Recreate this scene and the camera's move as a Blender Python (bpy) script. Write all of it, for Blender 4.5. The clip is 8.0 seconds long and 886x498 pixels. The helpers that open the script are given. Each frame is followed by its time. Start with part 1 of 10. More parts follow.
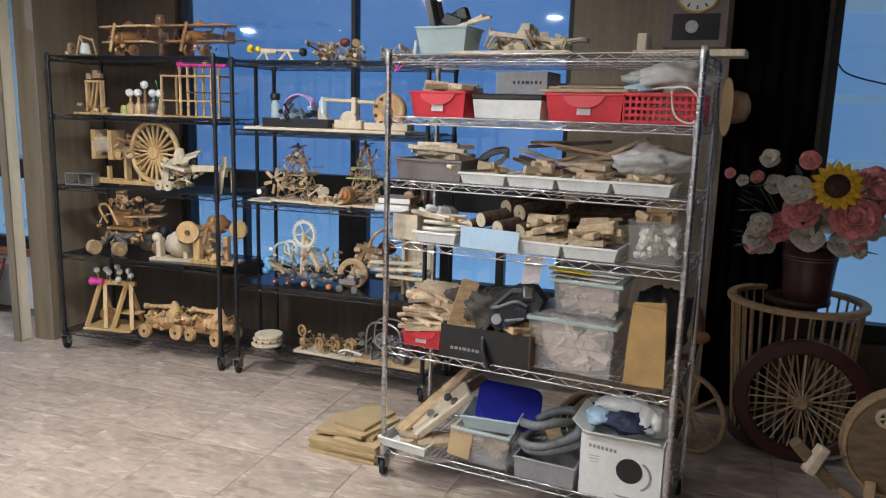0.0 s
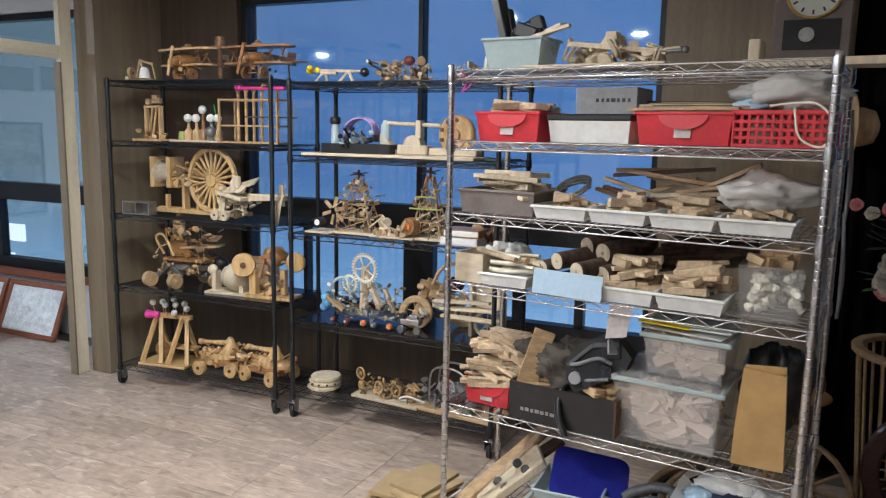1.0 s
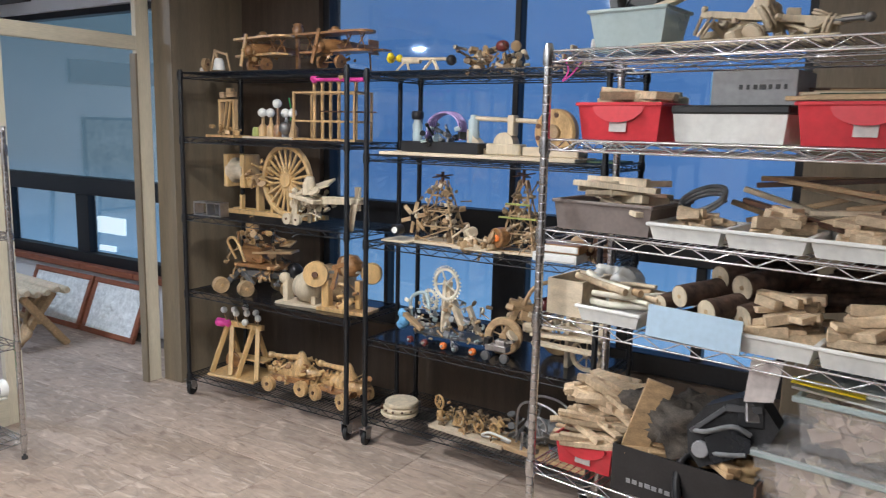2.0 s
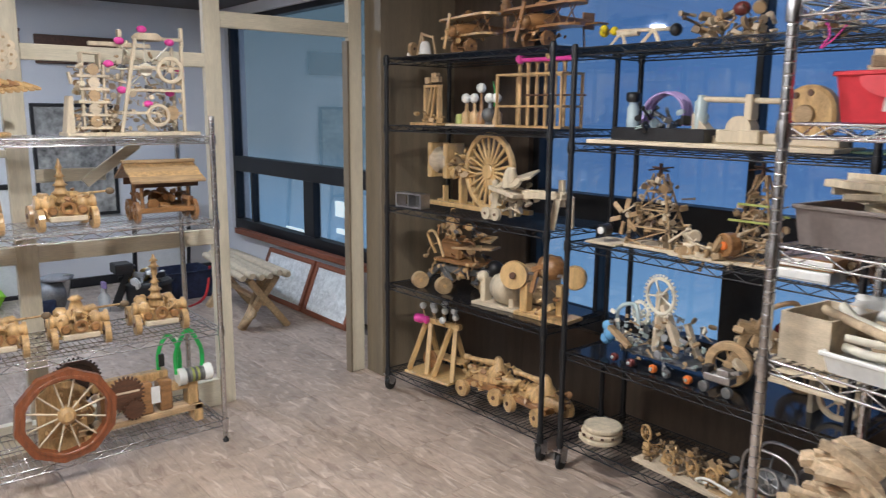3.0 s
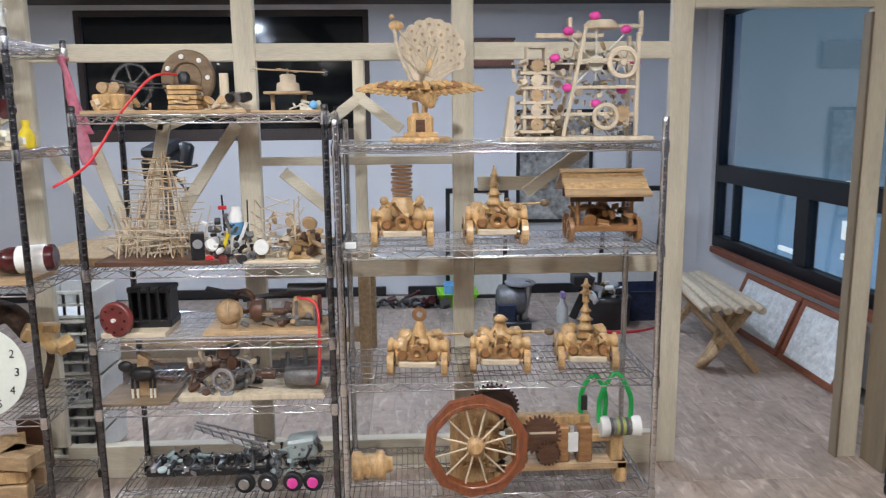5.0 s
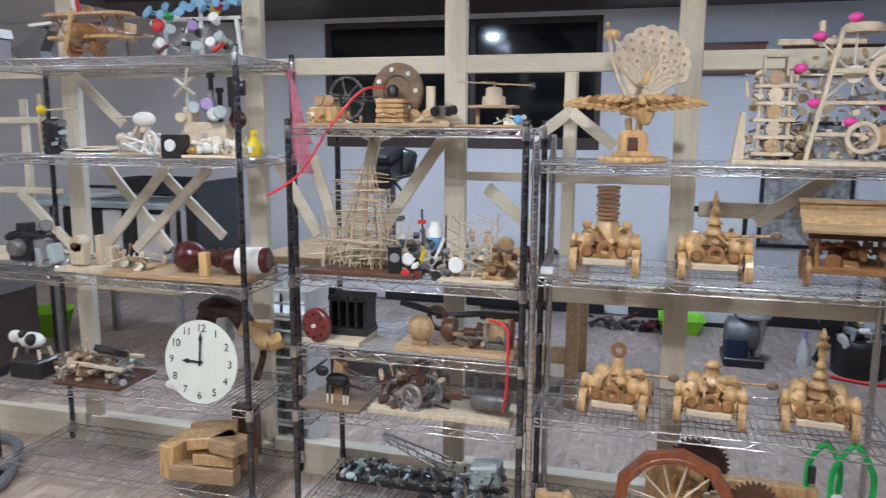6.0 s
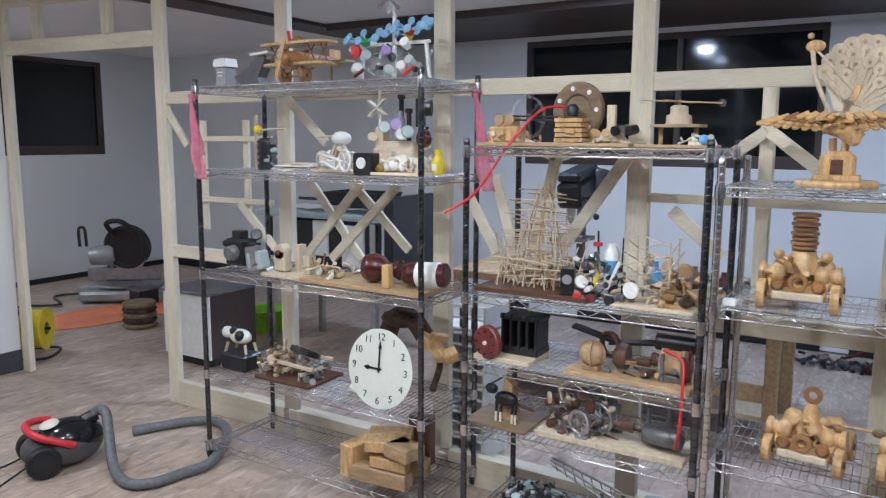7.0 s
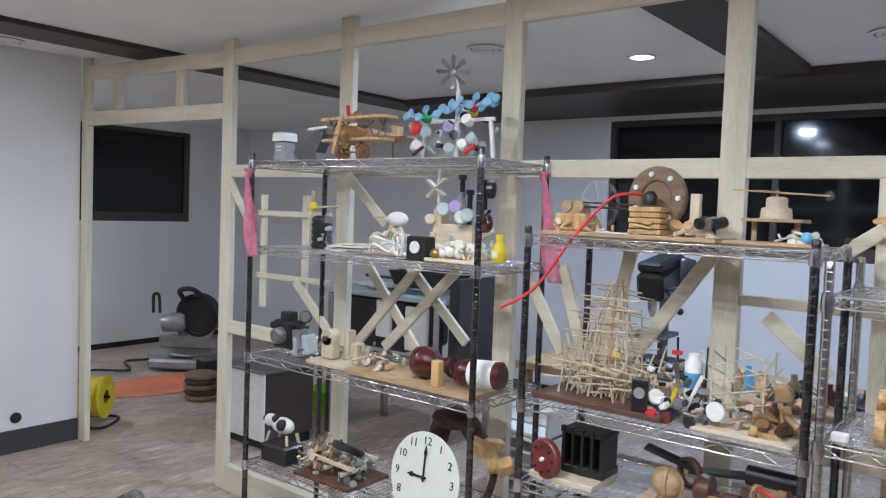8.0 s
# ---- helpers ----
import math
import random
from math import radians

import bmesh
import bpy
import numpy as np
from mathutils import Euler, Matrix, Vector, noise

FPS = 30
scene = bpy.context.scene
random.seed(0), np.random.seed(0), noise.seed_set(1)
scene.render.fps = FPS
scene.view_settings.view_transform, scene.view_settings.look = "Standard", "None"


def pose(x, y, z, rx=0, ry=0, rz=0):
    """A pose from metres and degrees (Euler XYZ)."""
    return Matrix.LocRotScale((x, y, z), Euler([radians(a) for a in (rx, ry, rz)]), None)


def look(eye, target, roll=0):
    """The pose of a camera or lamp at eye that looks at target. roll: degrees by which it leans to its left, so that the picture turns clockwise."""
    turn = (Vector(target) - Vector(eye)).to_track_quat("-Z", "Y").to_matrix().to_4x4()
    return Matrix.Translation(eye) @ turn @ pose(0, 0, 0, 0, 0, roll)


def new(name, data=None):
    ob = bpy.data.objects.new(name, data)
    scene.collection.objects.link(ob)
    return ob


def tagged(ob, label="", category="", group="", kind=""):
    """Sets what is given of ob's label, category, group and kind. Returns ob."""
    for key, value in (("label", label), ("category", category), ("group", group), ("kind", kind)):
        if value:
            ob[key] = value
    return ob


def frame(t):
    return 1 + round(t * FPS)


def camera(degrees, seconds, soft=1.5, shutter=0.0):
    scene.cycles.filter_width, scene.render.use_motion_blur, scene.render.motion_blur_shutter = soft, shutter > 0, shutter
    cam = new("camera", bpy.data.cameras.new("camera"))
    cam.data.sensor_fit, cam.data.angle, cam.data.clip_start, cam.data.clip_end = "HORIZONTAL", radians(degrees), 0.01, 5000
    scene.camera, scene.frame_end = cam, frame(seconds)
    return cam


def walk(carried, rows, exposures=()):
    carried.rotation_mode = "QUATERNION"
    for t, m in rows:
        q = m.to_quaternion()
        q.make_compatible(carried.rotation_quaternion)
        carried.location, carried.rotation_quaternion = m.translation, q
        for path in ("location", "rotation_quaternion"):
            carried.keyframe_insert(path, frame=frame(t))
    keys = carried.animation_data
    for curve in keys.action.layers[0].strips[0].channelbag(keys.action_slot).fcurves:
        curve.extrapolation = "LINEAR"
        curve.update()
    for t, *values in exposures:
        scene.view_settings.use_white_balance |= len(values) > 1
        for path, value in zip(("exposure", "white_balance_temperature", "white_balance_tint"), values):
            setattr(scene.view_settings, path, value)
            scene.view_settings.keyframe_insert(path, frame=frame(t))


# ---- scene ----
cam = camera(61.2, 8.0, soft=1.15, shutter=0.2)
PATH = [
    (0, (0.311, 0.686, 1.61), (-0.315, 2.551, 1.249), 1.6),
    (0.5, (0.249, 0.873, 1.604), (-0.441, 2.724, 1.297), 1.6),
    (1, (0.205, 1.092, 1.612), (-0.62, 2.889, 1.306), 1.1),
    (1.2, (0.158, 1.159, 1.609), (-0.69, 2.943, 1.293), 0.9),
    (2.3, (-0.009, 1.739, 1.61), (-1.207, 3.308, 1.286), 1.3),
    (2.5, (-0.017, 1.826, 1.615), (-1.319, 3.306, 1.281), 1.0),
    (3, (-0.128, 1.997, 1.604), (-1.648, 3.245, 1.243), 0.5),
    (3.2, (-0.249, 2.037, 1.615), (-1.829, 3.206, 1.244), 0.8),
    (3.5, (-0.347, 2.14, 1.613), (-2.061, 3.099, 1.234), 0.1),
    (4, (-0.455, 2.338, 1.616), (-2.333, 2.909, 1.233), -0.5),
    (4.2, (-0.476, 2.412, 1.61), (-2.397, 2.82, 1.23), -0.7),
    (5.3, (-0.835, 2.441, 1.569), (-2.807, 2.401, 1.236), -0.5),
    (5.5, (-0.88, 2.458, 1.579), (-2.845, 2.29, 1.248), -0.5),
    (6, (-0.936, 2.546, 1.614), (-2.836, 2.017, 1.284), 0.3),
    (6.5, (-0.963, 2.633, 1.632), (-2.755, 1.8, 1.32), 0.3),
    (7, (-1.002, 2.656, 1.63), (-2.688, 1.622, 1.337), 0.3),
    (7.5, (-1.125, 2.632, 1.658), (-2.767, 1.499, 1.511), 0.5),
    (8, (-1.316, 2.573, 1.67), (-2.888, 1.34, 1.567), 2.1),
]
EXPOSURES = [(0, 0.12, 6250, 7), (0.5, 0.18, 6300, 7), (1.2, 0.15, 6300, 8), (2.5, 0.08, 6350, 9), (3.0, 0.03, 6500, 10), (4.0, 0.07, 6500, 10), (5.5, -0.1, 6150, 10), (7.0, -0.15, 5850, 9), (8.0, -0.1, 5850, 8)]
walk(cam, [(t, look(eye, target, roll)) for t, eye, target, roll in PATH], EXPOSURES)

# ---- world and lights ----
world = bpy.data.worlds.new("dusk")
scene.world = world
world.use_nodes = True
wn = world.node_tree
sky = wn.nodes.new("ShaderNodeTexSky")
sky.sky_type, sky.sun_disc, sky.sun_elevation, sky.sun_rotation = "NISHITA", False, radians(1.5), radians(200)
wn.links.new(sky.outputs[0], wn.nodes["Background"].inputs[0])
wn.nodes["Background"].inputs[1].default_value = 0.05

CEIL = 2.6
XL = -3.95
# ceiling downlights: x, y, watts; last one an unseen fill for the workshop end
LAMPS = [(-2.3, 1.2, 30), (-2.05, 3.05, 47), (-1.2, 1.7, 31), (-2.3, -1.0, 24), (-1.1, -0.8, 20),
         (-5.45, 0.74, 40), (-5.5, 3.1, 30), (-4.2, 0.63, 5), (-3.7, -4.4, 26)]


# ---- materials ----
def material(name, base, rough=0.5, metal=0.0, vary=0.12, scale=8.0, bump=0.0, bump_scale=60.0, stretch=(1, 1, 1), second=None,
             coat=0.0, alpha_mix=0.0, spec=0.5, island=0.0, each=0.0, emit=0.0, transmit=0.0, rough_vary=0.08):
    """A procedural surface: two scales of noise over a base colour, with its own relief, gloss and wear."""
    m = bpy.data.materials.new(name)
    m.use_nodes = True
    nt = m.node_tree
    b = nt.nodes["Principled BSDF"]
    N, K = nt.nodes.new, nt.links.new
    tc = N("ShaderNodeTexCoord")
    mp = N("ShaderNodeMapping")
    mp.inputs["Scale"].default_value = stretch
    K(tc.outputs["Object"], mp.inputs[0])
    big, fine = N("ShaderNodeTexNoise"), N("ShaderNodeTexNoise")
    big.inputs["Scale"].default_value, big.inputs["Detail"].default_value = scale, 4
    fine.inputs["Scale"].default_value, fine.inputs["Detail"].default_value = bump_scale, 6
    for n in (big, fine):
        K(mp.outputs[0], n.inputs["Vector"])
    mix = N("ShaderNodeMix")
    mix.data_type = "RGBA"
    dark = [c * (1 - 2.2 * vary) for c in base]
    light = second or [min(1, c * (1 + 1.5 * vary)) for c in base]
    mix.inputs[6].default_value, mix.inputs[7].default_value = (*dark, 1), (*light, 1)
    add = N("ShaderNodeMath")
    add.operation = "MULTIPLY_ADD"
    add.inputs[1].default_value, add.inputs[2].default_value = 0.45, 0.0
    K(fine.outputs["Fac"], add.inputs[0])
    add2 = N("ShaderNodeMath")
    add2.operation = "MULTIPLY_ADD"
    add2.inputs[1].default_value = 0.55
    K(big.outputs["Fac"], add2.inputs[0]), K(add.outputs[0], add2.inputs[2])
    ramp = N("ShaderNodeMapRange")
    ramp.inputs[1].default_value, ramp.inputs[2].default_value = 0.3, 0.7
    K(add2.outputs[0], ramp.inputs[0])
    K(ramp.outputs[0], mix.inputs[0])
    col = mix.outputs[2]
    if each or island:
        hsv = N("ShaderNodeHueSaturation")
        mr = N("ShaderNodeMapRange")
        spread = each or island
        mr.inputs[3].default_value, mr.inputs[4].default_value = 1 - spread, 1 + spread * 0.6
        if each:
            K(N("ShaderNodeObjectInfo").outputs["Random"], mr.inputs[0])
        else:
            K(N("ShaderNodeNewGeometry").outputs["Random Per Island"], mr.inputs[0])
        K(mr.outputs[0], hsv.inputs["Value"])
        K(col, hsv.inputs["Color"])
        col = hsv.outputs[0]
    K(col, b.inputs["Base Color"])
    rr = N("ShaderNodeMapRange")
    rr.inputs[3].default_value, rr.inputs[4].default_value = max(0.02, rough - rough_vary), min(1, rough + rough_vary)
    K(big.outputs["Fac"], rr.inputs[0])
    K(rr.outputs[0], b.inputs["Roughness"])
    b.inputs["Metallic"].default_value = metal
    b.inputs["Specular IOR Level"].default_value = spec
    b.inputs["Coat Weight"].default_value = coat
    b.inputs["Coat Roughness"].default_value = 0.15
    b.inputs["Transmission Weight"].default_value = transmit
    if alpha_mix:
        b.inputs["Alpha"].default_value = 1 - alpha_mix
    if bump:
        bp = N("ShaderNodeBump")
        bp.inputs["Strength"].default_value, bp.inputs["Distance"].default_value = bump, 0.004
        K(fine.outputs["Fac"], bp.inputs["Height"])
        K(bp.outputs[0], b.inputs["Normal"])
    if emit:
        b.inputs["Emission Color"].default_value = (*base, 1)
        b.inputs["Emission Strength"].default_value = emit
    return m


GRAIN = (14, 14, 1.5)
M = {
    "chrome": material("chrome_steel", (0.62, 0.62, 0.63), 0.24, 1.0, 0.1, 30, 0.02, 200),
    "black_steel": material("black_epoxy_steel", (0.012, 0.013, 0.016), 0.38, 0.0, 0.3, 20, 0.05, 300),
    # chrome that mirrors a dark room: the reflection is put into the colour
    "post_reflect_dark": material("chrome_post_dark_reflection", (0.13, 0.13, 0.14), 0.26, 1.0, 0.15, 30),
    "black_gloss": material("black_gloss_sheet", (0.012, 0.013, 0.016), 0.16, 0, 0.2, 5),
    "liner": material("clear_shelf_sheet", (0.75, 0.77, 0.8), 0.12, 0, 0.04, 5, 0.15, 12, alpha_mix=0.78, spec=0.9),
    "rubber": material("black_rubber", (0.015, 0.015, 0.016), 0.6, 0, 0.2, 30),
    "pine": material("pale_pine", (0.64, 0.54, 0.39), 0.6, 0, 0.16, 3, 0.15, 40, GRAIN, each=0.1),
    "stud": material("whitewood_stud", (0.70, 0.64, 0.50), 0.62, 0, 0.1, 2.5, 0.12, 30, (8, 8, 0.8), each=0.07),
    "stud_y": material("whitewood_plate", (0.70, 0.64, 0.50), 0.62, 0, 0.1, 2.5, 0.12, 30, (8, 0.8, 8), each=0.07),
    "honey": material("varnished_honey_wood", (0.60, 0.385, 0.175), 0.36, 0, 0.28, 5, 0.1, 50, (10, 10, 2), coat=0.25, each=0.16),
    "amber": material("amber_varnished_wood", (0.33, 0.165, 0.065), 0.34, 0, 0.28, 5, 0.1, 50, (2, 10, 10), coat=0.3, each=0.14),
    "raw": material("raw_birch_ply", (0.66, 0.55, 0.40), 0.62, 0, 0.14, 6, 0.12, 60, (3, 8, 8), each=0.14),
    "tan": material("tan_wood", (0.47, 0.32, 0.175), 0.55, 0, 0.22, 6, 0.15, 50, (2, 9, 9), each=0.16),
    "dark_wood": material("dark_walnut_wood", (0.11, 0.05, 0.028), 0.42, 0, 0.3, 6, 0.12, 50, (2, 9, 9), coat=0.1),
    "bark": material("brown_bark", (0.085, 0.05, 0.035), 0.85, 0, 0.4, 18, 0.9, 60, (1, 1, 1)),
    "mahogany": material("reddish_mahogany", (0.25, 0.075, 0.028), 0.36, 0, 0.25, 6, 0.08, 60, (9, 9, 2), coat=0.3),
    "scrap": material("offcut_wood", (0.62, 0.47, 0.31), 0.66, 0, 0.2, 8, 0.2, 60, (9, 2, 9), each=0.26),
    "card": material("brown_cardboard", (0.42, 0.28, 0.14), 0.8, 0, 0.1, 9, 0.08, 90),
    "mdf": material("mdf_board", (0.47, 0.34, 0.18), 0.75, 0, 0.1, 12, 0.05, 150, each=0.12),
    "kraft": material("kraft_paper", (0.50, 0.31, 0.12), 0.75, 0, 0.1, 10, 0.15, 25),
    "red_plastic": material("red_plastic", (0.62, 0.035, 0.05), 0.38, 0, 0.08, 12),
    "red": material("red_paint", (0.60, 0.03, 0.035), 0.4, 0, 0.1, 20),
    "dark_red": material("dark_red_lacquer", (0.075, 0.010, 0.012), 0.25, 0, 0.2, 14, coat=0.4),
    "pink": material("pink_plastic", (0.80, 0.07, 0.38), 0.4, 0, 0.1, 20),
    "ribbon": material("pink_ribbon_film", (0.82, 0.27, 0.38), 0.3, 0, 0.15, 20, 0.4, 40, alpha_mix=0.45),
    "white": material("white_plastic", (0.78, 0.78, 0.75), 0.42, 0, 0.06, 14),
    "ivory": material("ivory_plastic", (0.74, 0.70, 0.58), 0.45, 0, 0.08, 14),
    "grey": material("grey_plastic", (0.30, 0.30, 0.31), 0.5, 0, 0.1, 14),
    "taupe": material("taupe_plastic", (0.20, 0.165, 0.15), 0.55, 0, 0.1, 14, 0.1, 90),
    "black": material("black_plastic", (0.018, 0.018, 0.02), 0.36, 0, 0.2, 16, 0.04, 120),
    "blue": material("sky_blue_plastic", (0.16, 0.42, 0.72), 0.4, 0, 0.1, 14),
    "royal": material("royal_blue_lid", (0.02, 0.025, 0.28), 0.32, 0, 0.12, 12),
    "pale_blue": material("pale_blue_sheet", (0.45, 0.60, 0.74), 0.55, 0, 0.06, 10),
    "green": material("bright_green_tube", (0.02, 0.42, 0.09), 0.35, 0, 0.12, 20),
    "lime": material("lime_green_plastic", (0.32, 0.75, 0.03), 0.4, 0, 0.1, 20),
    "yellow": material("yellow_plastic", (0.80, 0.62, 0.02), 0.4, 0, 0.1, 20),
    "orange": material("orange_plastic", (0.80, 0.20, 0.04), 0.45, 0, 0.1, 20),
    "purple": material("lilac_plastic", (0.38, 0.28, 0.55), 0.4, 0, 0.1, 20),
    "navy": material("navy_fabric", (0.02, 0.03, 0.07), 0.7, 0, 0.3, 20, 0.4, 60),
    "steel": material("brushed_steel", (0.50, 0.50, 0.51), 0.35, 1.0, 0.15, 24, 0.05, 120),
    "brass": material("worn_brass", (0.55, 0.36, 0.12), 0.35, 1.0, 0.2, 24),
    "cast": material("grey_cast_metal", (0.23, 0.23, 0.23), 0.5, 0.7, 0.2, 24, 0.2, 120),
    "steel_grey": material("grey_painted_metal", (0.34, 0.35, 0.35), 0.42, 0.3, 0.12, 18, 0.05, 120),
    "hose": material("ribbed_grey_hose", (0.16, 0.165, 0.17), 0.5, 0, 0.15, 30),
    "cloth": material("cloudy_wrap_film", (0.78, 0.77, 0.73), 0.24, 0, 0.05, 12, 0.5, 45, alpha_mix=0.28),
    "clear": material("cloudy_clear_plastic", (0.82, 0.82, 0.82), 0.16, 0, 0.04, 12, 0.03, 40, alpha_mix=0.92),
    "milky": material("milky_clear_plastic", (0.80, 0.78, 0.77), 0.28, 0, 0.05, 9, 0.05, 30, alpha_mix=0.84),
    "block_pale": material("pale_pinkish_blocks", (0.66, 0.52, 0.43), 0.66, 0, 0.12, 8, 0.1, 60, each=0.14),
    "frost": material("frosted_plastic", (0.55, 0.66, 0.66), 0.3, 0, 0.05, 12, alpha_mix=0.35),
    "paper": material("white_paper", (0.80, 0.80, 0.77), 0.7, 0, 0.04, 20),
    "wall_white": material("white_wall_paint", (0.75, 0.75, 0.76), 0.75, 0, 0.035, 1.2, 0.05, 120),
    "ceiling": material("white_ceiling_paint", (0.86, 0.85, 0.84), 0.8, 0, 0.04, 1.5, 0.04, 140),
    "wall_brown": material("dark_brown_laminate", (0.088, 0.062, 0.044), 0.5, 0, 0.22, 2.2, 0.05, 40, (9, 9, 0.5)),
    "wall_taupe": material("taupe_laminate", (0.225, 0.18, 0.122), 0.5, 0, 0.16, 2.2, 0.05, 40, (9, 9, 0.5)),
    "trim_brown": material("brown_ceiling_trim", (0.06, 0.042, 0.035), 0.5, 0, 0.15, 3, 0.04, 60),
    "curtain": material("black_curtain_cloth", (0.005, 0.0045, 0.0045), 0.9, 0, 0.3, 6, 0.2, 200, (6, 6, 0.6), spec=0.05),
    "frame_black": material("black_window_aluminium", (0.012, 0.013, 0.016), 0.4, 0.2, 0.2, 9),
    "base_grey": material("grey_vinyl_base", (0.05, 0.053, 0.057), 0.5, 0, 0.12, 5),
    "plaster": material("pale_plaster_relief", (0.78, 0.82, 0.81), 0.75, 0, 0.16, 14, 0.9, 45),
    "frame_red": material("red_brown_wood_frame", (0.26, 0.085, 0.045), 0.45, 0, 0.2, 6, 0.08, 50, (3, 8, 8)),
    "petal_white": material("white_petals", (0.60, 0.55, 0.48), 0.6, 0, 0.12, 30, each=0.15),
    "petal_heart": material("yellow_green_flower_hearts", (0.45, 0.38, 0.10), 0.7, 0, 0.2, 60, 0.4, 200),
    "rosewood": material("dark_rosewood", (0.055, 0.011, 0.009), 0.4, 0, 0.3, 6, 0.1, 50, (2, 9, 9), coat=0.15),
    "petal_pink": material("pink_petals", (0.70, 0.24, 0.24), 0.6, 0, 0.18, 30, each=0.2),
    "petal_yellow": material("yellow_petals", (0.85, 0.52, 0.02), 0.6, 0, 0.15, 30),
    "leaf": material("dark_green_leaf", (0.045, 0.09, 0.045), 0.55, 0, 0.25, 30, each=0.2),
    "seed": material("brown_seeds", (0.06, 0.03, 0.015), 0.8, 0, 0.4, 80, 0.8, 200),
    "label": material("grey_label_paper", (0.55, 0.50, 0.48), 0.7, 0, 0.1, 30),
    "dial": material("pale_clock_dial", (0.72, 0.76, 0.68), 0.45, 0, 0.03, 10),
    "ink": material("grey_brush_painting", (0.34, 0.34, 0.33), 0.8, 0, 0.42, 5, 0.0, 22, second=(0.62, 0.60, 0.55)),
    "disc_blue": material("pale_blue_clear_plastic", (0.30, 0.55, 0.78), 0.3, 0, 0.1, 20, alpha_mix=0.25),
    "ebony": material("ebony_stained_wood", (0.035, 0.018, 0.013), 0.45, 0, 0.3, 6, 0.1, 50, (2, 9, 9)),
    "umber": material("umber_wood", (0.21, 0.145, 0.085), 0.6, 0, 0.22, 6, 0.15, 50, (2, 9, 9)),
    "gold": material("golden_varnished_wood", (0.64, 0.42, 0.185), 0.36, 0, 0.16, 5, 0.1, 50, (10, 10, 2), coat=0.25),
    "olive": material("olive_green_plastic", (0.33, 0.36, 0.10), 0.5, 0, 0.12, 20),
    "oxblood": material("worn_oxblood_paint", (0.17, 0.035, 0.03), 0.4, 0, 0.2, 18),
    "matt_black": material("scuffed_matt_black", (0.02, 0.02, 0.022), 0.62, 0, 0.4, 22, 0.1, 160),
    "scrap_cloth": material("dark_brown_cloth", (0.075, 0.062, 0.05), 0.95, 0, 0.5, 24, 0.6, 260),
    "shell_grey": material("dark_grey_shell", (0.085, 0.085, 0.09), 0.42, 0, 0.1, 14),
    "table_white": material("cool_white_tabletop", (0.68, 0.76, 0.78), 0.35, 0, 0.04, 6, 0.02, 120),
    "dust": material("orange_sheet", (0.70, 0.22, 0.11), 0.75, 0, 0.2, 2.5, 0.1, 50),
}


def floor_material():
    """Vinyl stone-look tiles: warm grey, cloudy, with short wavy cleft ridges, dark on one side and pale on the crest."""
    m = material("stone_look_floor_tile", (0.46, 0.365, 0.295), 0.42, 0, 0.17, 2.4, 0.0, 16, each=0.08)
    nt = m.node_tree
    b = nt.nodes["Principled BSDF"]
    N, K = nt.nodes.new, nt.links.new
    tc, mp = N("ShaderNodeTexCoord"), N("ShaderNodeMapping")
    mp.inputs["Scale"].default_value, mp.inputs["Rotation"].default_value = (4.2, 15, 4), (0, 0, radians(14))
    K(tc.outputs["Object"], mp.inputs[0])
    off = N("ShaderNodeVectorMath")
    off.operation = "MULTIPLY_ADD"
    off.inputs[1].default_value = (7, 13, 5)
    K(N("ShaderNodeObjectInfo").outputs["Random"], off.inputs[0]), K(mp.outputs[0], off.inputs[2])
    n = N("ShaderNodeTexNoise")
    n.inputs["Scale"].default_value, n.inputs["Detail"].default_value, n.inputs["Distortion"].default_value = 1.6, 4, 0.7
    K(off.outputs[0], n.inputs["Vector"])
    col = b.inputs["Base Color"].links[0].from_socket
    for lo, hi, amount, tone in ((0.56, 0.72, 0.72, (0.72, 0.62, 0.535, 1)), (0.43, 0.33, 0.65, (0.24, 0.17, 0.13, 1))):
        r, mix = N("ShaderNodeMapRange"), N("ShaderNodeMix")
        r.inputs[1].default_value, r.inputs[2].default_value, r.inputs[3].default_value, r.inputs[4].default_value = lo, hi, 0, amount
        K(n.outputs["Fac"], r.inputs[0])
        mix.data_type = "RGBA"
        mix.inputs[7].default_value = tone
        K(r.outputs[0], mix.inputs[0]), K(col, mix.inputs[6])
        col = mix.outputs[2]
    K(col, b.inputs["Base Color"])
    bp = N("ShaderNodeBump")
    bp.inputs["Strength"].default_value, bp.inputs["Distance"].default_value = 0.9, 0.012
    K(n.outputs["Fac"], bp.inputs["Height"])
    K(bp.outputs[0], b.inputs["Normal"])
    return m


M["tile"] = floor_material()
M["joint"] = material("dark_floor_joint", (0.16, 0.14, 0.125), 0.8, 0, 0.1, 6)


def glass_material(name, colour, rough):
    m = bpy.data.materials.new(name)
    m.use_nodes = True
    nt = m.node_tree
    nt.nodes.remove(nt.nodes["Principled BSDF"])
    N, K = nt.nodes.new, nt.links.new
    tr, gl, mx, fr, pw = N("ShaderNodeBsdfTransparent"), N("ShaderNodeBsdfGlossy"), N("ShaderNodeMixShader"), N("ShaderNodeLayerWeight"), N("ShaderNodeMapRange")
    tr.inputs[0].default_value = (*colour, 1)
    gl.inputs["Roughness"].default_value = rough
    fr.inputs[0].default_value = 0.25
    pw.inputs[3].default_value, pw.inputs[4].default_value = 0.035, 0.6
    K(fr.outputs["Facing"], pw.inputs[0])
    K(pw.outputs[0], mx.inputs[0]), K(tr.outputs[0], mx.inputs[1]), K(gl.outputs[0], mx.inputs[2])
    K(mx.outputs[0], nt.nodes["Material Output"].inputs[0])
    return m


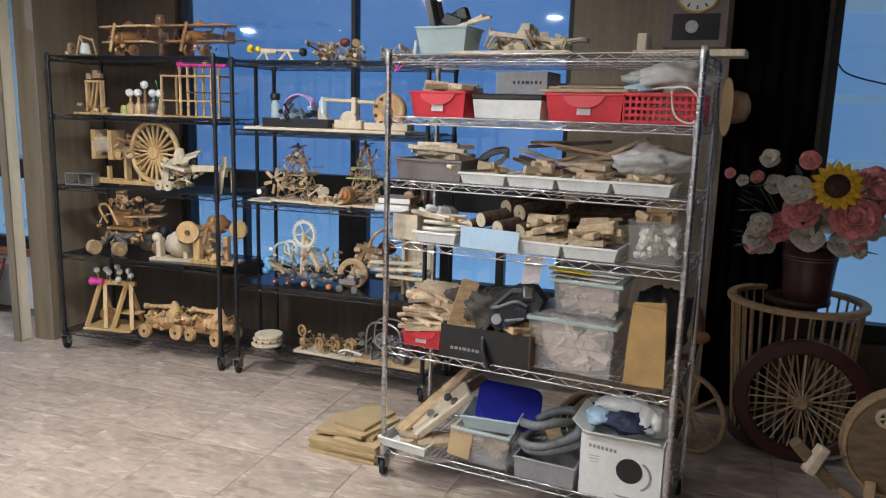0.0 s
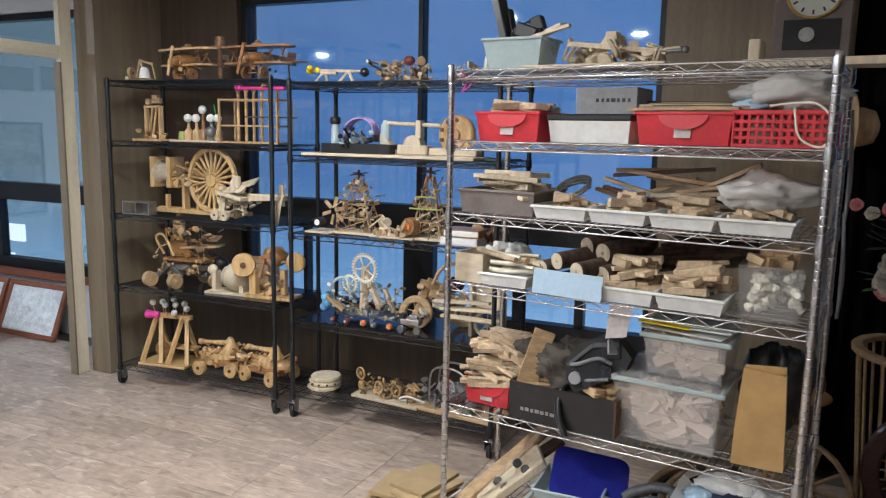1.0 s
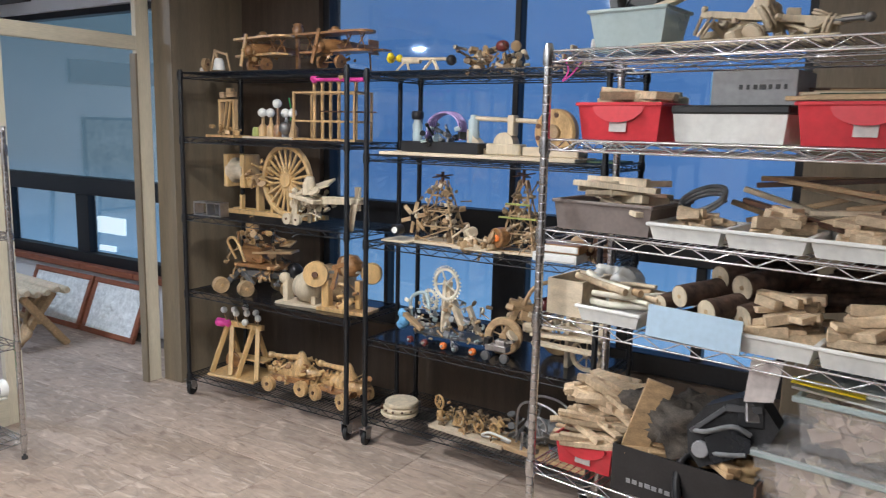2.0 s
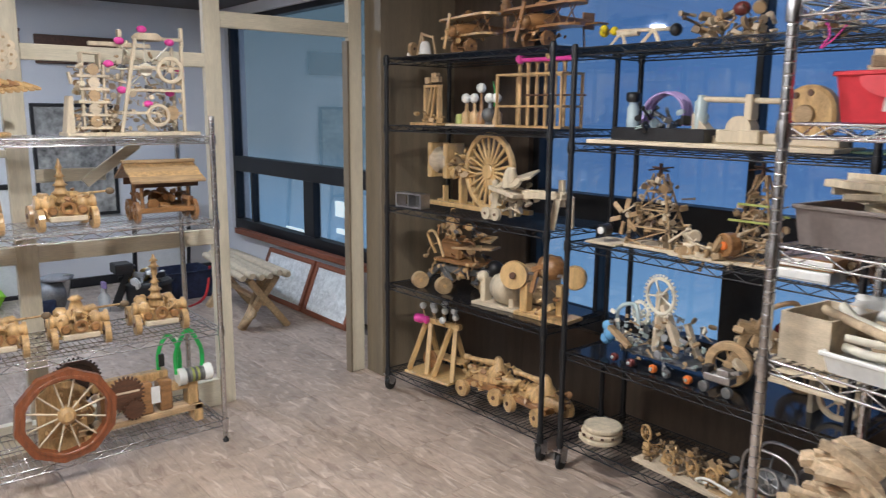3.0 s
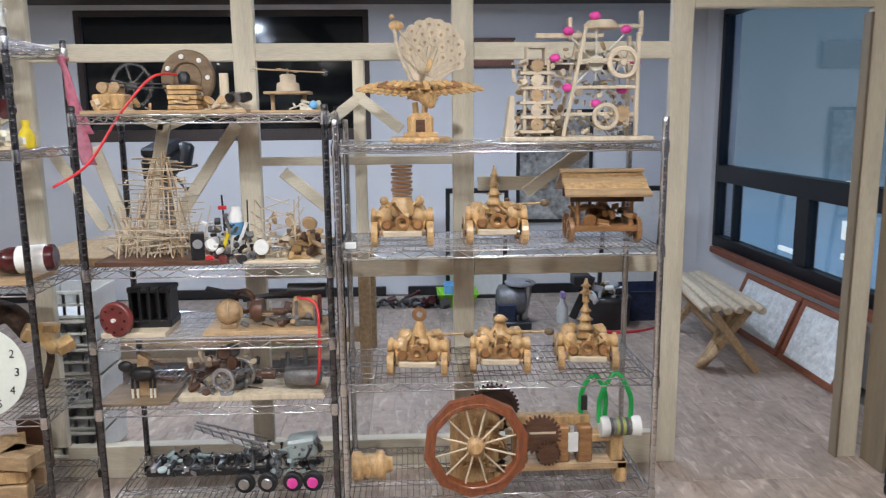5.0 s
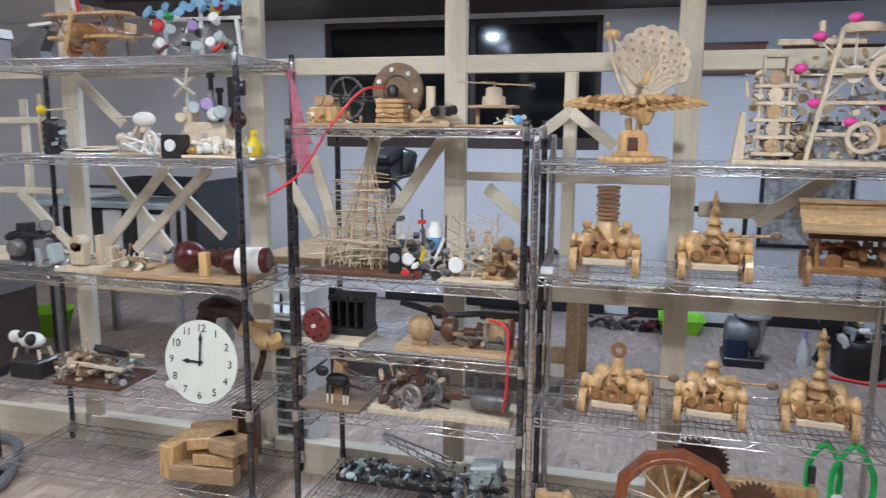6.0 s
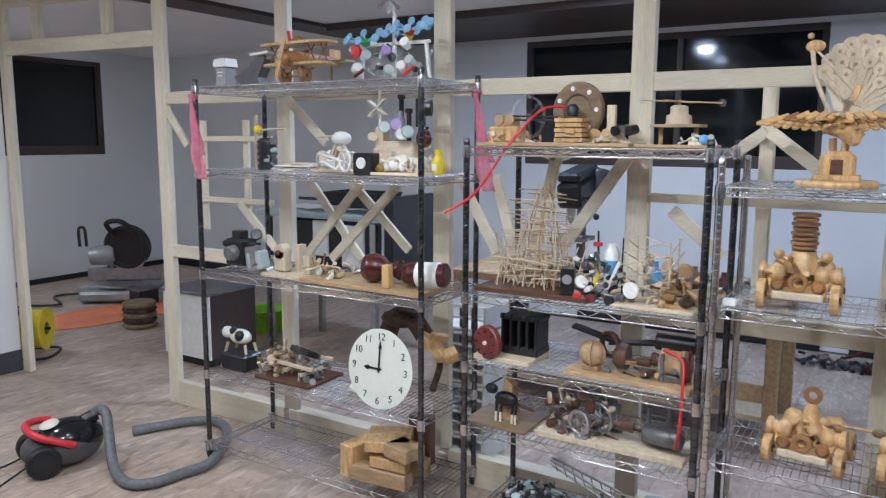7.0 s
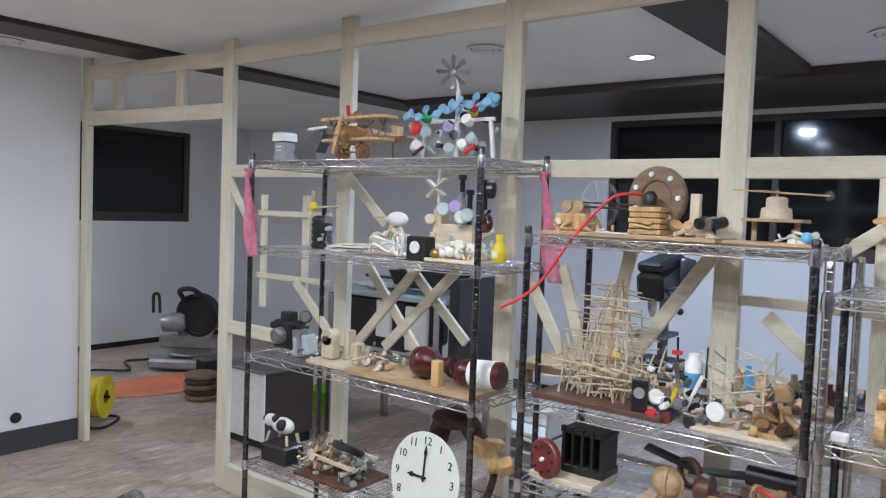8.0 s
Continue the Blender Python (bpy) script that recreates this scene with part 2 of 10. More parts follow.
M["glass"] = glass_material("window_glass", (0.86, 0.9, 0.92), 0.03)
M["dark_glass"] = material("night_window_glass", (0.006, 0.008, 0.009), 0.06, 0, 0.1, 2)


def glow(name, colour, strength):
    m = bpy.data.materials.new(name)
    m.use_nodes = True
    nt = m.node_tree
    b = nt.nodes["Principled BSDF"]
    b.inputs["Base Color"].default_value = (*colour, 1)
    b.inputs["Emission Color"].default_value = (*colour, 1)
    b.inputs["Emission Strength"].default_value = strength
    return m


M["sign_glow"] = glow("lit_shop_sign", (0.85, 0.95, 1.0), 1.4)
# weak emission stands in for dusk light on the far ledges
M["ledge_glow"] = glow("ledge_dusk_glow", (0.17, 0.27, 0.40), 0.9)
M["lamp"] = glow("lamp_diffuser", (1.0, 0.97, 0.9), 14)


def dusk_material():
    """The blue of dusk behind the panes, cloudy and a little paler low down."""
    m = bpy.data.materials.new("dusk_backdrop")
    m.use_nodes = True
    nt = m.node_tree
    nt.nodes.remove(nt.nodes["Principled BSDF"])
    N, K = nt.nodes.new, nt.links.new
    tc, n, mix, em, sep = N("ShaderNodeTexCoord"), N("ShaderNodeTexNoise"), N("ShaderNodeMix"), N("ShaderNodeEmission"), N("ShaderNodeSeparateXYZ")
    n.inputs["Scale"].default_value, n.inputs["Detail"].default_value = 0.55, 3
    K(tc.outputs["Object"], n.inputs["Vector"])
    mix.data_type = "RGBA"
    mix.inputs[6].default_value, mix.inputs[7].default_value = (0.042, 0.115, 0.30, 1), (0.115, 0.225, 0.46, 1)
    K(n.outputs["Fac"], mix.inputs[0])
    far, side = N("ShaderNodeMix"), N("ShaderNodeMapRange")
    far.data_type = "RGBA"
    K(tc.outputs["Object"], sep.inputs[0])
    K(sep.outputs["X"], side.inputs[0])
    side.inputs[1].default_value, side.inputs[2].default_value = -4.5, -8.0
    K(side.outputs[0], far.inputs[0]), K(mix.outputs[2], far.inputs[6])
    far.inputs[7].default_value = (0.115, 0.175, 0.225, 1)
    low, band = N("ShaderNodeMix"), N("ShaderNodeMapRange")
    low.data_type = "RGBA"
    K(sep.outputs["Z"], band.inputs[0])
    band.inputs[1].default_value, band.inputs[2].default_value, band.inputs[4].default_value = 1.1, -0.1, 0.75
    K(band.outputs[0], low.inputs[0]), K(far.outputs[2], low.inputs[6])
    low.inputs[7].default_value = (0.20, 0.37, 0.60, 1)
    east, turn = N("ShaderNodeMix"), N("ShaderNodeMapRange")
    east.data_type = "RGBA"
    K(sep.outputs["X"], turn.inputs[0])
    turn.inputs[1].default_value, turn.inputs[2].default_value, turn.inputs[4].default_value = 0.8, 1.7, 0.6
    K(turn.outputs[0], east.inputs[0]), K(low.outputs[2], east.inputs[6])
    east.inputs[7].default_value = (0.125, 0.20, 0.29, 1)
    K(east.outputs[2], em.inputs[0])
    em.inputs[1].default_value = 1.35
    K(em.outputs[0], nt.nodes["Material Output"].inputs[0])
    return m


M["dusk"] = dusk_material()


# ---- mesh tools ----
class Form:
    """Gathers vertices and faces of one part."""

    def __init__(self):
        self.v, self.f, self.smooth, self.starts, self.last = [], [], [], [], None

    def add(self, verts, faces, smooth=False):
        k = len(self.v)
        if verts is not self.last:
            self.starts.append((k, len(self.f)))
        self.last = verts
        self.v += [tuple(p) for p in verts]
        self.f += [tuple(i + k for i in f) for f in faces]
        self.smooth += [smooth] * len(faces)
        return self

    def box(self, c, s, rot=(0, 0, 0), ch=None):
        """A block with chamfered edges: centre, size, turn in degrees."""
        h = [max(a, 1e-4) / 2 for a in s]
        b = min(h) * 0.22 if ch is None else ch
        b = min(b, min(h) * 0.49)
        R = Euler([radians(a) for a in rot]).to_matrix()
        idx, vs = {}, []
        for sx in (-1, 1):
            for sy in (-1, 1):
                for sz in (-1, 1):
                    for ax in range(3):
                        p = [sx * (h[0] - b), sy * (h[1] - b), sz * (h[2] - b)]
                        p[ax] = (sx, sy, sz)[ax] * h[ax]
                        idx[sx, sy, sz, ax] = len(vs)
                        vs.append(R @ Vector(p) + Vector(c))
        fs = []
        o = ((1, 2), (2, 0), (0, 1))
        for ax in range(3):
            u, w = o[ax]
            for sg in (-1, 1):
                q = []
                for a, e in ((-1, -1), (1, -1), (1, 1), (-1, 1)):
                    k = [0, 0, 0]
                    k[ax], k[u], k[w] = sg, a, e
                    q.append(idx[k[0], k[1], k[2], ax])
                fs.append(q if sg > 0 else q[::-1])
            for a in (-1, 1):
                for e in (-1, 1):
                    k0, k1 = [0, 0, 0], [0, 0, 0]
                    k0[ax], k1[ax] = -1, 1
                    k0[u] = k1[u] = a
                    k0[w] = k1[w] = e
                    q = [idx[(*k0, u)], idx[(*k1, u)], idx[(*k1, w)], idx[(*k0, w)]]
                    fs.append(q if a * e < 0 else q[::-1])
        for sx in (-1, 1):
            for sy in (-1, 1):
                for sz in (-1, 1):
                    q = [idx[sx, sy, sz, i] for i in range(3)]
                    fs.append(q if sx * sy * sz > 0 else q[::-1])
        return self.add(vs, fs)

    def rod(self, p, q, r, n=7, r2=None, cap=True):
        p, q = Vector(p), Vector(q)
        d = (q - p)
        if d.length < 1e-6:
            return self
        a = d.normalized().orthogonal().normalized()
        b = d.normalized().cross(a)
        r2 = r if r2 is None else r2
        vs = [p + (a * math.cos(t) + b * math.sin(t)) * r for t in [2 * math.pi * i / n for i in range(n)]]
        vs += [q + (a * math.cos(t) + b * math.sin(t)) * r2 for t in [2 * math.pi * i / n for i in range(n)]]
        self.add(vs, [(i, (i + 1) % n, n + (i + 1) % n, n + i) for i in range(n)], True)
        if cap:
            self.add(vs, [tuple(range(n))[::-1], tuple(range(n, 2 * n))])
        return self

    def bar(self, p, q, w, h, ch=None):
        """A straight strip of wood from p to q, w wide and h thick."""
        p, q = Vector(p), Vector(q)
        e = (q - p).to_track_quat("X", "Z").to_euler()
        return self.box((p + q) / 2, ((q - p).length, w, h), [math.degrees(a) for a in e], ch)

    def lathe(self, c, axis, prof, n=20, smooth=True):
        """A turned piece: rows of (along, radius) round an axis."""
        ax = Vector(axis).normalized()
        a = ax.orthogonal().normalized()
        b = ax.cross(a)
        vs, fs = [], []
        for h, r in prof:
            for i in range(n):
                t = 2 * math.pi * i / n
                vs.append(Vector(c) + ax * h + (a * math.cos(t) + b * math.sin(t)) * max(r, 1e-4))
        for k in range(len(prof) - 1):
            for i in range(n):
                j = (i + 1) % n
                fs.append((k * n + i, k * n + j, (k + 1) * n + j, (k + 1) * n + i))
        self.add(vs, fs, smooth)
        m = len(prof) - 1
        return self.add(vs, [tuple(range(n))[::-1], tuple(m * n + i for i in range(n))])

    def disc(self, c, axis, r, t, n=20):
        e = min(t * 0.2, r * 0.1)
        return self.lathe(c, axis, [(-t / 2, r - e), (-t / 2 + e, r), (t / 2 - e, r), (t / 2, r - e)], n, False)

    def ring(self, c, axis, R, r, t, n=24):
        """A flat hoop with outer radius R, inner radius r, thickness t."""
        ax = Vector(axis).normalized()
        a = ax.orthogonal().normalized()
        b = ax.cross(a)
        e = min(t, R - r) * 0.18
        prof = [(-t / 2, r + e), (-t / 2, R - e), (-t / 2 + e, R), (t / 2 - e, R), (t / 2, R - e), (t / 2, r + e), (t / 2 - e, r), (-t / 2 + e, r)]
        vs, fs, m = [], [], len(prof)
        for i in range(n):
            th = 2 * math.pi * i / n
            for h, q in prof:
                vs.append(Vector(c) + ax * h + (a * math.cos(th) + b * math.sin(th)) * q)
        for i in range(n):
            j = (i + 1) % n
            for k in range(m):
                l = (k + 1) % m
                fs.append((i * m + k, i * m + l, j * m + l, j * m + k))
        return self.add(vs, fs)

    def spokes(self, c, axis, r0, r1, n, w):
        ax = Vector(axis).normalized()
        a = ax.orthogonal().normalized()
        b = ax.cross(a)
        for i in range(n):
            t = 2 * math.pi * i / n
            d = a * math.cos(t) + b * math.sin(t)
            self.rod(Vector(c) + d * r0, Vector(c) + d * r1, w, 5)
        return self

    def gear(self, c, axis, R, t, teeth, depth=None):
        ax = Vector(axis).normalized()
        a = ax.orthogonal().normalized()
        b = ax.cross(a)
        depth = depth or R * 0.14
        pts = []
        for i in range(teeth):
            for s, q in ((0.0, R - depth), (0.22, R - depth), (0.38, R), (0.72, R), (0.88, R - depth)):
                th = 2 * math.pi * (i + s) / teeth
                pts.append((a * math.cos(th) + b * math.sin(th)) * q)
        n = len(pts)
        vs = [Vector(c) + p - ax * t / 2 for p in pts] + [Vector(c) + p + ax * t / 2 for p in pts]
        return self.add(vs, [tuple(range(n))[::-1], tuple(range(n, 2 * n))] + [(i, (i + 1) % n, n + (i + 1) % n, n + i) for i in range(n)])

    def ball(self, c, r, n=12, sq=(1, 1, 1)):
        k = max(5, n // 2)
        vs, fs = [], []
        for i in range(k + 1):
            ph = math.pi * i / k
            for j in range(n):
                th = 2 * math.pi * j / n
                vs.append((c[0] + r * sq[0] * math.sin(ph) * math.cos(th), c[1] + r * sq[1] * math.sin(ph) * math.sin(th), c[2] - r * sq[2] * math.cos(ph)))
        for i in range(k):
            for j in range(n):
                l = (j + 1) % n
                fs.append((i * n + j, i * n + l, (i + 1) * n + l, (i + 1) * n + j))
        return self.add(vs, fs, True)

    def tube(self, pts, r, n=8, ribs=0.0):
        """A bent tube through points, smoothed; ribs makes it corrugated."""
        P = [Vector(p) for p in pts]
        fine = []
        step = 8 if not ribs else 26
        for i in range(len(P) - 1):
            p0, p1, p2, p3 = P[max(0, i - 1)], P[i], P[i + 1], P[min(len(P) - 1, i + 2)]
            for s in range(step):
                t = s / step
                fine.append(0.5 * ((2 * p1) + (p2 - p0) * t + (2 * p0 - 5 * p1 + 4 * p2 - p3) * t * t + (3 * p1 - p0 - 3 * p2 + p3) * t ** 3))
        fine.append(P[-1])
        vs, fs = [], []
        up = (fine[1] - fine[0]).normalized().orthogonal().normalized()
        for i, p in enumerate(fine):
            d = (fine[min(i + 1, len(fine) - 1)] - fine[max(0, i - 1)]).normalized()
            up = (up - d * up.dot(d)).normalized()
            b = d.cross(up)
            rr = r * (1 - ribs * (i % 2))
            for k in range(n):
                t = 2 * math.pi * k / n
                vs.append(p + (up * math.cos(t) + b * math.sin(t)) * rr)
        for i in range(len(fine) - 1):
            for k in range(n):
                l = (k + 1) % n
                fs.append((i * n + k, i * n + l, (i + 1) * n + l, (i + 1) * n + k))
        m = len(fine) - 1
        self.add(vs, fs, True)
        return self.add(vs, [tuple(range(n))[::-1], tuple(m * n + k for k in range(n))])

    def prism(self, pts, axis, t):
        """A flat plate cut to an outline given in the plane square to axis ('x', 'y' or 'z'), t thick, centred on the plane."""
        n = len(pts)
        put = {"x": lambda a, b, h: (h, a, b), "y": lambda a, b, h: (a, h, b), "z": lambda a, b, h: (a, b, h)}[axis]
        vs = [put(a, b, -t / 2) for a, b in pts] + [put(a, b, t / 2) for a, b in pts]
        return self.add(vs, [tuple(range(n)), tuple(range(n, 2 * n))[::-1]] + [(i, n + i, n + (i + 1) % n, (i + 1) % n) for i in range(n)])

    def tray(self, c, s, wall, flare=0.0, floor=None):
        """An open box: centre of its base, outer size at the rim, wall thickness; the base is smaller by flare on each side."""
        w, d, h = s[0] / 2, s[1] / 2, s[2]
        t = wall
        g = floor or wall
        def loop(a, b, z):
            return [(c[0] - a, c[1] - b, c[2] + z), (c[0] + a, c[1] - b, c[2] + z), (c[0] + a, c[1] + b, c[2] + z), (c[0] - a, c[1] + b, c[2] + z)]
        vs = loop(w - flare, d - flare, 0) + loop(w, d, h) + loop(w - t, d - t, h) + loop(w - flare - t, d - flare - t, g)
        fs = [(3, 2, 1, 0), (12, 13, 14, 15)]
        for k in (0, 4, 8):
            for i in range(4):
                j = (i + 1) % 4
                fs.append((k + i, k + j, k + 4 + j, k + 4 + i))
        return self.add(vs, fs)

    def pieces(self):
        """The single shapes that this form was put together from."""
        out, ends = [], self.starts[1:] + [(len(self.v), len(self.f))]
        for (v0, f0), (v1, f1) in zip(self.starts, ends):
            g = Form()
            g.add(self.v[v0:v1], [tuple(i - v0 for i in q) for q in self.f[f0:f1]])
            g.smooth = self.smooth[f0:f1]
            out.append(g)
        return out

    def moved(self, m):
        self.v = [tuple(m @ Vector(p)) for p in self.v]
        return self

    def mesh(self, name, mat):
        me = bpy.data.meshes.new(name)
        me.from_pydata(self.v, [], self.f)
        me.polygons.foreach_set("use_smooth", self.smooth)
        bm = bmesh.new()
        bm.from_mesh(me)
        bmesh.ops.recalc_face_normals(bm, faces=bm.faces)
        bm.to_mesh(me)
        bm.free()
        me.materials.append(M[mat])
        return me


SINGLE = {"arms": "arm", "legs": "leg", "heads": "head", "blades": "blade", "struts": "strut", "rails": "rail", "ball": "ball", "arm": "arm", "slat": "slat",
          "post": "post", "leg": "leg", "teeth": "tooth", "spokes": "spoke", "stem": "stem", "tip": "tip", "bottle": "bottle", "patch": "patch", "wedge": "wedge"}


def part(name, form, mat, parent, label="", m=None):
    if name in SINGLE and len(form.starts) > 1:
        return [part(SINGLE[name], g, mat, parent, label, m) for g in form.pieces() if len(g.f)][0] if len(form.starts) < 80 else None
    ob = new(name, form.mesh(name, mat))
    ob.parent = parent
    if m is not None:
        ob.matrix_basis = m
    return tagged(ob, label)


def thing(name, label, category, m=None, group="", kind=""):
    ob = new(name)
    ob.empty_display_size = 0.05
    if m is not None:
        ob.matrix_basis = m
    return tagged(ob, label, category, group, kind)


def solid(name, form, mat, label, category, m=None, group="", kind=""):
    ob = new(name, form.mesh(name, mat))
    if m is not None:
        ob.matrix_basis = m
    return tagged(ob, label, category, group, kind)


# ---- the shell of the place ----
XS = -3.80  # where the pine partition meets the white wall
XL, XB, XR, YF, YW, YB = -3.95, -7.4, 3.4, -2.53, 5.05, -5.45


def wall(name, boxes, mat, label):
    f = Form()
    for x0, x1, y0, y1, z0, z1 in boxes:
        f.box(((x0 + x1) / 2, (y0 + y1) / 2, (z0 + z1) / 2), (x1 - x0, y1 - y0, z1 - z0), ch=0.002)
    return solid(name, f, mat, label, "wall", kind="structure")


SILL, HEAD = 0.45, 2.45
wall("wall_north", [(-3.1, XR + 0.2, YW, YW + 0.2, 0, SILL), (-3.1, XR + 0.2, YW, YW + 0.2, HEAD, CEIL), (-0.4, 0.9, YW, YW + 0.2, SILL, HEAD), (2.9, XR + 0.2, YW, YW + 0.2, SILL, HEAD),
                    (-4.1, -3.1, YW, YW + 0.2, 0, CEIL)], "wall_brown", "dark brown laminate window wall behind the shelves")
wall("wall_north_back", [(XB - 0.2, -4.1, YW, YW + 0.2, 0, SILL), (XB - 0.2, -4.1, YW, YW + 0.2, HEAD, CEIL), (XB - 0.2, -7.15, YW, YW + 0.2, SILL, HEAD)],
     "wall_white", "white painted wall under the workshop windows")
wall("pillar", [(-3.915, -3.75, 4.5, YW, 0, CEIL)], "wall_taupe", "brown laminate pillar beside the doorway")
wall("column", [(-0.4, 0.42, YW - 0.1, YW, 0, CEIL)], "wall_taupe", "brown laminate column between the windows")
wall("wall_south", [(XS, XR + 0.2, YF - 0.15, YF, 0, CEIL)], "wall_white", "white painted wall with a grey base")
wall("wall_east", [(XR, XR + 0.2, YF, YW, 0, CEIL)], "wall_brown", "plain brown end wall")
wall("wall_south_back", [(XB - 0.2, XL + 0.6, YB - 0.2, YB, 0, 1.42), (XB - 0.2, -6.55, YB - 0.2, YB, 1.42, 2.48), (-5.0, XL + 0.6, YB - 0.2, YB, 1.42, 2.48), (XB - 0.2, XL + 0.6, YB - 0.2, YB, 2.48, CEIL)],
     "wall_white", "white painted workshop end wall")
wall("wall_east_back", [(XL + 0.4, XL + 0.6, YB, YF - 0.15, 0, CEIL)], "wall_white", "white painted workshop side wall")
wall("wall_west", [(XB - 0.2, XB, YB, YW, 0, 1.40), (XB - 0.2, XB, YB, -0.38, 1.40, 2.50), (XB - 0.2, XB, 2.1, YW, 1.40, 2.50), (XB - 0.2, XB, YB, YW, 2.50, CEIL)],
     "wall_white", "white painted workshop back wall")
f = Form()
f.box(((XB + XR) / 2, (YB + YW) / 2, CEIL + 0.05), (XR - XB + 0.4, YW - YB + 0.4, 0.1), ch=0.002)
solid("ceiling", f, "ceiling", "white painted flat ceiling with brown strips", "ceiling", kind="structure")
f = Form()
f.box(((XB + XR) / 2, (YB + YW) / 2, -0.056), (XR - XB + 0.4, YW - YB + 0.4, 0.1), ch=0.002)
FLOOR = solid("floor", f, "joint", "warm grey stone-look vinyl tile floor", "floor", kind="structure")

# dark strips under the ceiling
def strip(p0, p1, w, h):
    f = Form()
    f.bar((*p0, CEIL - h / 2), (*p1, CEIL - h / 2), w, h, 0.003)
    return solid("ceiling_trim", f, "trim_brown", "dark brown strip across the white ceiling", "trim", kind="structure")


strip((XB, -1.88), (XR, -1.88), 0.34, 0.03)
strip((-6.1, 1.36), (XL - 0.06, 1.36), 0.28, 0.05)
strip((-6.78, -1.70), (-6.78, YW), 1.24, 0.06)

f = Form()
f.box(((XS + XR) / 2, YF + 0.006, 0.075), (XR - XS, 0.012, 0.15), ch=0.003)
solid("baseboard", f, "base_grey", "dark grey vinyl baseboard along the white wall", "baseboard", kind="structure")
f = Form()
f.box(((XB + XL) / 2, YB + 0.006, 0.03), (XL - XB, 0.012, 0.06), ch=0.003)
solid("baseboard", f, "black", "thin black baseboard of the workshop", "baseboard", kind="structure")


# ---- windows ----
def window(name, label, axis, at, a0, a1, z0, z1, rails, upper, lower, mid, pane, deep=0.09, frame_mat="frame_black"):
    """A framed window in a wall square to axis; rails: (z0, z1) of the cross rail or None; upper and lower: mullion (centre, width) lists."""
    top = thing(name, label, "window", kind="structure")
    put = (lambda a, d, z: (a, d, z)) if axis == "y" else (lambda a, d, z: (d, a, z))
    def bar(nm, b0, b1, c0, c1, d=deep):
        f = Form()
        f.box(put((b0 + b1) / 2, at, (c0 + c1) / 2), put(b1 - b0, d, c1 - c0), ch=0.004)
        part(nm, f, frame_mat, top)
    fw = 0.05
    bar("window_frame", a0, a1, z1 - fw, z1), bar("window_sill", a0, a1, z0, z0 + 0.1)
    bar("window_frame", a0, a0 + fw, z0 + 0.1, z1 - fw), bar("window_frame", a1 - fw, a1, z0 + 0.1, z1 - fw)
    if rails:
        bar("rail", a0 + fw, a1 - fw, rails[0], rails[1], deep * 1.1)
    rows = [(rails[1], z1 - fw, upper), (z0 + 0.1, rails[0], lower)] if rails else [(z0 + 0.1, z1 - fw, upper)]
    for c0, c1, mul in rows:
        cut = [a0 + fw] + [q for c, w in mul for q in (c - w / 2, c + w / 2)] + [a1 - fw]
        for c, w in mul:
            bar("mullion", c - w / 2, c + w / 2, c0, c1, deep * 0.8)
        for k in range(0, len(cut), 2):
            f = Form()
            f.box(put((cut[k] + cut[k + 1]) / 2, at, (c0 + c1) / 2), put(cut[k + 1] - cut[k], 0.008, c1 - c0), ch=0.001)
            p = part("pane", f, pane, top)
            p.visible_shadow = False
    return top


RAIL = (1.0, 1.18)
window("window_1", "black aluminium window with blue dusk behind the glass", "y", YW + 0.08, -3.1, -0.4, SILL, HEAD, RAIL, [(-1.80, 0.035)], [(-2.62, 0.03), (-1.80, 0.2), (-1.16, 0.06), (-0.80, 0.05)], 0, "glass")
window("window_2", "tall window with blue dusk behind the glass", "y", YW + 0.08, 0.9, 2.9, SILL, HEAD, None, [(1.9, 0.04)], [], 0, "glass")
window("window_3", "black aluminium workshop window with sliding lower sashes", "y", YW + 0.08, -7.15, -4.1, SILL, HEAD, (1.02, 1.16), [], [(-6.78, 0.04), (-5.69, 0.17)], 0, "glass")
window("window_4", "wide dark workshop window with a brown frame", "x", XB - 0.06, -0.38, 2.1, 1.40, 2.50, None, [(1.0, 0.05)], [], 0, "dark_glass", 0.1, "trim_brown")
window("window_5", "dark night window with a black frame", "y", YB - 0.06, -6.55, -5.0, 1.42, 2.48, None, [], [], 0, "dark_glass", 0.1, "trim_brown")

f = Form()
f.box((-12.0, YW + 2.6, 2.6), (44, 0.02, 9))
DUSK = solid("backdrop", f, "dusk", "plain blue dusk sky outside the windows", "sky", kind="structure")
for x0, x1, z0, z1 in ((-9.3, -8.72, 0.12, 0.34), (-9.3, -8.76, 0.68, 0.81), (-10.8, -9.95, -0.26, -0.2), (-9.28, -8.95, -0.12, -0.05)):
    f = Form()
    f.box(((x0 + x1) / 2, YW + 2.5, (z0 + z1) / 2), (x1 - x0, 0.04, z1 - z0))
    part("lit_sign", f, "sign_glow", DUSK, "small lit white shop sign far outside")

# pale far bands; dusk light on them is put in as glow
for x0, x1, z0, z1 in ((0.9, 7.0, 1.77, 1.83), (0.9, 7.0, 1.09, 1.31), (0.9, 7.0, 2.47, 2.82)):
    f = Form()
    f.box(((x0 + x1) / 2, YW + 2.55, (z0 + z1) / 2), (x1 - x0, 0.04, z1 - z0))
    part("far_ledge", f, "ledge_glow", DUSK, "pale ledge across the street, its dusk light put in as glow")
f = Form()
f.tube([(0.9, YW + 2.45, 2.47), (1.25, YW + 2.45, 2.12), (1.63, YW + 2.45, 1.92), (3.63, YW + 2.45, 1.62)], 0.007, 6)
part("overhead_cable", f, "black", DUSK, "thin dark overhead cable")

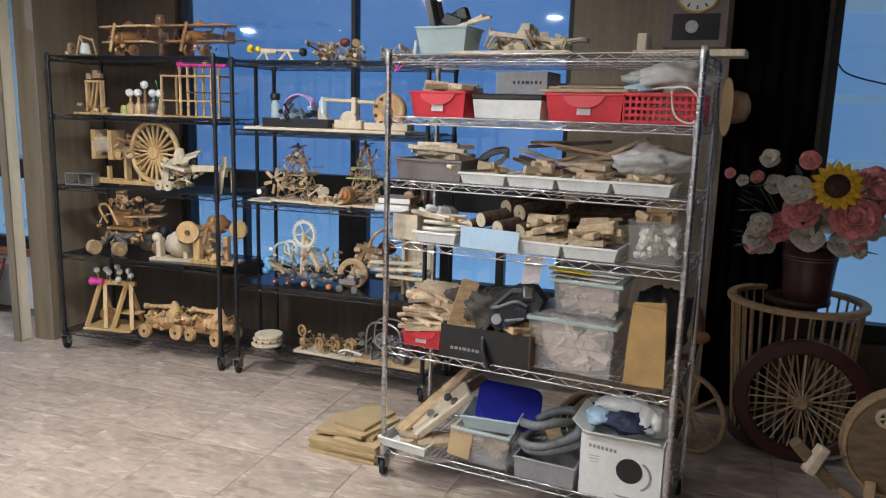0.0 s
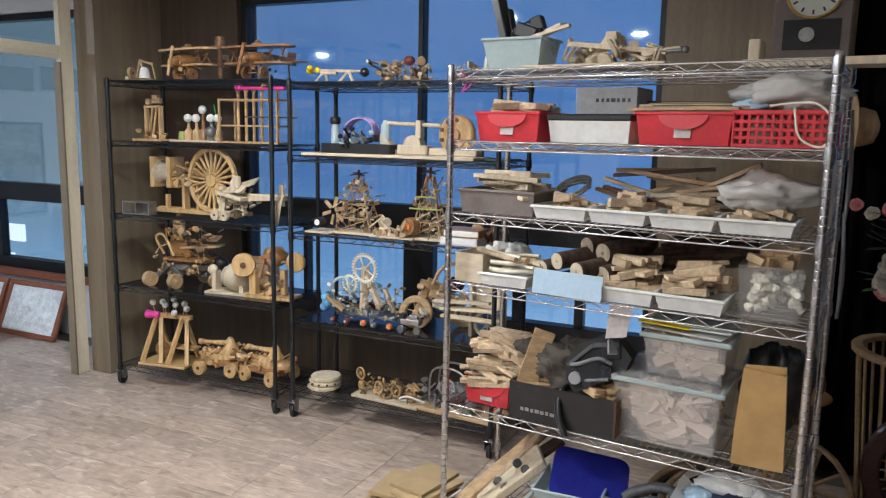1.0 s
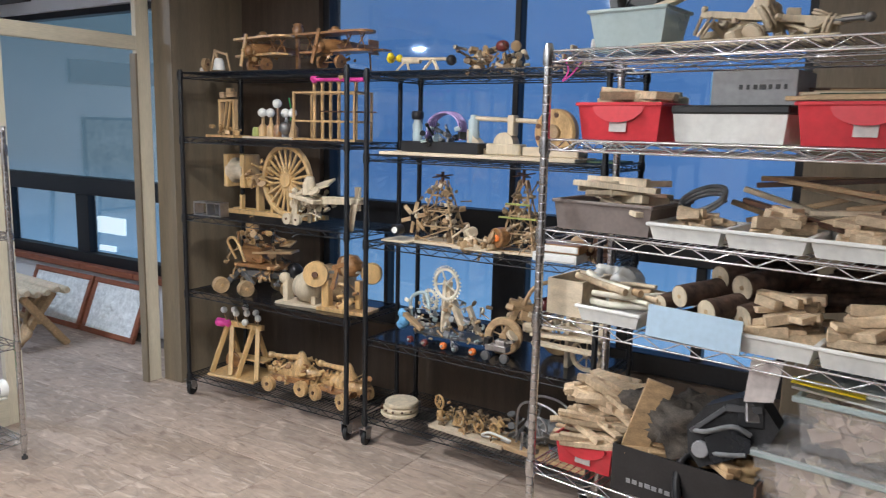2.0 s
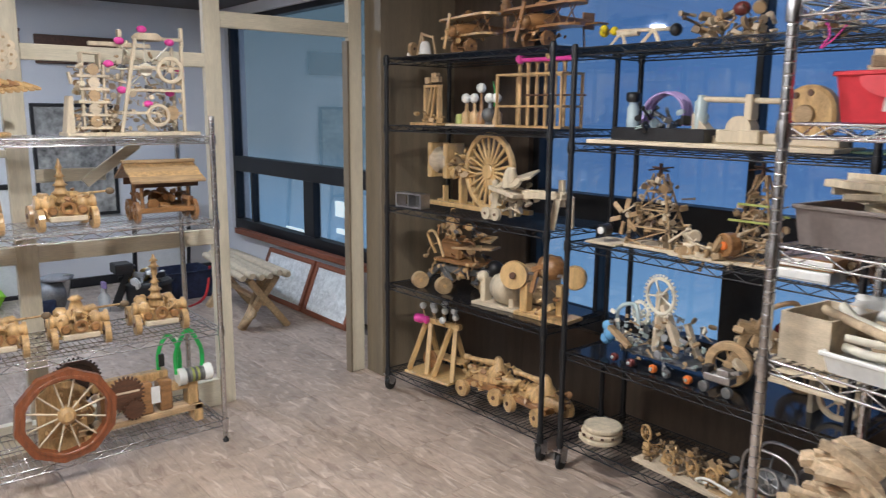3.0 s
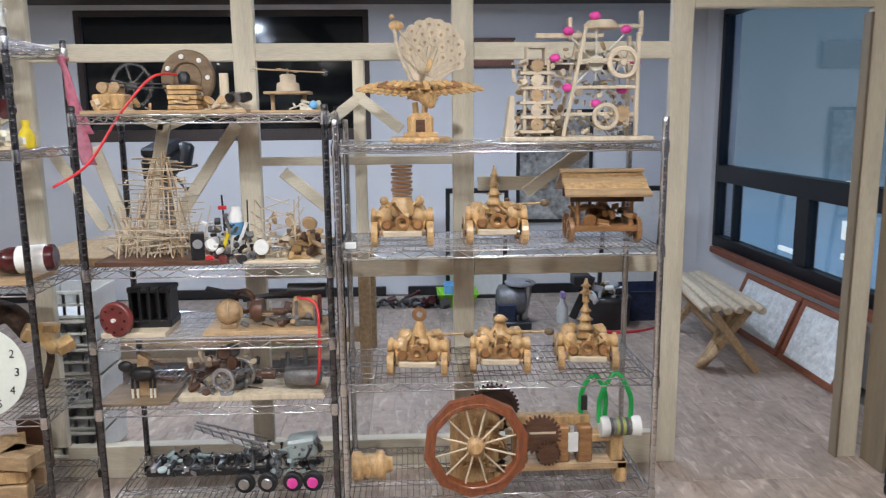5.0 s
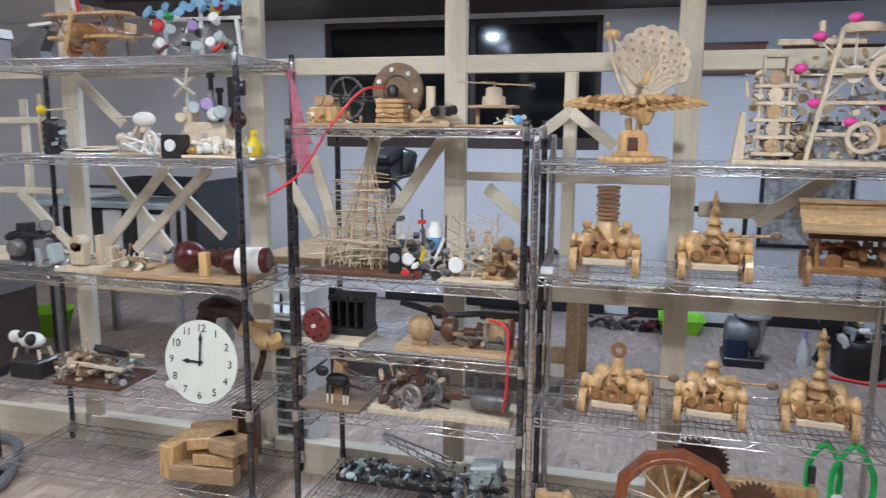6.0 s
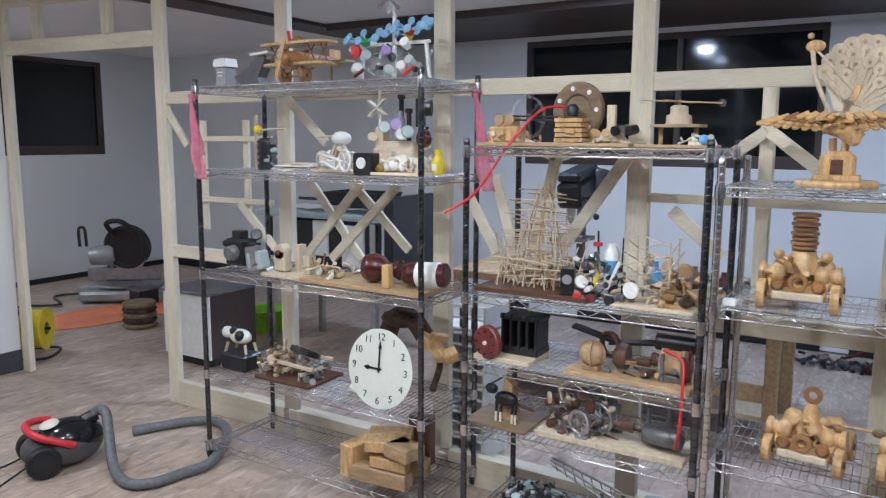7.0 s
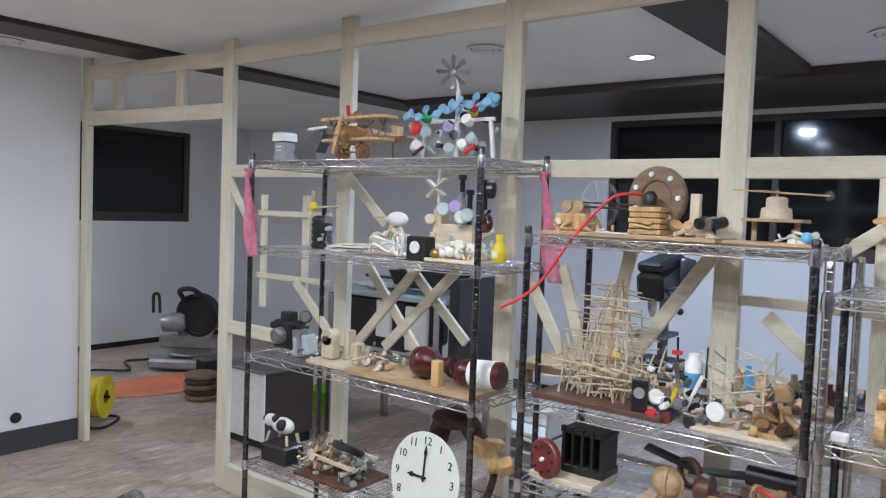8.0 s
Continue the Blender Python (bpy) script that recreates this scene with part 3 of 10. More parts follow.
# black curtain beside the right-hand window
f = Form()
n = 60
vs, fs = [], []
for i in range(n + 1):
    x = 0.42 + 0.45 * i / n
    y = YW - 0.05 + 0.012 * math.sin(i * 0.55)
    vs += [(x, y, 0.03), (x, y, HEAD + 0.1), (x, y + 0.004, HEAD + 0.1), (x, y + 0.004, 0.03)]
for i in range(n):
    for k in range(4):
        fs.append((i * 4 + k, i * 4 + (k + 1) % 4, i * 4 + 4 + (k + 1) % 4, i * 4 + 4 + k))
f.add(vs, fs, True)
solid("curtain", f, "curtain", "black floor-length curtain hanging in soft folds", "curtain")

# ---- downlights ----
# the last fitting is added out of sight, only to brighten the workshop
for x, y, watts in LAMPS:
    d = thing("ceiling_light", "round white recessed ceiling downlight, switched on", "lamp", pose(x, y, CEIL), group="ceiling downlights")
    f = Form()
    f.ring((0, 0, -0.004), (0, 0, 1), 0.085, 0.065, 0.010)
    part("rim", f, "white", d)
    f = Form()
    f.disc((0, 0, -0.003), (0, 0, 1), 0.064, 0.004)
    part("diffuser", f, "lamp", d, "glowing round diffuser")
    la = bpy.data.lights.new("downlight", "AREA")
    la.shape, la.size, la.energy, la.color = "DISK", 0.14, watts, ((0.965, 0.965, 0.98) if x > XL else (0.80, 0.94, 1.19))
    lo = new("downlight", la)
    lo.matrix_basis = pose(x, y, CEIL - 0.02)


# ---- pine partition frame ----
def stud(y0, y1, z0, z1, d=0.04, x=XL, mat="stud"):
    f = Form()
    f.box((x, (y0 + y1) / 2, (z0 + z1) / 2), (d, y1 - y0, z1 - z0), ch=0.003)
    return f, mat


PART = thing("partition_frame", "open partition of pale pine studs and rails behind the wire racks", "partition", kind="structure")
def member(name, y0, y1, z0, z1, d=0.04, x=XL, mat="stud"):
    f, mt = stud(y0, y1, z0, z1, d, x, mat)
    part(name, f, mt, PART)


for y in (-1.08, -0.12, 0.85, 1.76, 2.66, 3.585):
    member("stud", y - 0.045, y + 0.045, 0.0 if y in (-1.08, 3.585) else 0.15, CEIL)
member("stud", 4.40, 4.49, 0.0, CEIL)
def skewed(y):
    """The partition's line as it runs on to the white wall."""
    return XL + (XS - XL) * (-1.08 - y) / (-1.08 - YF)


member("stud", YF + 0.015, YF + 0.1, 0.0, CEIL, x=XS - 0.02)
for nm, z0, z1 in (("top_plate", 2.45, 2.54), ("header", 2.15, 2.24)):
    f = Form()
    f.bar((skewed(YF + 0.1), YF + 0.1, (z0 + z1) / 2), (XL, -1.125, (z0 + z1) / 2), 0.04, z1 - z0, 0.003)
    part(nm, f, "stud_y", PART)
ys = [-1.08, -0.12, 0.85, 1.76, 2.66, 3.585]
for a, b in zip(ys, ys[1:]):
    member("top_plate", a + 0.045, b - 0.045, 2.45, 2.54, mat="stud_y")
    member("rail", a + 0.045, b - 0.045, 1.815, 1.885, mat="stud_y")
    member("bottom_plate", a + 0.045, b - 0.045, 0.0, 0.15, 0.045, mat="stud_y")
member("floor_batten", -0.75, 3.5, 0.0, 0.05, 0.09, XL - 0.22, "stud_y")
member("header", 3.63, 4.40, 2.02, 2.10, mat="stud_y")
for y in (-2.12, -1.5):
    member("cripple", y - 0.04, y + 0.04, 2.24, 2.45, x=skewed(y))
member("rail", 2.705, 3.54, 0.90, 0.98, mat="stud_y")
member("rail", 1.805, 2.615, 0.90, 0.98, mat="stud_y")
member("rail", -1.035, -0.165, 0.92, 0.99, mat="stud_y")
member("rail", 1.805, 2.615, 1.385, 1.42, mat="stud_y")
member("cripple", 2.20, 2.25, 1.42, 1.815)
member("cripple", 2.20, 2.25, 0.98, 1.385)
# braces: y0, z0, y1, z1, width
BRACES = [(2.11, 1.575, 2.225, 1.66, 0.045), (2.235, 1.66, 2.40, 1.53, 0.045),
          (0.06, 1.42, 0.40, 1.03, 0.045), (0.42, 1.42, 0.0, 0.97, 0.045), (0.33, 1.42, 0.68, 1.10, 0.045), (0.64, 1.42, 0.22, 1.02, 0.045),
          (1.13, 1.47, 1.285, 1.0, 0.05), (1.43, 1.57, 1.31, 1.02, 0.05), (1.45, 1.17, 1.72, 1.56, 0.05),
          (1.43, 1.55, 1.24, 1.63, 0.04), (1.42, 1.55, 1.66, 1.64, 0.04), (1.16, 1.13, 0.96, 1.47, 0.045),
          (1.90, 1.36, 2.10, 1.19, 0.05), (-0.06, 1.83, 0.20, 1.60, 0.045), (0.79, 1.60, 0.55, 1.45, 0.04), (-1.0, 1.80, -0.82, 1.58, 0.045),
          (-0.44, 1.27, -0.15, 1.01, 0.045), (2.92, 1.26, 3.17, 1.44, 0.05), (2.72, 1.3, 3.02, 1.3, 0.06)]
for i, (y0, z0, y1, z1, w) in enumerate(BRACES):
    f, x = Form(), XL + 0.032 + 0.021 * (i % 2)
    f.bar((x, y0, z0), (x, y1, z1), 0.02, w, 0.003)
    part("brace", f, "stud_y", PART)
for y0, y1, z in ((-0.77, -0.2, 1.62), (-0.77, -0.2, 1.28)):
    member("rail", y0, y1, z - 0.015, z + 0.015, 0.02, XL + 0.02, "stud_y")
for y, z0, z1 in ((-0.76, 1.10, 1.72), (-0.42, 1.2, 1.72)):
    member("cripple", y - 0.02, y + 0.02, z0, z1, 0.02, XL - 0.01)


# ---- wire racks ----
def shelf_form(w, d):
    """One wire shelf: double rim rods with zigzag truss wire all round, cross wires and lengthwise stays. Deck top at z = 0."""
    f = Form()
    r, rr, drop = 0.0032, 0.0018, 0.032
    for y in (0.0, d):
        f.rod((0, y, -r), (w, y, -r), r, 6), f.rod((0, y, -drop), (w, y, -drop), r, 6)
        n = max(2, round(w / 0.055))
        for i in range(n):
            x0, x1 = w * i / n, w * (i + 1) / n
            f.rod((x0, y, -drop if i % 2 else -r), (x1, y, -r if i % 2 else -drop), rr * 1.2, 5, cap=False)
    for x in (0.0, w):
        f.rod((x, 0, -r), (x, d, -r), r, 6), f.rod((x, 0, -drop), (x, d, -drop), r, 6)
        n = max(2, round(d / 0.055))
        for i in range(n):
            f.rod((x, d * i / n, -drop if i % 2 else -r), (x, d * (i + 1) / n, -r if i % 2 else -drop), rr * 1.2, 5, cap=False)
    n = round(w / 0.0235)
    for i in range(1, n):
        x = w * i / n
        f.rod((x, 0, -rr), (x, d, -rr), rr, 5, cap=False)
    for k in (1, 2):
        y = d * k / 3
        f.rod((0, y, -0.012), (w, y, -0.012), rr * 1.3, 5), f.rod((0, y, -drop), (w, y, -drop), rr * 1.3, 5)
        m = round(w / 0.09)
        for i in range(m):
            f.rod((w * i / m, y, -drop if i % 2 else -0.012), (w * (i + 1) / m, y, -0.012 if i % 2 else -drop), rr, 5, cap=False)
    return f


def post_form(z0, z1, r=0.0127):
    """A round rack post with ring grooves every 25 mm."""
    prof, z = [(z0, r)], z0 + 0.02
    while z < z1 - 0.02:
        prof += [(z - 0.003, r), (z - 0.002, r), (z - 0.0008, r * 0.94), (z + 0.0008, r * 0.94), (z + 0.002, r), (z + 0.003, r)]
        z += 0.0254
    prof += [(z1 - 0.004, r), (z1, r * 0.7)]
    return Form().lathe((0, 0, 0), (0, 0, 1), prof, 10)


def rack(name, label, w, d, levels, height, m, mat, casters=True, post_mat=None):
    """A wire shelving unit; its origin is the front left foot, x along the front, y to the back."""
    top = thing(name, label, "shelving unit", m, group="wire shelving units")
    shelf = shelf_form(w, d).mesh("shelf", mat)
    for z in levels:
        s = new("shelf", shelf)
        s.parent, s.location = top, (0, 0, z)
    foot = 0.115 if casters else 0.03
    post = post_form(foot, height).mesh("post", post_mat or mat)
    sleeve = Form()
    sleeve.lathe((0, 0, 0), (0, 0, 1), [(-0.042, 0.0165), (-0.02, 0.0175), (0.004, 0.0158)], 10)
    sleeve = sleeve.mesh("sleeve", mat)
    for x in (0.0, w):
        for y in (0.0, d):
            p = new("post", post)
            p.parent, p.location = top, (x, y, 0)
            for z in levels:
                s = new("sleeve", sleeve)
                s.parent, s.location = p, (0, 0, z)
            f = Form()
            if casters:
                f.disc((-0.016, 0.03, 0.04), (1, 0.25, 0), 0.04, 0.024, 18)
                c = part("caster", f, "rubber", p, "black rubber caster wheel")
                f = Form()
                f.box((-0.034, 0.022, 0.068), (0.004, 0.04, 0.05)), f.box((0.002, 0.03, 0.068), (0.004, 0.04, 0.05))
                f.box((-0.012, 0.018, 0.096), (0.05, 0.05, 0.006)), f.rod((0, 0, 0.095), (0, 0, 0.125), 0.008)
                f.rod((-0.038, 0.03, 0.04), (0.008, 0.03, 0.04), 0.006)
                part("fork", f, "steel", p)
            else:
                f.lathe((0, 0, 0), (0, 0, 1), [(0, 0.014), (0.012, 0.014), (0.014, 0.006), (0.035, 0.006)], 10)
                part("foot", f, "rubber", p)
    return top


RK1 = pose(-3.53, 4.385, 0, 0, 0, 1.3)
RK2 = pose(-2.232, 4.415, 0)
RA = pose(-0.902, 3.551, 0, 0, 0, -7.0)
RC = pose(-3.47, -0.24, 0, 0, 0, 90)
RB = pose(-3.47, 1.245, 0, 0, 0, 90)
RD = pose(-3.47, 2.165, 0, 0, 0, 90)
LK1, LK2 = (0.14, 0.645, 1.088, 1.53, 1.885), (0.17, 0.572, 1.062, 1.48, 1.865)
LA, LC, LB, LD = (0.156, 0.613, 1.077, 1.33, 1.588, 1.832), (0.10, 0.478, 0.98, 1.475, 1.865), (0.11, 0.505, 0.765, 1.04, 1.60), (0.115, 0.58, 1.095, 1.485)
rack("black_wire_rack", "black wire shelving unit on casters, full of wooden models", 1.18, 0.45, LK1, 1.90, RK1, "black_steel")
rack("black_wire_rack", "black wire shelving unit on casters before the blue window", 1.19, 0.45, LK2, 1.88, RK2, "black_steel")
rack("chrome_wire_rack", "tall chrome wire shelving unit on casters, crammed with offcuts", 1.21, 0.45, LA, 1.85, RA, "chrome")
rack("chrome_wire_rack", "tall chrome wire shelving unit with pink ribbons, posts mirroring a dark room", 1.28, 0.45, LC, 1.90, RC, "chrome", True, "post_reflect_dark")
rack("chrome_wire_rack", "narrow chrome wire shelving unit holding mechanical models", 0.885, 0.45, LB, 1.63, RB, "chrome", True, "post_reflect_dark")
rack("chrome_wire_rack", "low chrome wire shelving unit holding golden wooden models", 1.205, 0.45, LD, 1.575, RD, "chrome", False)

# ---- parts that many models share ----
F = Form


def on(R, u, v, z, rz=0.0):
    """A place on a rack's shelf: u along the front, v to the back, z the shelf."""
    return R @ pose(u, v, z + 0.001, 0, 0, rz)


def wheel(t, c, axis, R, mat, spokes=8, th=0.014, rim=0.16, name="wheel"):
    f = F().ring(c, axis, R, R * (1 - rim), th)
    if spokes:
        f.spokes(c, axis, R * 0.12, R * (1 - rim * 0.6), spokes, max(0.0015, R * 0.045))
    f.disc(c, axis, R * 0.2, th * 1.3, 12)
    return part(name, f, mat, t)


def disc_wheel(t, c, axis, R, mat, th=0.018, hub="dark_wood"):
    w = part("wheel", F().disc(c, axis, R, th, 18).ring(c, axis, R * 1.02, R * 0.8, th * 1.15, 18), mat, t)
    part("hub", F().disc(c, axis, R * 0.24, th * 1.5, 10), hub, w)
    return w


PIECES = {}


def piece(kind, mat, k):
    """Shared unit pieces of the models: a few blocks, pegs and cogs in each wood."""
    key = (kind, mat, k)
    if key not in PIECES:
        f = F()
        if kind == "block":
            f.box((0, 0, 0), (1, (0.4, 0.6, 0.85)[k], (0.8, 0.4, 0.55)[k]), ch=0.08)
        elif kind == "peg":
            r = (0.09, 0.12, 0.16)[k]
            f.lathe((0, 0, -1), (0, 0, 1), [(0, r), (0.15, r * 1.3), (0.3, r), (1.7, r), (1.72, r * 1.8), (2.0, r * 1.6)], 7)
        else:
            f.lathe((0, 0, -0.16), (0, 0, 1), [(0, 0.52), (0.04, 0.6), (0.12, 0.6), (0.13, 0.3 + 0.1 * k), (0.2, 0.3 + 0.1 * k), (0.21, 0.6), (0.29, 0.6), (0.33, 0.5)], 12, False)
        PIECES[key] = f.mesh(kind, mat)
    return PIECES[key]


def fuss(t, seed, x0, x1, y0, y1, z0, z1, n, mats, size=0.03):
    """Small turned and sawn pieces of a model, built up from below, each a part of its own."""
    rg = random.Random(seed)
    for i in range(n):
        kind = ("block", "peg", "cog")[i % 3]
        o = new(kind, piece(kind, mats[(i // 3) % len(mats)], rg.randrange(3)))
        o.parent = t
        s = size * rg.uniform(0.5, 1.3)
        c = (rg.uniform(x0, x1), rg.uniform(y0, y1), z0 + (z1 - z0) * rg.random() ** 1.4)
        tip = 25 if kind == "block" else 80
        o.matrix_basis = pose(*c, rg.uniform(-tip, tip), rg.uniform(-tip, tip), rg.uniform(0, 180)) @ Matrix.Diagonal((s, s, s, 1))


def mat_liner(R, u0, u1, v0, v1, zz, mat, label, name="shelf_liner"):
    """A thin sheet lying on a wire shelf."""
    t = thing(name, label, "shelf liner", R @ pose((u0 + u1) / 2, (v0 + v1) / 2, zz + 0.0005))
    part("sheet", F().box((0, 0, 0.0004), (u1 - u0, v1 - v0, 0.0012), ch=0.0003), mat, t)


mat_liner(RK2, 0.03, 1.16, 0.02, 0.43, LK2[1], "black_gloss", "glossy black plastic sheet lining the shelf")
mat_liner(RK1, 0.03, 1.15, 0.02, 0.43, LK1[1], "black_gloss", "glossy black plastic sheet lining the shelf")
mat_liner(RD, 0.03, 1.16, 0.02, 0.43, LD[3], "liner", "clear plastic sheet lining the wire shelf")
mat_liner(RD, 0.03, 1.16, 0.02, 0.43, LD[2], "liner", "clear plastic sheet lining the wire shelf")
mat_liner(RB, 0.03, 0.85, 0.02, 0.43, LB[2], "liner", "clear plastic sheet lining the wire shelf")
mat_liner(RB, 0.03, 0.85, 0.02, 0.43, LB[3], "liner", "clear plastic sheet lining the wire shelf")
mat_liner(RC, 0.03, 0.60, 0.02, 0.43, LC[3], "liner", "clear plastic sheet lining the wire shelf")


def board(t, w, d, h, mat="raw", name="base", c=(0, 0, 0)):
    return part(name, F().box((c[0], c[1], c[2] + h / 2), (w, d, h), ch=0.002), mat, t)


def biplane(m, span, mat, label, wing="tan", turn=0, nose_red=False):
    """A wooden toy biplane facing along -x and a little to the front."""
    t = thing("toy_biplane", label, "toy plane", m @ pose(0, 0, 0, 0, 0, turn), group="wooden toy biplanes")
    L, s = span * 0.95, span / 2
    part("fuselage", F().lathe((-L * 0.42, 0, 0.105), (1, 0, 0.06), [(0, 0.018), (0.02, 0.034), (0.09, 0.038), (L * 0.45, 0.03), (L * 0.86, 0.012)], 12), mat, t)
    for z, k, nm in ((0.085, 0.92, "lower_wing"), (0.175, 1.0, "upper_wing")):
        pts = []
        for i in range(20):
            a = 2 * math.pi * i / 20
            pts.append((max(-0.062, min(0.062, 0.085 * math.cos(a))) - L * 0.2, s * k * math.copysign(abs(math.sin(a)) ** 0.55, math.sin(a))))
        f = F().prism(pts, "z", 0.011)
        f.moved(Matrix.Translation((0, 0, z)))
        part(nm, f, wing, t)
    f = F()
    for y in (-0.75, -0.38, 0.38, 0.75):
        for dx in (-0.035, 0.035):
            f.rod((-L * 0.2 + dx, s * y * 0.92, 0.088), (-L * 0.2 - dx * 0.6, s * y * 0.96, 0.172), 0.0035, 6)
    part("struts", f, mat, t)
    part("engine", F().lathe((-L * 0.47, 0, 0.103), (1, 0, 0), [(0, 0.012), (0.008, 0.026), (0.03, 0.03), (0.04, 0.022)], 14), mat, t)
    f = F().box((-L * 0.485, 0, 0.103), (0.007, 0.02, 0.17), (18, 0, 0)).ball((-L * 0.49, 0, 0.103), 0.011, 8)
    part("propeller", f, wing, t)
    part("tail", F().box((L * 0.40, 0, 0.135), (0.075, 0.008, 0.075)).box((L * 0.40, 0, 0.118), (0.07, 0.19, 0.009)), wing, t)
    for y in (-1, 1):
        disc_wheel(t, (-L * 0.26, y * 0.062, 0.034), (0, 1, 0), 0.034, mat)
    f = F().rod((-L * 0.26, -0.06, 0.034), (-L * 0.26, 0.06, 0.034), 0.004)
    for y in (-0.045, 0.045):
        f.rod((-L * 0.26, y, 0.034), (-L * 0.2, y * 0.5, 0.09), 0.005)
    part("tail_skid", F().rod((L * 0.36, 0, 0.0), (L * 0.34, 0, 0.1), 0.005), mat, t)
    part("undercarriage", f, mat, t)
    part("pilot_seat", F().box((-0.02, 0, 0.142), (0.03, 0.03, 0.024)), mat, t)
    part("wing_knob", F().lathe((-L * 0.2, 0, 0.18), (0, 0, 1), [(0, 0.03), (0.012, 0.036), (0.016, 0.02), (0.024, 0.02), (0.03, 0.008)], 12), mat, t)
    fuss(t, int(span * 1000), -L * 0.4, L * 0.1, -0.05, 0.05, 0.05, 0.15, 30, [mat, wing], 0.022)
    if nose_red:
        part("peg", F().rod((-L * 0.33, 0, 0.18), (-L * 0.35, 0, 0.225), 0.008), "red", t)
    return t


def cart(m, seed, label, top="turret", mat="honey", w=0.2, barrel=True):
    """A wooden gun cart or carriage on four wheels, with one of several tops, seen end on."""
    t = thing("wooden_cart", label, "wooden model", m @ Matrix.Diagonal((1.12, 1.12, 1.12, 1)), group="golden wooden model carts")
    rg = random.Random(seed)
    d = w * 0.95
    part("chassis", F().box((0, 0, 0.052), (w * 0.62, d, 0.022)).box((0, -d * 0.42, 0.062), (w * 0.72, 0.03, 0.03)).box((0, d * 0.42, 0.062), (w * 0.72, 0.03, 0.03)), mat, t)
    for x in (-1, 1):
        for y in (-1, 1):
            disc_wheel(t, (x * w * 0.47, y * d * 0.42, 0.042), (1, 0, 0.0), 0.042, mat, 0.02)
    part("axle", F().rod((-w * 0.47, -d * 0.42, 0.042), (w * 0.47, -d * 0.42, 0.042), 0.006), mat, t)
    part("axle", F().rod((-w * 0.47, d * 0.42, 0.042), (w * 0.47, d * 0.42, 0.042), 0.006), mat, t)
    for x in (-1, 1):
        part("side_drum", F().lathe((x * w * 0.2, -d * 0.3, 0.098), (x, 0, 0.1), [(0, 0.018), (0.01, 0.03), (0.03, 0.03), (0.034, 0.02), (0.05, 0.02), (0.054, 0.028), (0.066, 0.026)], 14), mat, t)
        part("side_drum", F().lathe((x * w * 0.16, d * 0.2, 0.10), (x, 0.2, 0.1), [(0, 0.02), (0.01, 0.032), (0.04, 0.032), (0.05, 0.018)], 14), mat, t)
        part("fender", F().bar((x * w * 0.30, -d * 0.5, 0.07), (x * w * 0.38, -d * 0.1, 0.105), 0.03, 0.014), mat, t)
        part("lamp_knob", F().lathe((x * w * 0.26, -d * 0.46, 0.075), (0, -1, 0.1), [(0, 0.016), (0.01, 0.02), (0.02, 0.012)], 12), "amber", t)
    part("bumper", F().box((0, -d * 0.52, 0.045), (w * 0.66, 0.016, 0.022), ch=0.004), "raw", t)
    fuss(t, seed, -w * 0.36, w * 0.36, -d * 0.5, d * 0.35, 0.055, 0.125, 66, [mat, mat, "gold", "amber", mat], 0.024)
    part("boss", F().ring((0, -d * 0.53, 0.085), (0, 1, 0), 0.026, 0.014, 0.018, 18), "amber", t)
    if top == "screw":
        part("body", F().lathe((0, 0, 0.10), (0, 0, 1), [(0, 0.05), (0.03, 0.048), (0.05, 0.036), (0.062, 0.034)], 14), mat, t)
        for i in range(8):
            part("disc", F().disc((0, 0, 0.172 + i * 0.0135), (0, 0, 1), 0.034 + 0.004 * (i % 2), 0.0085, 18), "amber", t)
        f = F()
        for x in (-1, 1):
            f.ball((x * 0.062, -0.02, 0.15), 0.016, 8), f.rod((x * 0.03, -0.02, 0.13), (x * 0.062, -0.02, 0.15), 0.006)
        part("arms", f, mat, t)
    elif top == "pagoda":
        f = F().lathe((0, 0, 0.1), (0, 0, 1), [(h, q * 0.72) for h, q in ((0, 0.045), (0.03, 0.034), (0.032, 0.05), (0.042, 0.03), (0.062, 0.024), (0.064, 0.04), (0.074, 0.022), (0.094, 0.016), (0.096, 0.03), (0.108, 0.014), (0.125, 0.011), (0.13, 0.02), (0.142, 0.012), (0.165, 0.004))], 14)
        part("spire", f, mat, t)
    elif top == "ringhead":
        part("neck", F().lathe((0, 0, 0.09), (0, 0, 1), [(0, 0.042), (0.03, 0.03), (0.05, 0.026), (0.085, 0.012)], 12), mat, t)
        part("ring", F().ring((0, 0, 0.20), (0, 1, 0), 0.026, 0.012, 0.016, 18), "amber", t)
        f = F()
        for x in (-1, 1):
            f.rod((x * 0.02, 0, 0.13), (x * 0.055, -0.02, 0.1), 0.009)
        part("arms", f, mat, t)
    else:
        part("turret", F().lathe((0, 0.01, 0.095), (0, 0, 1), [(0, 0.05), (0.02, 0.046), (0.035, 0.03), (0.07, 0.018), (0.075, 0.03), (0.09, 0.012)], 14), mat, t)
    if barrel:
        part("barrel", F().lathe((0.02, 0, 0.125), (1, -0.12, 0.06), [(0, 0.016), (0.03, 0.012), (0.034, 0.005), (0.15, 0.004)], 10), mat, t)
        part("barrel_end", F().ball((0.175, -0.019, 0.134), 0.014, 12, (1.3, 1, 1)), "umber", t)
    return t


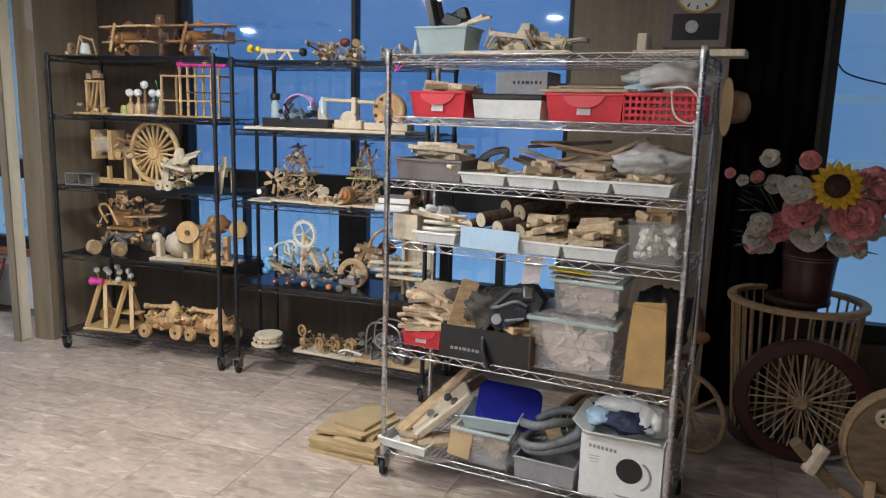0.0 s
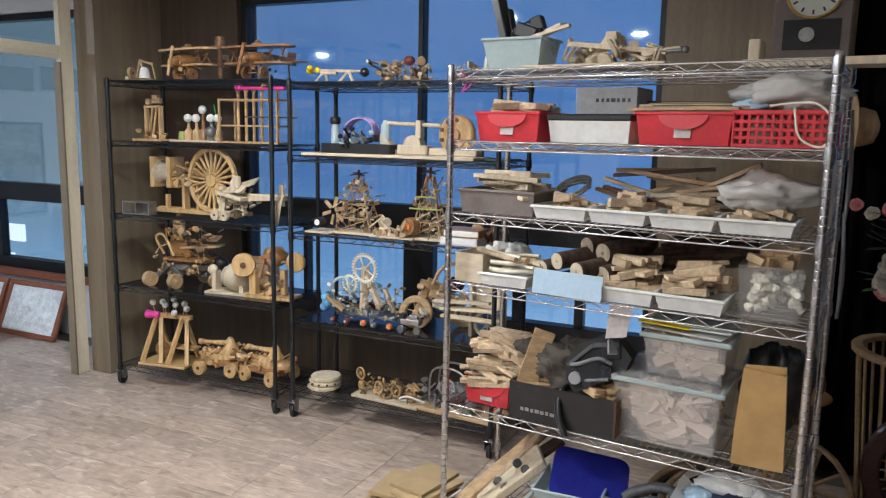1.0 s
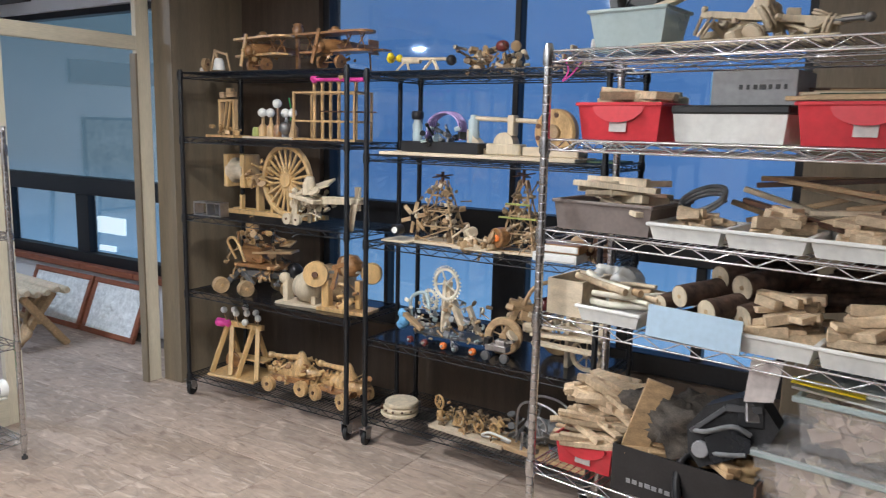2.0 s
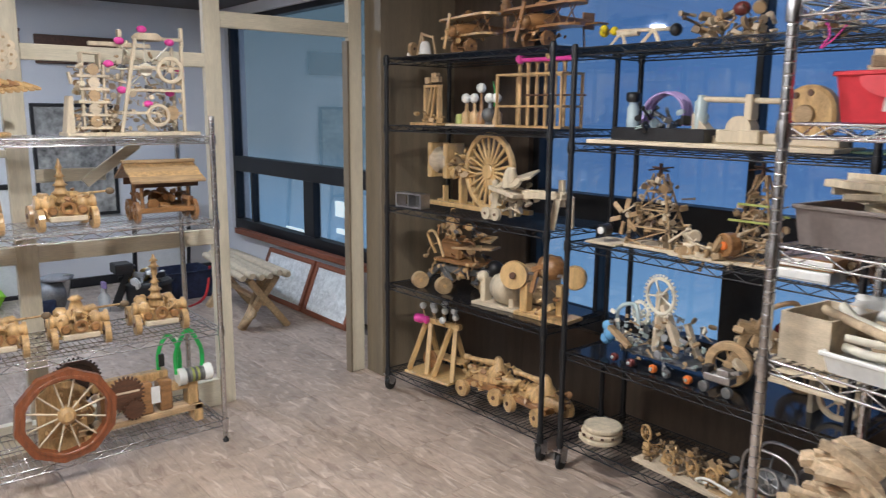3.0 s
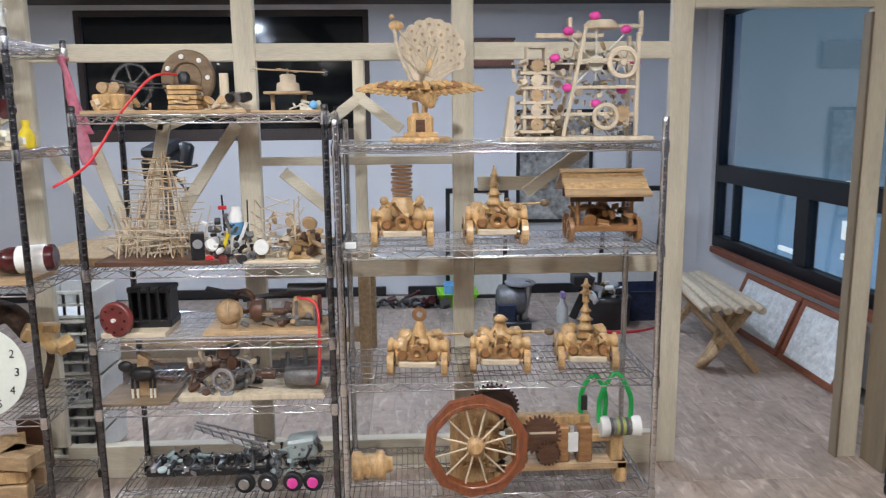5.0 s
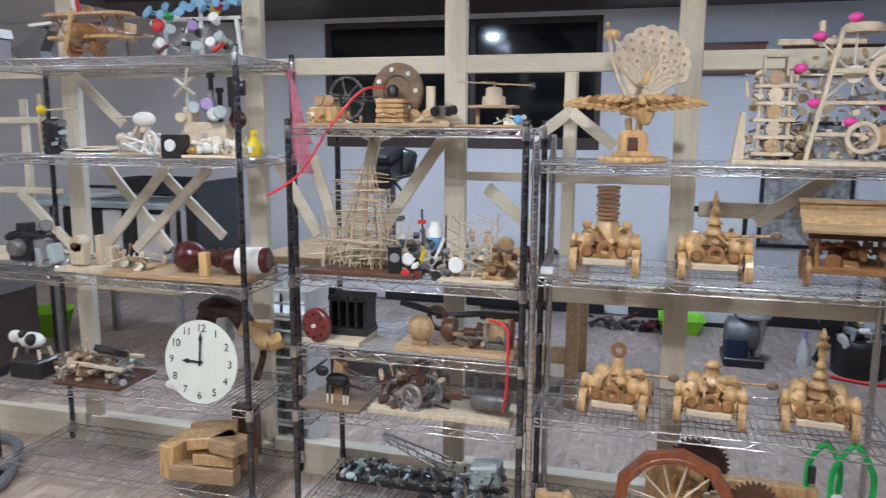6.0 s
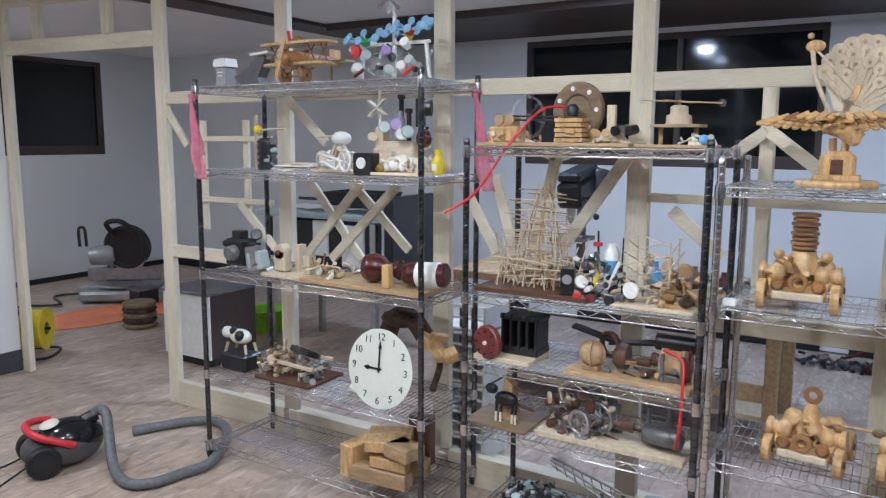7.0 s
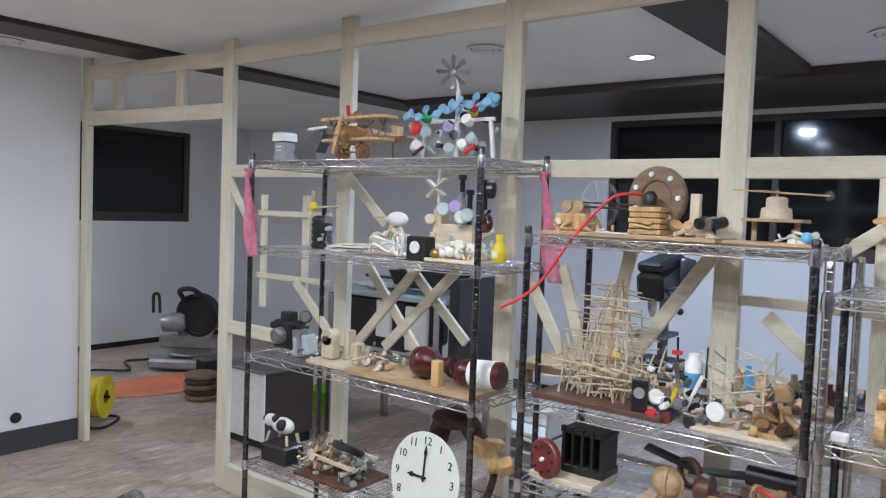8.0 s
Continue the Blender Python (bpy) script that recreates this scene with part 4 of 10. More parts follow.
def offcuts(m, seed, w, d, h, n, label, long=0.16, mat="scrap", name="offcut_pile", lie=14, thin=1.0):
    """A loose heap of sawn offcuts, each its own piece, laid in layers."""
    rg = random.Random(seed)
    t = thing(name, label, "wood offcuts", m)
    for i in range(n):
        k = i / max(1, n - 1)
        L = min(w * 0.95, long * rg.uniform(0.45, 1.15))
        s = (L, rg.uniform(0.018, 0.05) * thin, rg.uniform(0.012, 0.03) * thin)
        spread = 1 - 0.45 * k
        c = (rg.uniform(-1, 1) * max(0.01, (w - L * 0.7) / 2) * spread, rg.uniform(-1, 1) * (d / 2 - 0.02) * spread, 0.012 + (h - 0.02) * k)
        part("offcut", F().box((0, 0, 0), s, ch=0.0015), mat, t, m=pose(*c, rg.uniform(-lie, lie), rg.uniform(-lie, lie), rg.uniform(-40, 40)))
    return t


def round_rect(w, d, q, n=5):
    """The outline of a plate with rounded corners."""
    out = []
    for k, (sx, sy) in enumerate(((1, 1), (-1, 1), (-1, -1), (1, -1))):
        for i in range(n + 1):
            a = math.pi / 2 * (k + i / n)
            out.append((sx * (w / 2 - q) + q * math.cos(a), sy * (d / 2 - q) + q * math.sin(a)))
    return out


def bin_box(m, w, d, h, mat, label, name="storage_bin", flare=0.012, wall=0.004, lip=True, tag=False, category="storage bin"):
    t = thing(name, label, category, m)
    part("body", F().tray((0, 0, 0), (w, d, h), wall, flare), mat, t)
    if lip:
        f = F()
        for y in (-1, 1):
            f.box((0, y * d / 2, h - 0.004), (w + 0.012, 0.010, 0.010), ch=0.003)
        for x in (-1, 1):
            f.box((x * w / 2, 0, h - 0.004), (0.010, d + 0.012, 0.010), ch=0.003)
        part("rim", f, mat, t)
    if tag:
        part("label_card", F().box((0.0, -d / 2 - 0.0025 + flare * 0.5, h * 0.38), (0.05, 0.002, 0.032), (-math.degrees(flare / h), 0, 0)), "label", t, "small grey paper label")
        pts = [(0.075 * math.cos(math.pi + math.pi * i / 12), 0.045 * math.sin(math.pi + math.pi * i / 12)) for i in range(13)]
        f = F().prism(pts, "y", 0.004).moved(pose(0, -d / 2 - 0.0005, h - 0.008, -math.degrees(flare / h) * 0.6))
        part("grip", f, mat, t, "curved finger grip")
    return t


# ================= first black rack: golden wooden models =================
z = LK1[4]
t = thing("drum_toy", "pale wooden toy with a white cup and crank", "wooden model", on(RK1, 0.15, 0.14, z))
part("frame", F().bar((-0.06, 0, 0), (-0.02, 0, 0.13), 0.012, 0.012).bar((0.02, 0, 0), (-0.02, 0, 0.13), 0.012, 0.012).bar((-0.02, 0, 0.125), (0.07, 0, 0.10), 0.012, 0.012).bar((0.1, 0, 0), (0.07, 0, 0.11), 0.01, 0.01), "tan", t)
part("cup", F().lathe((0.03, -0.02, 0.015), (0, 0, 1), [(0, 0.034), (0.05, 0.026), (0.065, 0.018)], 16), "white", t)
disc_wheel(t, (-0.085, -0.01, 0.05), (1, 0.3, 0), 0.034, "tan")
board(t, 0.22, 0.1, 0.01, "tan")
part("ball", F().ball((-0.13, 0.0, 0.022), 0.014), "white", t)
biplane(on(RK1, 0.52, 0.22, z), 0.46, "amber", "amber wooden toy biplane with two long wings", "honey", 80)
t = thing("wooden_bowl_stack", "small turned amber wooden cup on a plane wing", "wooden model", on(RK1, 0.60, 0.3, z + 0.19))
part("foot", F().box((0, 0, -0.09), (0.02, 0.02, 0.2)), "amber", t)
part("saucer", F().lathe((0, 0, 0.0), (0, 0, 1), [(0, 0.03), (0.012, 0.055), (0.02, 0.05)], 16), "amber", t)
part("cup", F().lathe((0, 0, 0.02), (0, 0, 1), [(0, 0.025), (0.03, 0.032), (0.045, 0.02), (0.05, 0.03), (0.06, 0.012)], 14), "amber", t)
biplane(on(RK1, 1.03, 0.2, z), 0.5, "amber", "brown wooden toy biplane with straight wings", "amber", 85)

z = LK1[3]
t = thing("tower_toy", "golden wooden tower toy with two tilting arms", "wooden model", on(RK1, 0.2, 0.16, z))
board(t, 0.22, 0.14, 0.014, "honey")
f = F()
for x in (-0.055, 0.055):
    f.box((x, 0, 0.11), (0.016, 0.03, 0.2))
part("frame", f.box((0, 0, 0.205), (0.13, 0.03, 0.014)), "honey", t)
part("arms", F().bar((-0.02, -0.02, 0.03), (0.015, -0.02, 0.2), 0.012, 0.012).bar((0.01, -0.02, 0.03), (0.045, -0.02, 0.2), 0.012, 0.012), "honey", t)
part("heads", F().box((-0.035, 0, 0.235), (0.036, 0.03, 0.036)).box((0.02, 0, 0.25), (0.04, 0.03, 0.05)).box((0.045, 0, 0.24), (0.03, 0.03, 0.03)), "tan", t)
fuss(t, 5, -0.1, 0.1, -0.05, 0.03, 0.015, 0.07, 12, ["honey"], 0.03)
t = thing("ball_toy", "row of small wooden figures topped with white balls", "wooden model", on(RK1, 0.55, 0.17, z))
board(t, 0.36, 0.14, 0.012, "raw")
for i, x in enumerate((-0.09, -0.03, 0.02, 0.08, 0.13)):
    part("stem", F().lathe((x, 0, 0.012), (0, 0, 1), [(0, 0.024), (0.05, 0.026), (0.07, 0.01), (0.12 + 0.05 * (i == 2), 0.006)], 10), ("honey", "honey", "amber", "grey", "tan")[i], t)
    part("ball", F().ball((x, -0.005, 0.14 + 0.05 * (i == 2)), 0.025, 14), "white", t, "white ball")
part("pot", F().lathe((-0.13, -0.01, 0.012), (0, 0, 1), [(0, 0.026), (0.04, 0.022), (0.05, 0.016)], 12), "olive", t)
part("twig", F().tube([(0.11, 0, 0.1), (0.115, 0, 0.16), (0.1, 0, 0.22)], 0.003, 6), "green", t)
part("knob", F().ball((0.1, -0.03, 0.06), 0.035, 12), "cast", t)
t = thing("bar_frame_toy", "golden wooden frame with upright pegs and pink bars", "wooden model", on(RK1, 0.94, 0.18, z))
f = F()
for x in (-0.2, 0.2):
    for y in (-0.07, 0.07):
        f.box((x, y, 0.125), (0.012, 0.012, 0.25))
for zz in (0.006, 0.1, 0.245):
    for y in (-0.07, 0.07):
        f.box((0, y, zz), (0.4, 0.010, 0.010))
    for x in (-0.2, 0.2):
        f.box((x, 0, zz), (0.010, 0.14, 0.010))
part("frame", f, "honey", t)
for i in range(6):
    part("peg", F().rod((-0.12 + i * 0.055, 0, 0.01), (-0.12 + i * 0.055, 0, 0.29), 0.009, 8).ball((-0.12 + i * 0.055, 0, 0.30), 0.014, 8), "honey", t)
part("bar", F().rod((-0.1, -0.02, 0.315), (0.22, -0.02, 0.31), 0.012, 8), "pink", t, "bright pink bar")
part("end_ball", F().ball((-0.1, -0.02, 0.318), 0.024, 10), "pink", t)
part("end_ball", F().ball((0.08, -0.02, 0.325), 0.02, 10), "honey", t)
part("rod", F().rod((-0.02, -0.07, 0.15), (0.32, -0.05, 0.148), 0.004), "dark_wood", t)

z = LK1[2]
t = thing("spinning_wheel_machine", "golden wooden winding machine with a tall spoked wheel", "wooden model", on(RK1, 0.42, 0.27, z))
part("rail", F().box((0.0, -0.03, 0.012), (0.72, 0.035, 0.024)).box((0.0, 0.06, 0.012), (0.72, 0.035, 0.024)), "gold", t)
f = F()
for x in (-0.3, -0.17):
    f.box((x, 0, 0.25), (0.035, 0.13, 0.19))
part("drum_frame", f.box((-0.235, 0, 0.055), (0.02, 0.03, 0.11)), "gold", t)
part("drum", F().lathe((-0.3, 0, 0.25), (1, 0, 0), [(0, 0.07), (0.02, 0.075), (0.022, 0.055), (0.11, 0.055), (0.112, 0.075), (0.13, 0.07)], 18), "raw", t, "pale wound drum")
part("post", F().box((-0.09, 0, 0.13), (0.022, 0.05, 0.22)).box((0.02, 0, 0.1), (0.02, 0.05, 0.2)), "gold", t)
fuss(t, 11, -0.14, 0.06, -0.07, 0.06, 0.18, 0.32, 27, ["gold", "tan"], 0.045)
wheel(t, (0.165, -0.05, 0.215), (0.1, 1, 0), 0.2, "gold", 22, 0.03, 0.13)
part("axle", F().rod((-0.2, 0, 0.22), (0.2, -0.01, 0.22), 0.009), "tan", t)
part("stand", F().bar((0.18, 0.03, 0.02), (0.18, 0.03, 0.23), 0.03, 0.02).bar((0.1, 0.03, 0.02), (0.18, 0.03, 0.22), 0.02, 0.02), "gold", t)
t = thing("wooden_flyer", "pale wooden pedal flyer on thin legs", "wooden model", on(RK1, 0.93, 0.12, z, -4))
part("fuselage", F().bar((-0.2, 0, 0.12), (0.26, 0, 0.15), 0.05, 0.035).bar((-0.16, -0.06, 0.16), (0.02, -0.06, 0.13), 0.07, 0.02), "pine", t)
f = F()
for x, y in ((-0.17, -0.06), (-0.17, 0.07), (0.24, -0.06), (0.24, 0.07)):
    f.bar((x, y, 0.0), (x + 0.015, y * 0.7, 0.14), 0.02, 0.03)
part("legs", f.box((0.24, 0, 0.16), (0.03, 0.02, 0.12)), "pine", t)
part("wing", F().box((0.1, 0, 0.155), (0.34, 0.035, 0.012), (0, -2, 0)).box((-0.06, 0.0, 0.2), (0.2, 0.12, 0.012), (14, -18, 20)), "pine", t)
for x in (-0.19, -0.12):
    disc_wheel(t, (x, -0.075, 0.03), (0, 1, 0), 0.03, "pine")
part("head", F().lathe((-0.06, -0.05, 0.17), (0.2, 0, 1), [(0, 0.03), (0.05, 0.034), (0.09, 0.02)], 12), "pine", t)
fuss(t, 15, -0.19, 0.04, -0.09, 0.05, 0.06, 0.2, 30, ["pine", "raw"], 0.045)
t = thing("metal_channel", "short grey galvanised metal box channel", "metal channel", on(RK1, 0.165, 0.05, z, 4))
part("channel", F().box((0, 0, 0.004), (0.2, 0.07, 0.008)).box((0, 0, 0.076), (0.2, 0.07, 0.008)).box((-0.096, 0, 0.04), (0.008, 0.07, 0.064)).box((0.0, 0, 0.04), (0.008, 0.07, 0.064)).box((0.096, 0, 0.04), (0.008, 0.07, 0.064)), "steel", t)
part("web", F().box((0.05, 0.02, 0.04), (0.08, 0.006, 0.06)), "cast", t)

z = LK1[1]
t = thing("rover_model", "amber and steel six-wheeled model rover", "wooden model", on(RK1, 0.4, 0.2, z, 8))
for x, y in ((-0.21, -0.1), (-0.02, -0.12), (0.2, -0.02), (-0.17, 0.1), (0.05, 0.1), (0.22, 0.1)):
    disc_wheel(t, (x, y, 0.045), (1, -0.5, 0), 0.045, "tan", 0.035, "honey")
part("rocker", F().bar((-0.2, -0.06, 0.05), (-0.1, -0.05, 0.14), 0.02, 0.03).bar((-0.1, -0.05, 0.14), (0.0, -0.08, 0.06), 0.02, 0.03).bar((-0.1, -0.05, 0.12), (0.2, 0.0, 0.12), 0.03, 0.04), "cast", t)
part("deck", F().box((0.02, 0, 0.17), (0.3, 0.16, 0.02)).box((-0.03, 0, 0.23), (0.14, 0.12, 0.1)), "amber", t)
part("panel", F().box((0.1, 0.0, 0.25), (0.24, 0.11, 0.012), (0, -3, 10)).box((0.17, 0.02, 0.3), (0.07, 0.07, 0.01), (20, 0, 0)), "tan", t)
part("mast", F().rod((-0.05, 0, 0.25), (-0.06, 0, 0.36), 0.014).box((-0.06, 0, 0.38), (0.06, 0.05, 0.06)).ball((-0.06, 0, 0.425), 0.022), "honey", t)
part("arm", F().tube([(-0.13, -0.06, 0.2), (-0.17, -0.08, 0.3), (-0.1, -0.1, 0.32), (-0.02, -0.12, 0.2)], 0.008, 8), "honey", t)
part("engine", F().ball((0.2, 0.04, 0.14), 0.05, 12).rod((0.08, 0, 0.3), (0.08, 0, 0.38), 0.012), "black", t)
fuss(t, 21, -0.19, 0.19, -0.11, 0.08, 0.08, 0.36, 120, ["honey", "tan", "cast", "amber", "tan"], 0.03)
t = thing("pulley_motor", "pale turned wooden drum motor on a base", "wooden model", on(RK1, 0.77, 0.14, z, 6))
board(t, 0.28, 0.14, 0.014, "raw")
part("drum", F().lathe((-0.05, 0, 0.1), (1, 0, 0), [(0, 0.03), (0.02, 0.06), (0.05, 0.06), (0.055, 0.08), (0.12, 0.085), (0.125, 0.06), (0.16, 0.055), (0.165, 0.02)], 20), "pine", t)
part("stand", F().box((-0.1, 0, 0.07), (0.03, 0.06, 0.12)), "pine", t)
part("stand", F().box((0.09, 0, 0.05), (0.03, 0.08, 0.08)), "pine", t)
part("knob", F().ball((-0.115, -0.01, 0.135), 0.032, 12), "pine", t)
t = thing("wooden_block_box", "plain pale wooden box at the back of the shelf", "wooden box", on(RK1, 0.82, 0.36, z))
part("body", F().box((0, 0, 0.09), (0.2, 0.12, 0.18), ch=0.003), "tan", t)
t = thing("belt_motor", "golden wooden motor with two yellow pulleys", "wooden model", on(RK1, 1.06, 0.16, z, 4))
board(t, 0.3, 0.15, 0.018, "honey")
part("pulley", F().lathe((-0.16, -0.05, 0.19), (0.45, -1, 0.1), [(0, 0.06), (0.006, 0.068), (0.018, 0.07), (0.02, 0.056), (0.03, 0.056), (0.032, 0.07), (0.044, 0.066)], 26), "gold", t, "bright golden pulley")
part("pulley_hub", F().disc((-0.138, -0.1, 0.195), (0.45, -1, 0.1), 0.016, 0.014, 12), "dark_wood", t)
part("pulley", F().lathe((0.15, 0.0, 0.22), (0.6, -1, 0), [(0, 0.05), (0.006, 0.056), (0.02, 0.056), (0.022, 0.046), (0.03, 0.046), (0.032, 0.056), (0.04, 0.05)], 22), "gold", t)
part("motor_body", F().lathe((-0.05, 0, 0.235), (1, 0.1, 0.1), [(0, 0.03), (0.012, 0.052), (0.05, 0.06), (0.10, 0.056), (0.115, 0.036), (0.14, 0.02)], 20), "amber", t)
part("strap", F().ring((0.0, 0.005, 0.24), (1, 0.1, 0.1), 0.064, 0.056, 0.02, 20), "tan", t)
part("arm", F().bar((-0.03, -0.04, 0.25), (-0.06, -0.05, 0.12), 0.03, 0.02).bar((-0.06, -0.04, 0.23), (0.02, -0.05, 0.26), 0.03, 0.025), "amber", t)
part("stand", F().box((-0.11, -0.03, 0.09), (0.045, 0.05, 0.15)).bar((-0.02, -0.04, 0.02), (0.05, -0.03, 0.07), 0.04, 0.03).box((0.06, 0.02, 0.09), (0.035, 0.04, 0.15)), "gold", t)
part("shaft", F().rod((-0.14, -0.04, 0.2), (0.16, 0.0, 0.22), 0.008), "steel", t)
fuss(t, 23, -0.06, 0.1, -0.05, 0.04, 0.02, 0.2, 15, ["gold", "amber"], 0.036)

z = LK1[0]
t = thing("swing_frame_toy", "golden wooden A-frame toy with white balls and pink ends", "wooden model", on(RK1, 0.27, 0.17, z, 6))
board(t, 0.34, 0.24, 0.014, "gold")
f = F()
for x in (-0.09, 0.1):
    f.bar((x - 0.07, -0.09, 0.014), (x - 0.015, 0, 0.3), 0.026, 0.026).bar((x + 0.07, -0.09, 0.014), (x + 0.015, 0, 0.3), 0.026, 0.026)
part("frame", f.box((0, 0, 0.3), (0.3, 0.03, 0.03)).bar((-0.1, 0.1, 0.014), (-0.09, 0, 0.3), 0.025, 0.025).bar((0.12, 0.1, 0.014), (0.1, 0, 0.3), 0.025, 0.025), "gold", t)
for i, (x, y, zz) in enumerate(((-0.11, -0.03, 0.385), (-0.06, 0.0, 0.385), (-0.02, -0.03, 0.375), (0.0, 0.03, 0.40), (0.05, -0.02, 0.38), (0.06, -0.05, 0.335), (0.1, 0, 0.385), (0.13, -0.02, 0.36))):
    part("ball", F().ball((x, y, zz), 0.02, 12), "white", t, "white ball")
    part("pin", F().rod((x, y, zz - 0.02), (x * 0.9, y * 0.5, 0.3), 0.004), "tan", t)
part("handle", F().lathe((-0.16, -0.04, 0.31), (1, 0, 0), [(0, 0.012), (0.01, 0.026), (0.05, 0.026), (0.06, 0.014), (0.09, 0.024), (0.1, 0.012)], 12), "pink", t, "pink end cap")
disc_wheel(t, (-0.04, -0.04, 0.09), (0, 1, 0), 0.05, "amber")
part("shelf", F().box((0.04, 0.02, 0.1), (0.26, 0.08, 0.012)), "gold", t)
for u, seed, rz in ((0.68, 31, 12), (1.02, 37, -6)):
    t = thing("wooden_cannon_car", "varnished amber wooden toy gun car with barrel", "wooden model", on(RK1, u, 0.16, z, rz), group="wooden gun cars")
    part("hull", F().lathe((-0.14, 0, 0.085), (1, 0, 0.04), [(0, 0.02), (0.03, 0.05), (0.16, 0.06), (0.26, 0.045), (0.3, 0.02)], 14), "honey", t)
    part("deck", F().box((0.02, 0, 0.075), (0.24, 0.17, 0.03)), "amber", t)
    for x, y in ((-0.11, -0.09), (0.1, -0.1), (-0.1, 0.09), (0.1, 0.1)):
        disc_wheel(t, (x, y, 0.043), (0.2, 1, 0), 0.043, "honey", 0.026)
    part("turret", F().lathe((0.05, 0, 0.12), (0, 0, 1), [(0, 0.05), (0.03, 0.05), (0.05, 0.035), (0.08, 0.026), (0.1, 0.012)], 14), "honey", t)
    part("barrel", F().lathe((0.06, -0.01, 0.185), (-1, -0.1, 0.02), [(0, 0.02), (0.1, 0.013), (0.17, 0.012), (0.172, 0.018), (0.2, 0.018)], 12), "honey", t)
    fuss(t, seed, -0.12, 0.15, -0.1, 0.09, 0.06, 0.16, 90, ["honey", "gold", "amber"], 0.03)

# ================= second black rack: mixed models =================
z = LK2[4]
t = thing("stick_cannon", "pale stick cannon with yellow balls", "wooden model", on(RK2, 0.22, 0.12, z))
part("beam", F().rod((-0.16, 0, 0.065), (0.16, 0, 0.055), 0.008).rod((-0.1, 0, 0.05), (0.0, 0, 0.05), 0.012), "pine", t)
part("ball", F().ball((-0.17, 0, 0.066), 0.022, 12).ball((-0.12, 0, 0.066), 0.018, 12).ball((-0.15, -0.03, 0.075), 0.016, 12), "yellow", t, "yellow ball")
part("legs", F().bar((-0.12, -0.03, 0), (-0.08, 0, 0.06), 0.01, 0.01).bar((-0.04, -0.03, 0), (-0.08, 0, 0.06), 0.01, 0.01).bar((0.04, -0.04, 0), (0.07, 0, 0.06), 0.012, 0.012).bar((0.12, -0.03, 0), (0.07, 0, 0.06), 0.012, 0.012), "raw", t)
part("weight", F().ball((0.17, 0, 0.05), 0.025, 10), "black", t)
t = thing("sail_toy", "wooden toy heap with a red cloth top", "wooden model", on(RK2, 0.6, 0.14, z))
fuss(t, 41, -0.16, 0.14, -0.06, 0.06, 0.0, 0.1, 80, ["raw", "tan", "umber"], 0.034)
part("cap", F().ball((0.04, 0, 0.105), 0.028, 12, (1.2, 0.8, 0.9)), "oxblood", t, "red cloth cap")
t = thing("small_stick_toy", "small pale stick animal with pink thread", "wooden model", on(RK2, 0.97, 0.1, z))
fuss(t, 43, -0.09, 0.09, -0.04, 0.04, 0.0, 0.08, 44, ["raw", "tan"], 0.03)
part("thread", F().tube([(0.02, -0.08, 0.03), (0.05, -0.11, -0.02), (0.03, -0.115, -0.06), (0.07, -0.112, -0.03), (0.1, -0.09, 0.02)], 0.003, 6), "pink", t, "pink thread")
part("horn", F().rod((0.1, 0, 0.03), (0.11, 0, 0.11), 0.012), "white", t)

z = LK2[3]
t = thing("base_board", "long pale plywood base board", "board", on(RK2, 0.55, 0.15, z))
part("sheet", F().box((0, 0, 0.008), (1.0, 0.24, 0.016), ch=0.002), "raw", t)
zb = z + 0.017
t = thing("bottle_engine", "black engine model with white bottles and lilac coil", "mechanical model", on(RK2, 0.36, 0.15, zb))
board(t, 0.42, 0.16, 0.05, "black")
part("bottle", F().lathe((-0.17, 0, 0.05), (0, 0, 1), [(0, 0.024), (0.03, 0.026), (0.035, 0.022), (0.075, 0.025), (0.09, 0.018), (0.1, 0.018)], 14), "frost", t, "pale cloudy bottle")
part("cap", F().lathe((-0.17, 0, 0.15), (0, 0, 1), [(0, 0.024), (0.01, 0.03), (0.035, 0.03), (0.04, 0.02)], 12), "black", t)
part("bottle", F().lathe((0.14, 0, 0.05), (0, 0, 1), [(0, 0.026), (0.05, 0.028), (0.055, 0.024), (0.1, 0.026), (0.11, 0.016), (0.125, 0.016)], 14), "frost", t, "pale cloudy bottle")
for i in range(4):
    part("coil", F().tube([(-0.1, -0.03 + 0.02 * i, 0.06), (-0.08, -0.03 + 0.02 * i, 0.15), (0.0, -0.03 + 0.02 * i, 0.185), (0.07, -0.03 + 0.02 * i, 0.15), (0.09, -0.03 + 0.02 * i, 0.06)], 0.006, 8), "purple", t, "lilac plastic hoop")
fuss(t, 47, -0.1, 0.12, -0.09, 0.05, 0.05, 0.12, 24, ["frost", "cast", "black"], 0.036)
t = thing("shaft_wheel_model", "pale wooden drive shaft ending in a drilled wheel", "wooden model", on(RK2, 0.80, 0.15, zb))
part("shaft", F().rod((-0.3, 0, 0.16), (0.02, 0, 0.15), 0.011), "pine", t)
part("bearing", F().lathe((-0.13, 0.03, 0.05), (0, -1, 0), [(0, 0.05), (0.06, 0.05)], 16).box((-0.13, 0, 0.025), (0.17, 0.07, 0.05)).box((-0.1, 0, 0.13), (0.03, 0.05, 0.09)), "pine", t)
part("wedge", F().prism([(-0.32, 0), (-0.2, 0), (-0.32, 0.11)], "y", 0.05), "raw", t)
w = part("wheel", F().disc((0.11, 0, 0.105), (0.1, 1, 0), 0.1, 0.05, 28), "honey", t)
for i in range(9):
    a = 2 * math.pi * i / 9
    part("hole", F().disc((0.105 + 0.074 * math.cos(a), -0.026, 0.105 + 0.074 * math.sin(a)), (0.1, 1, 0), 0.011, 0.008, 10), "dark_wood", w)
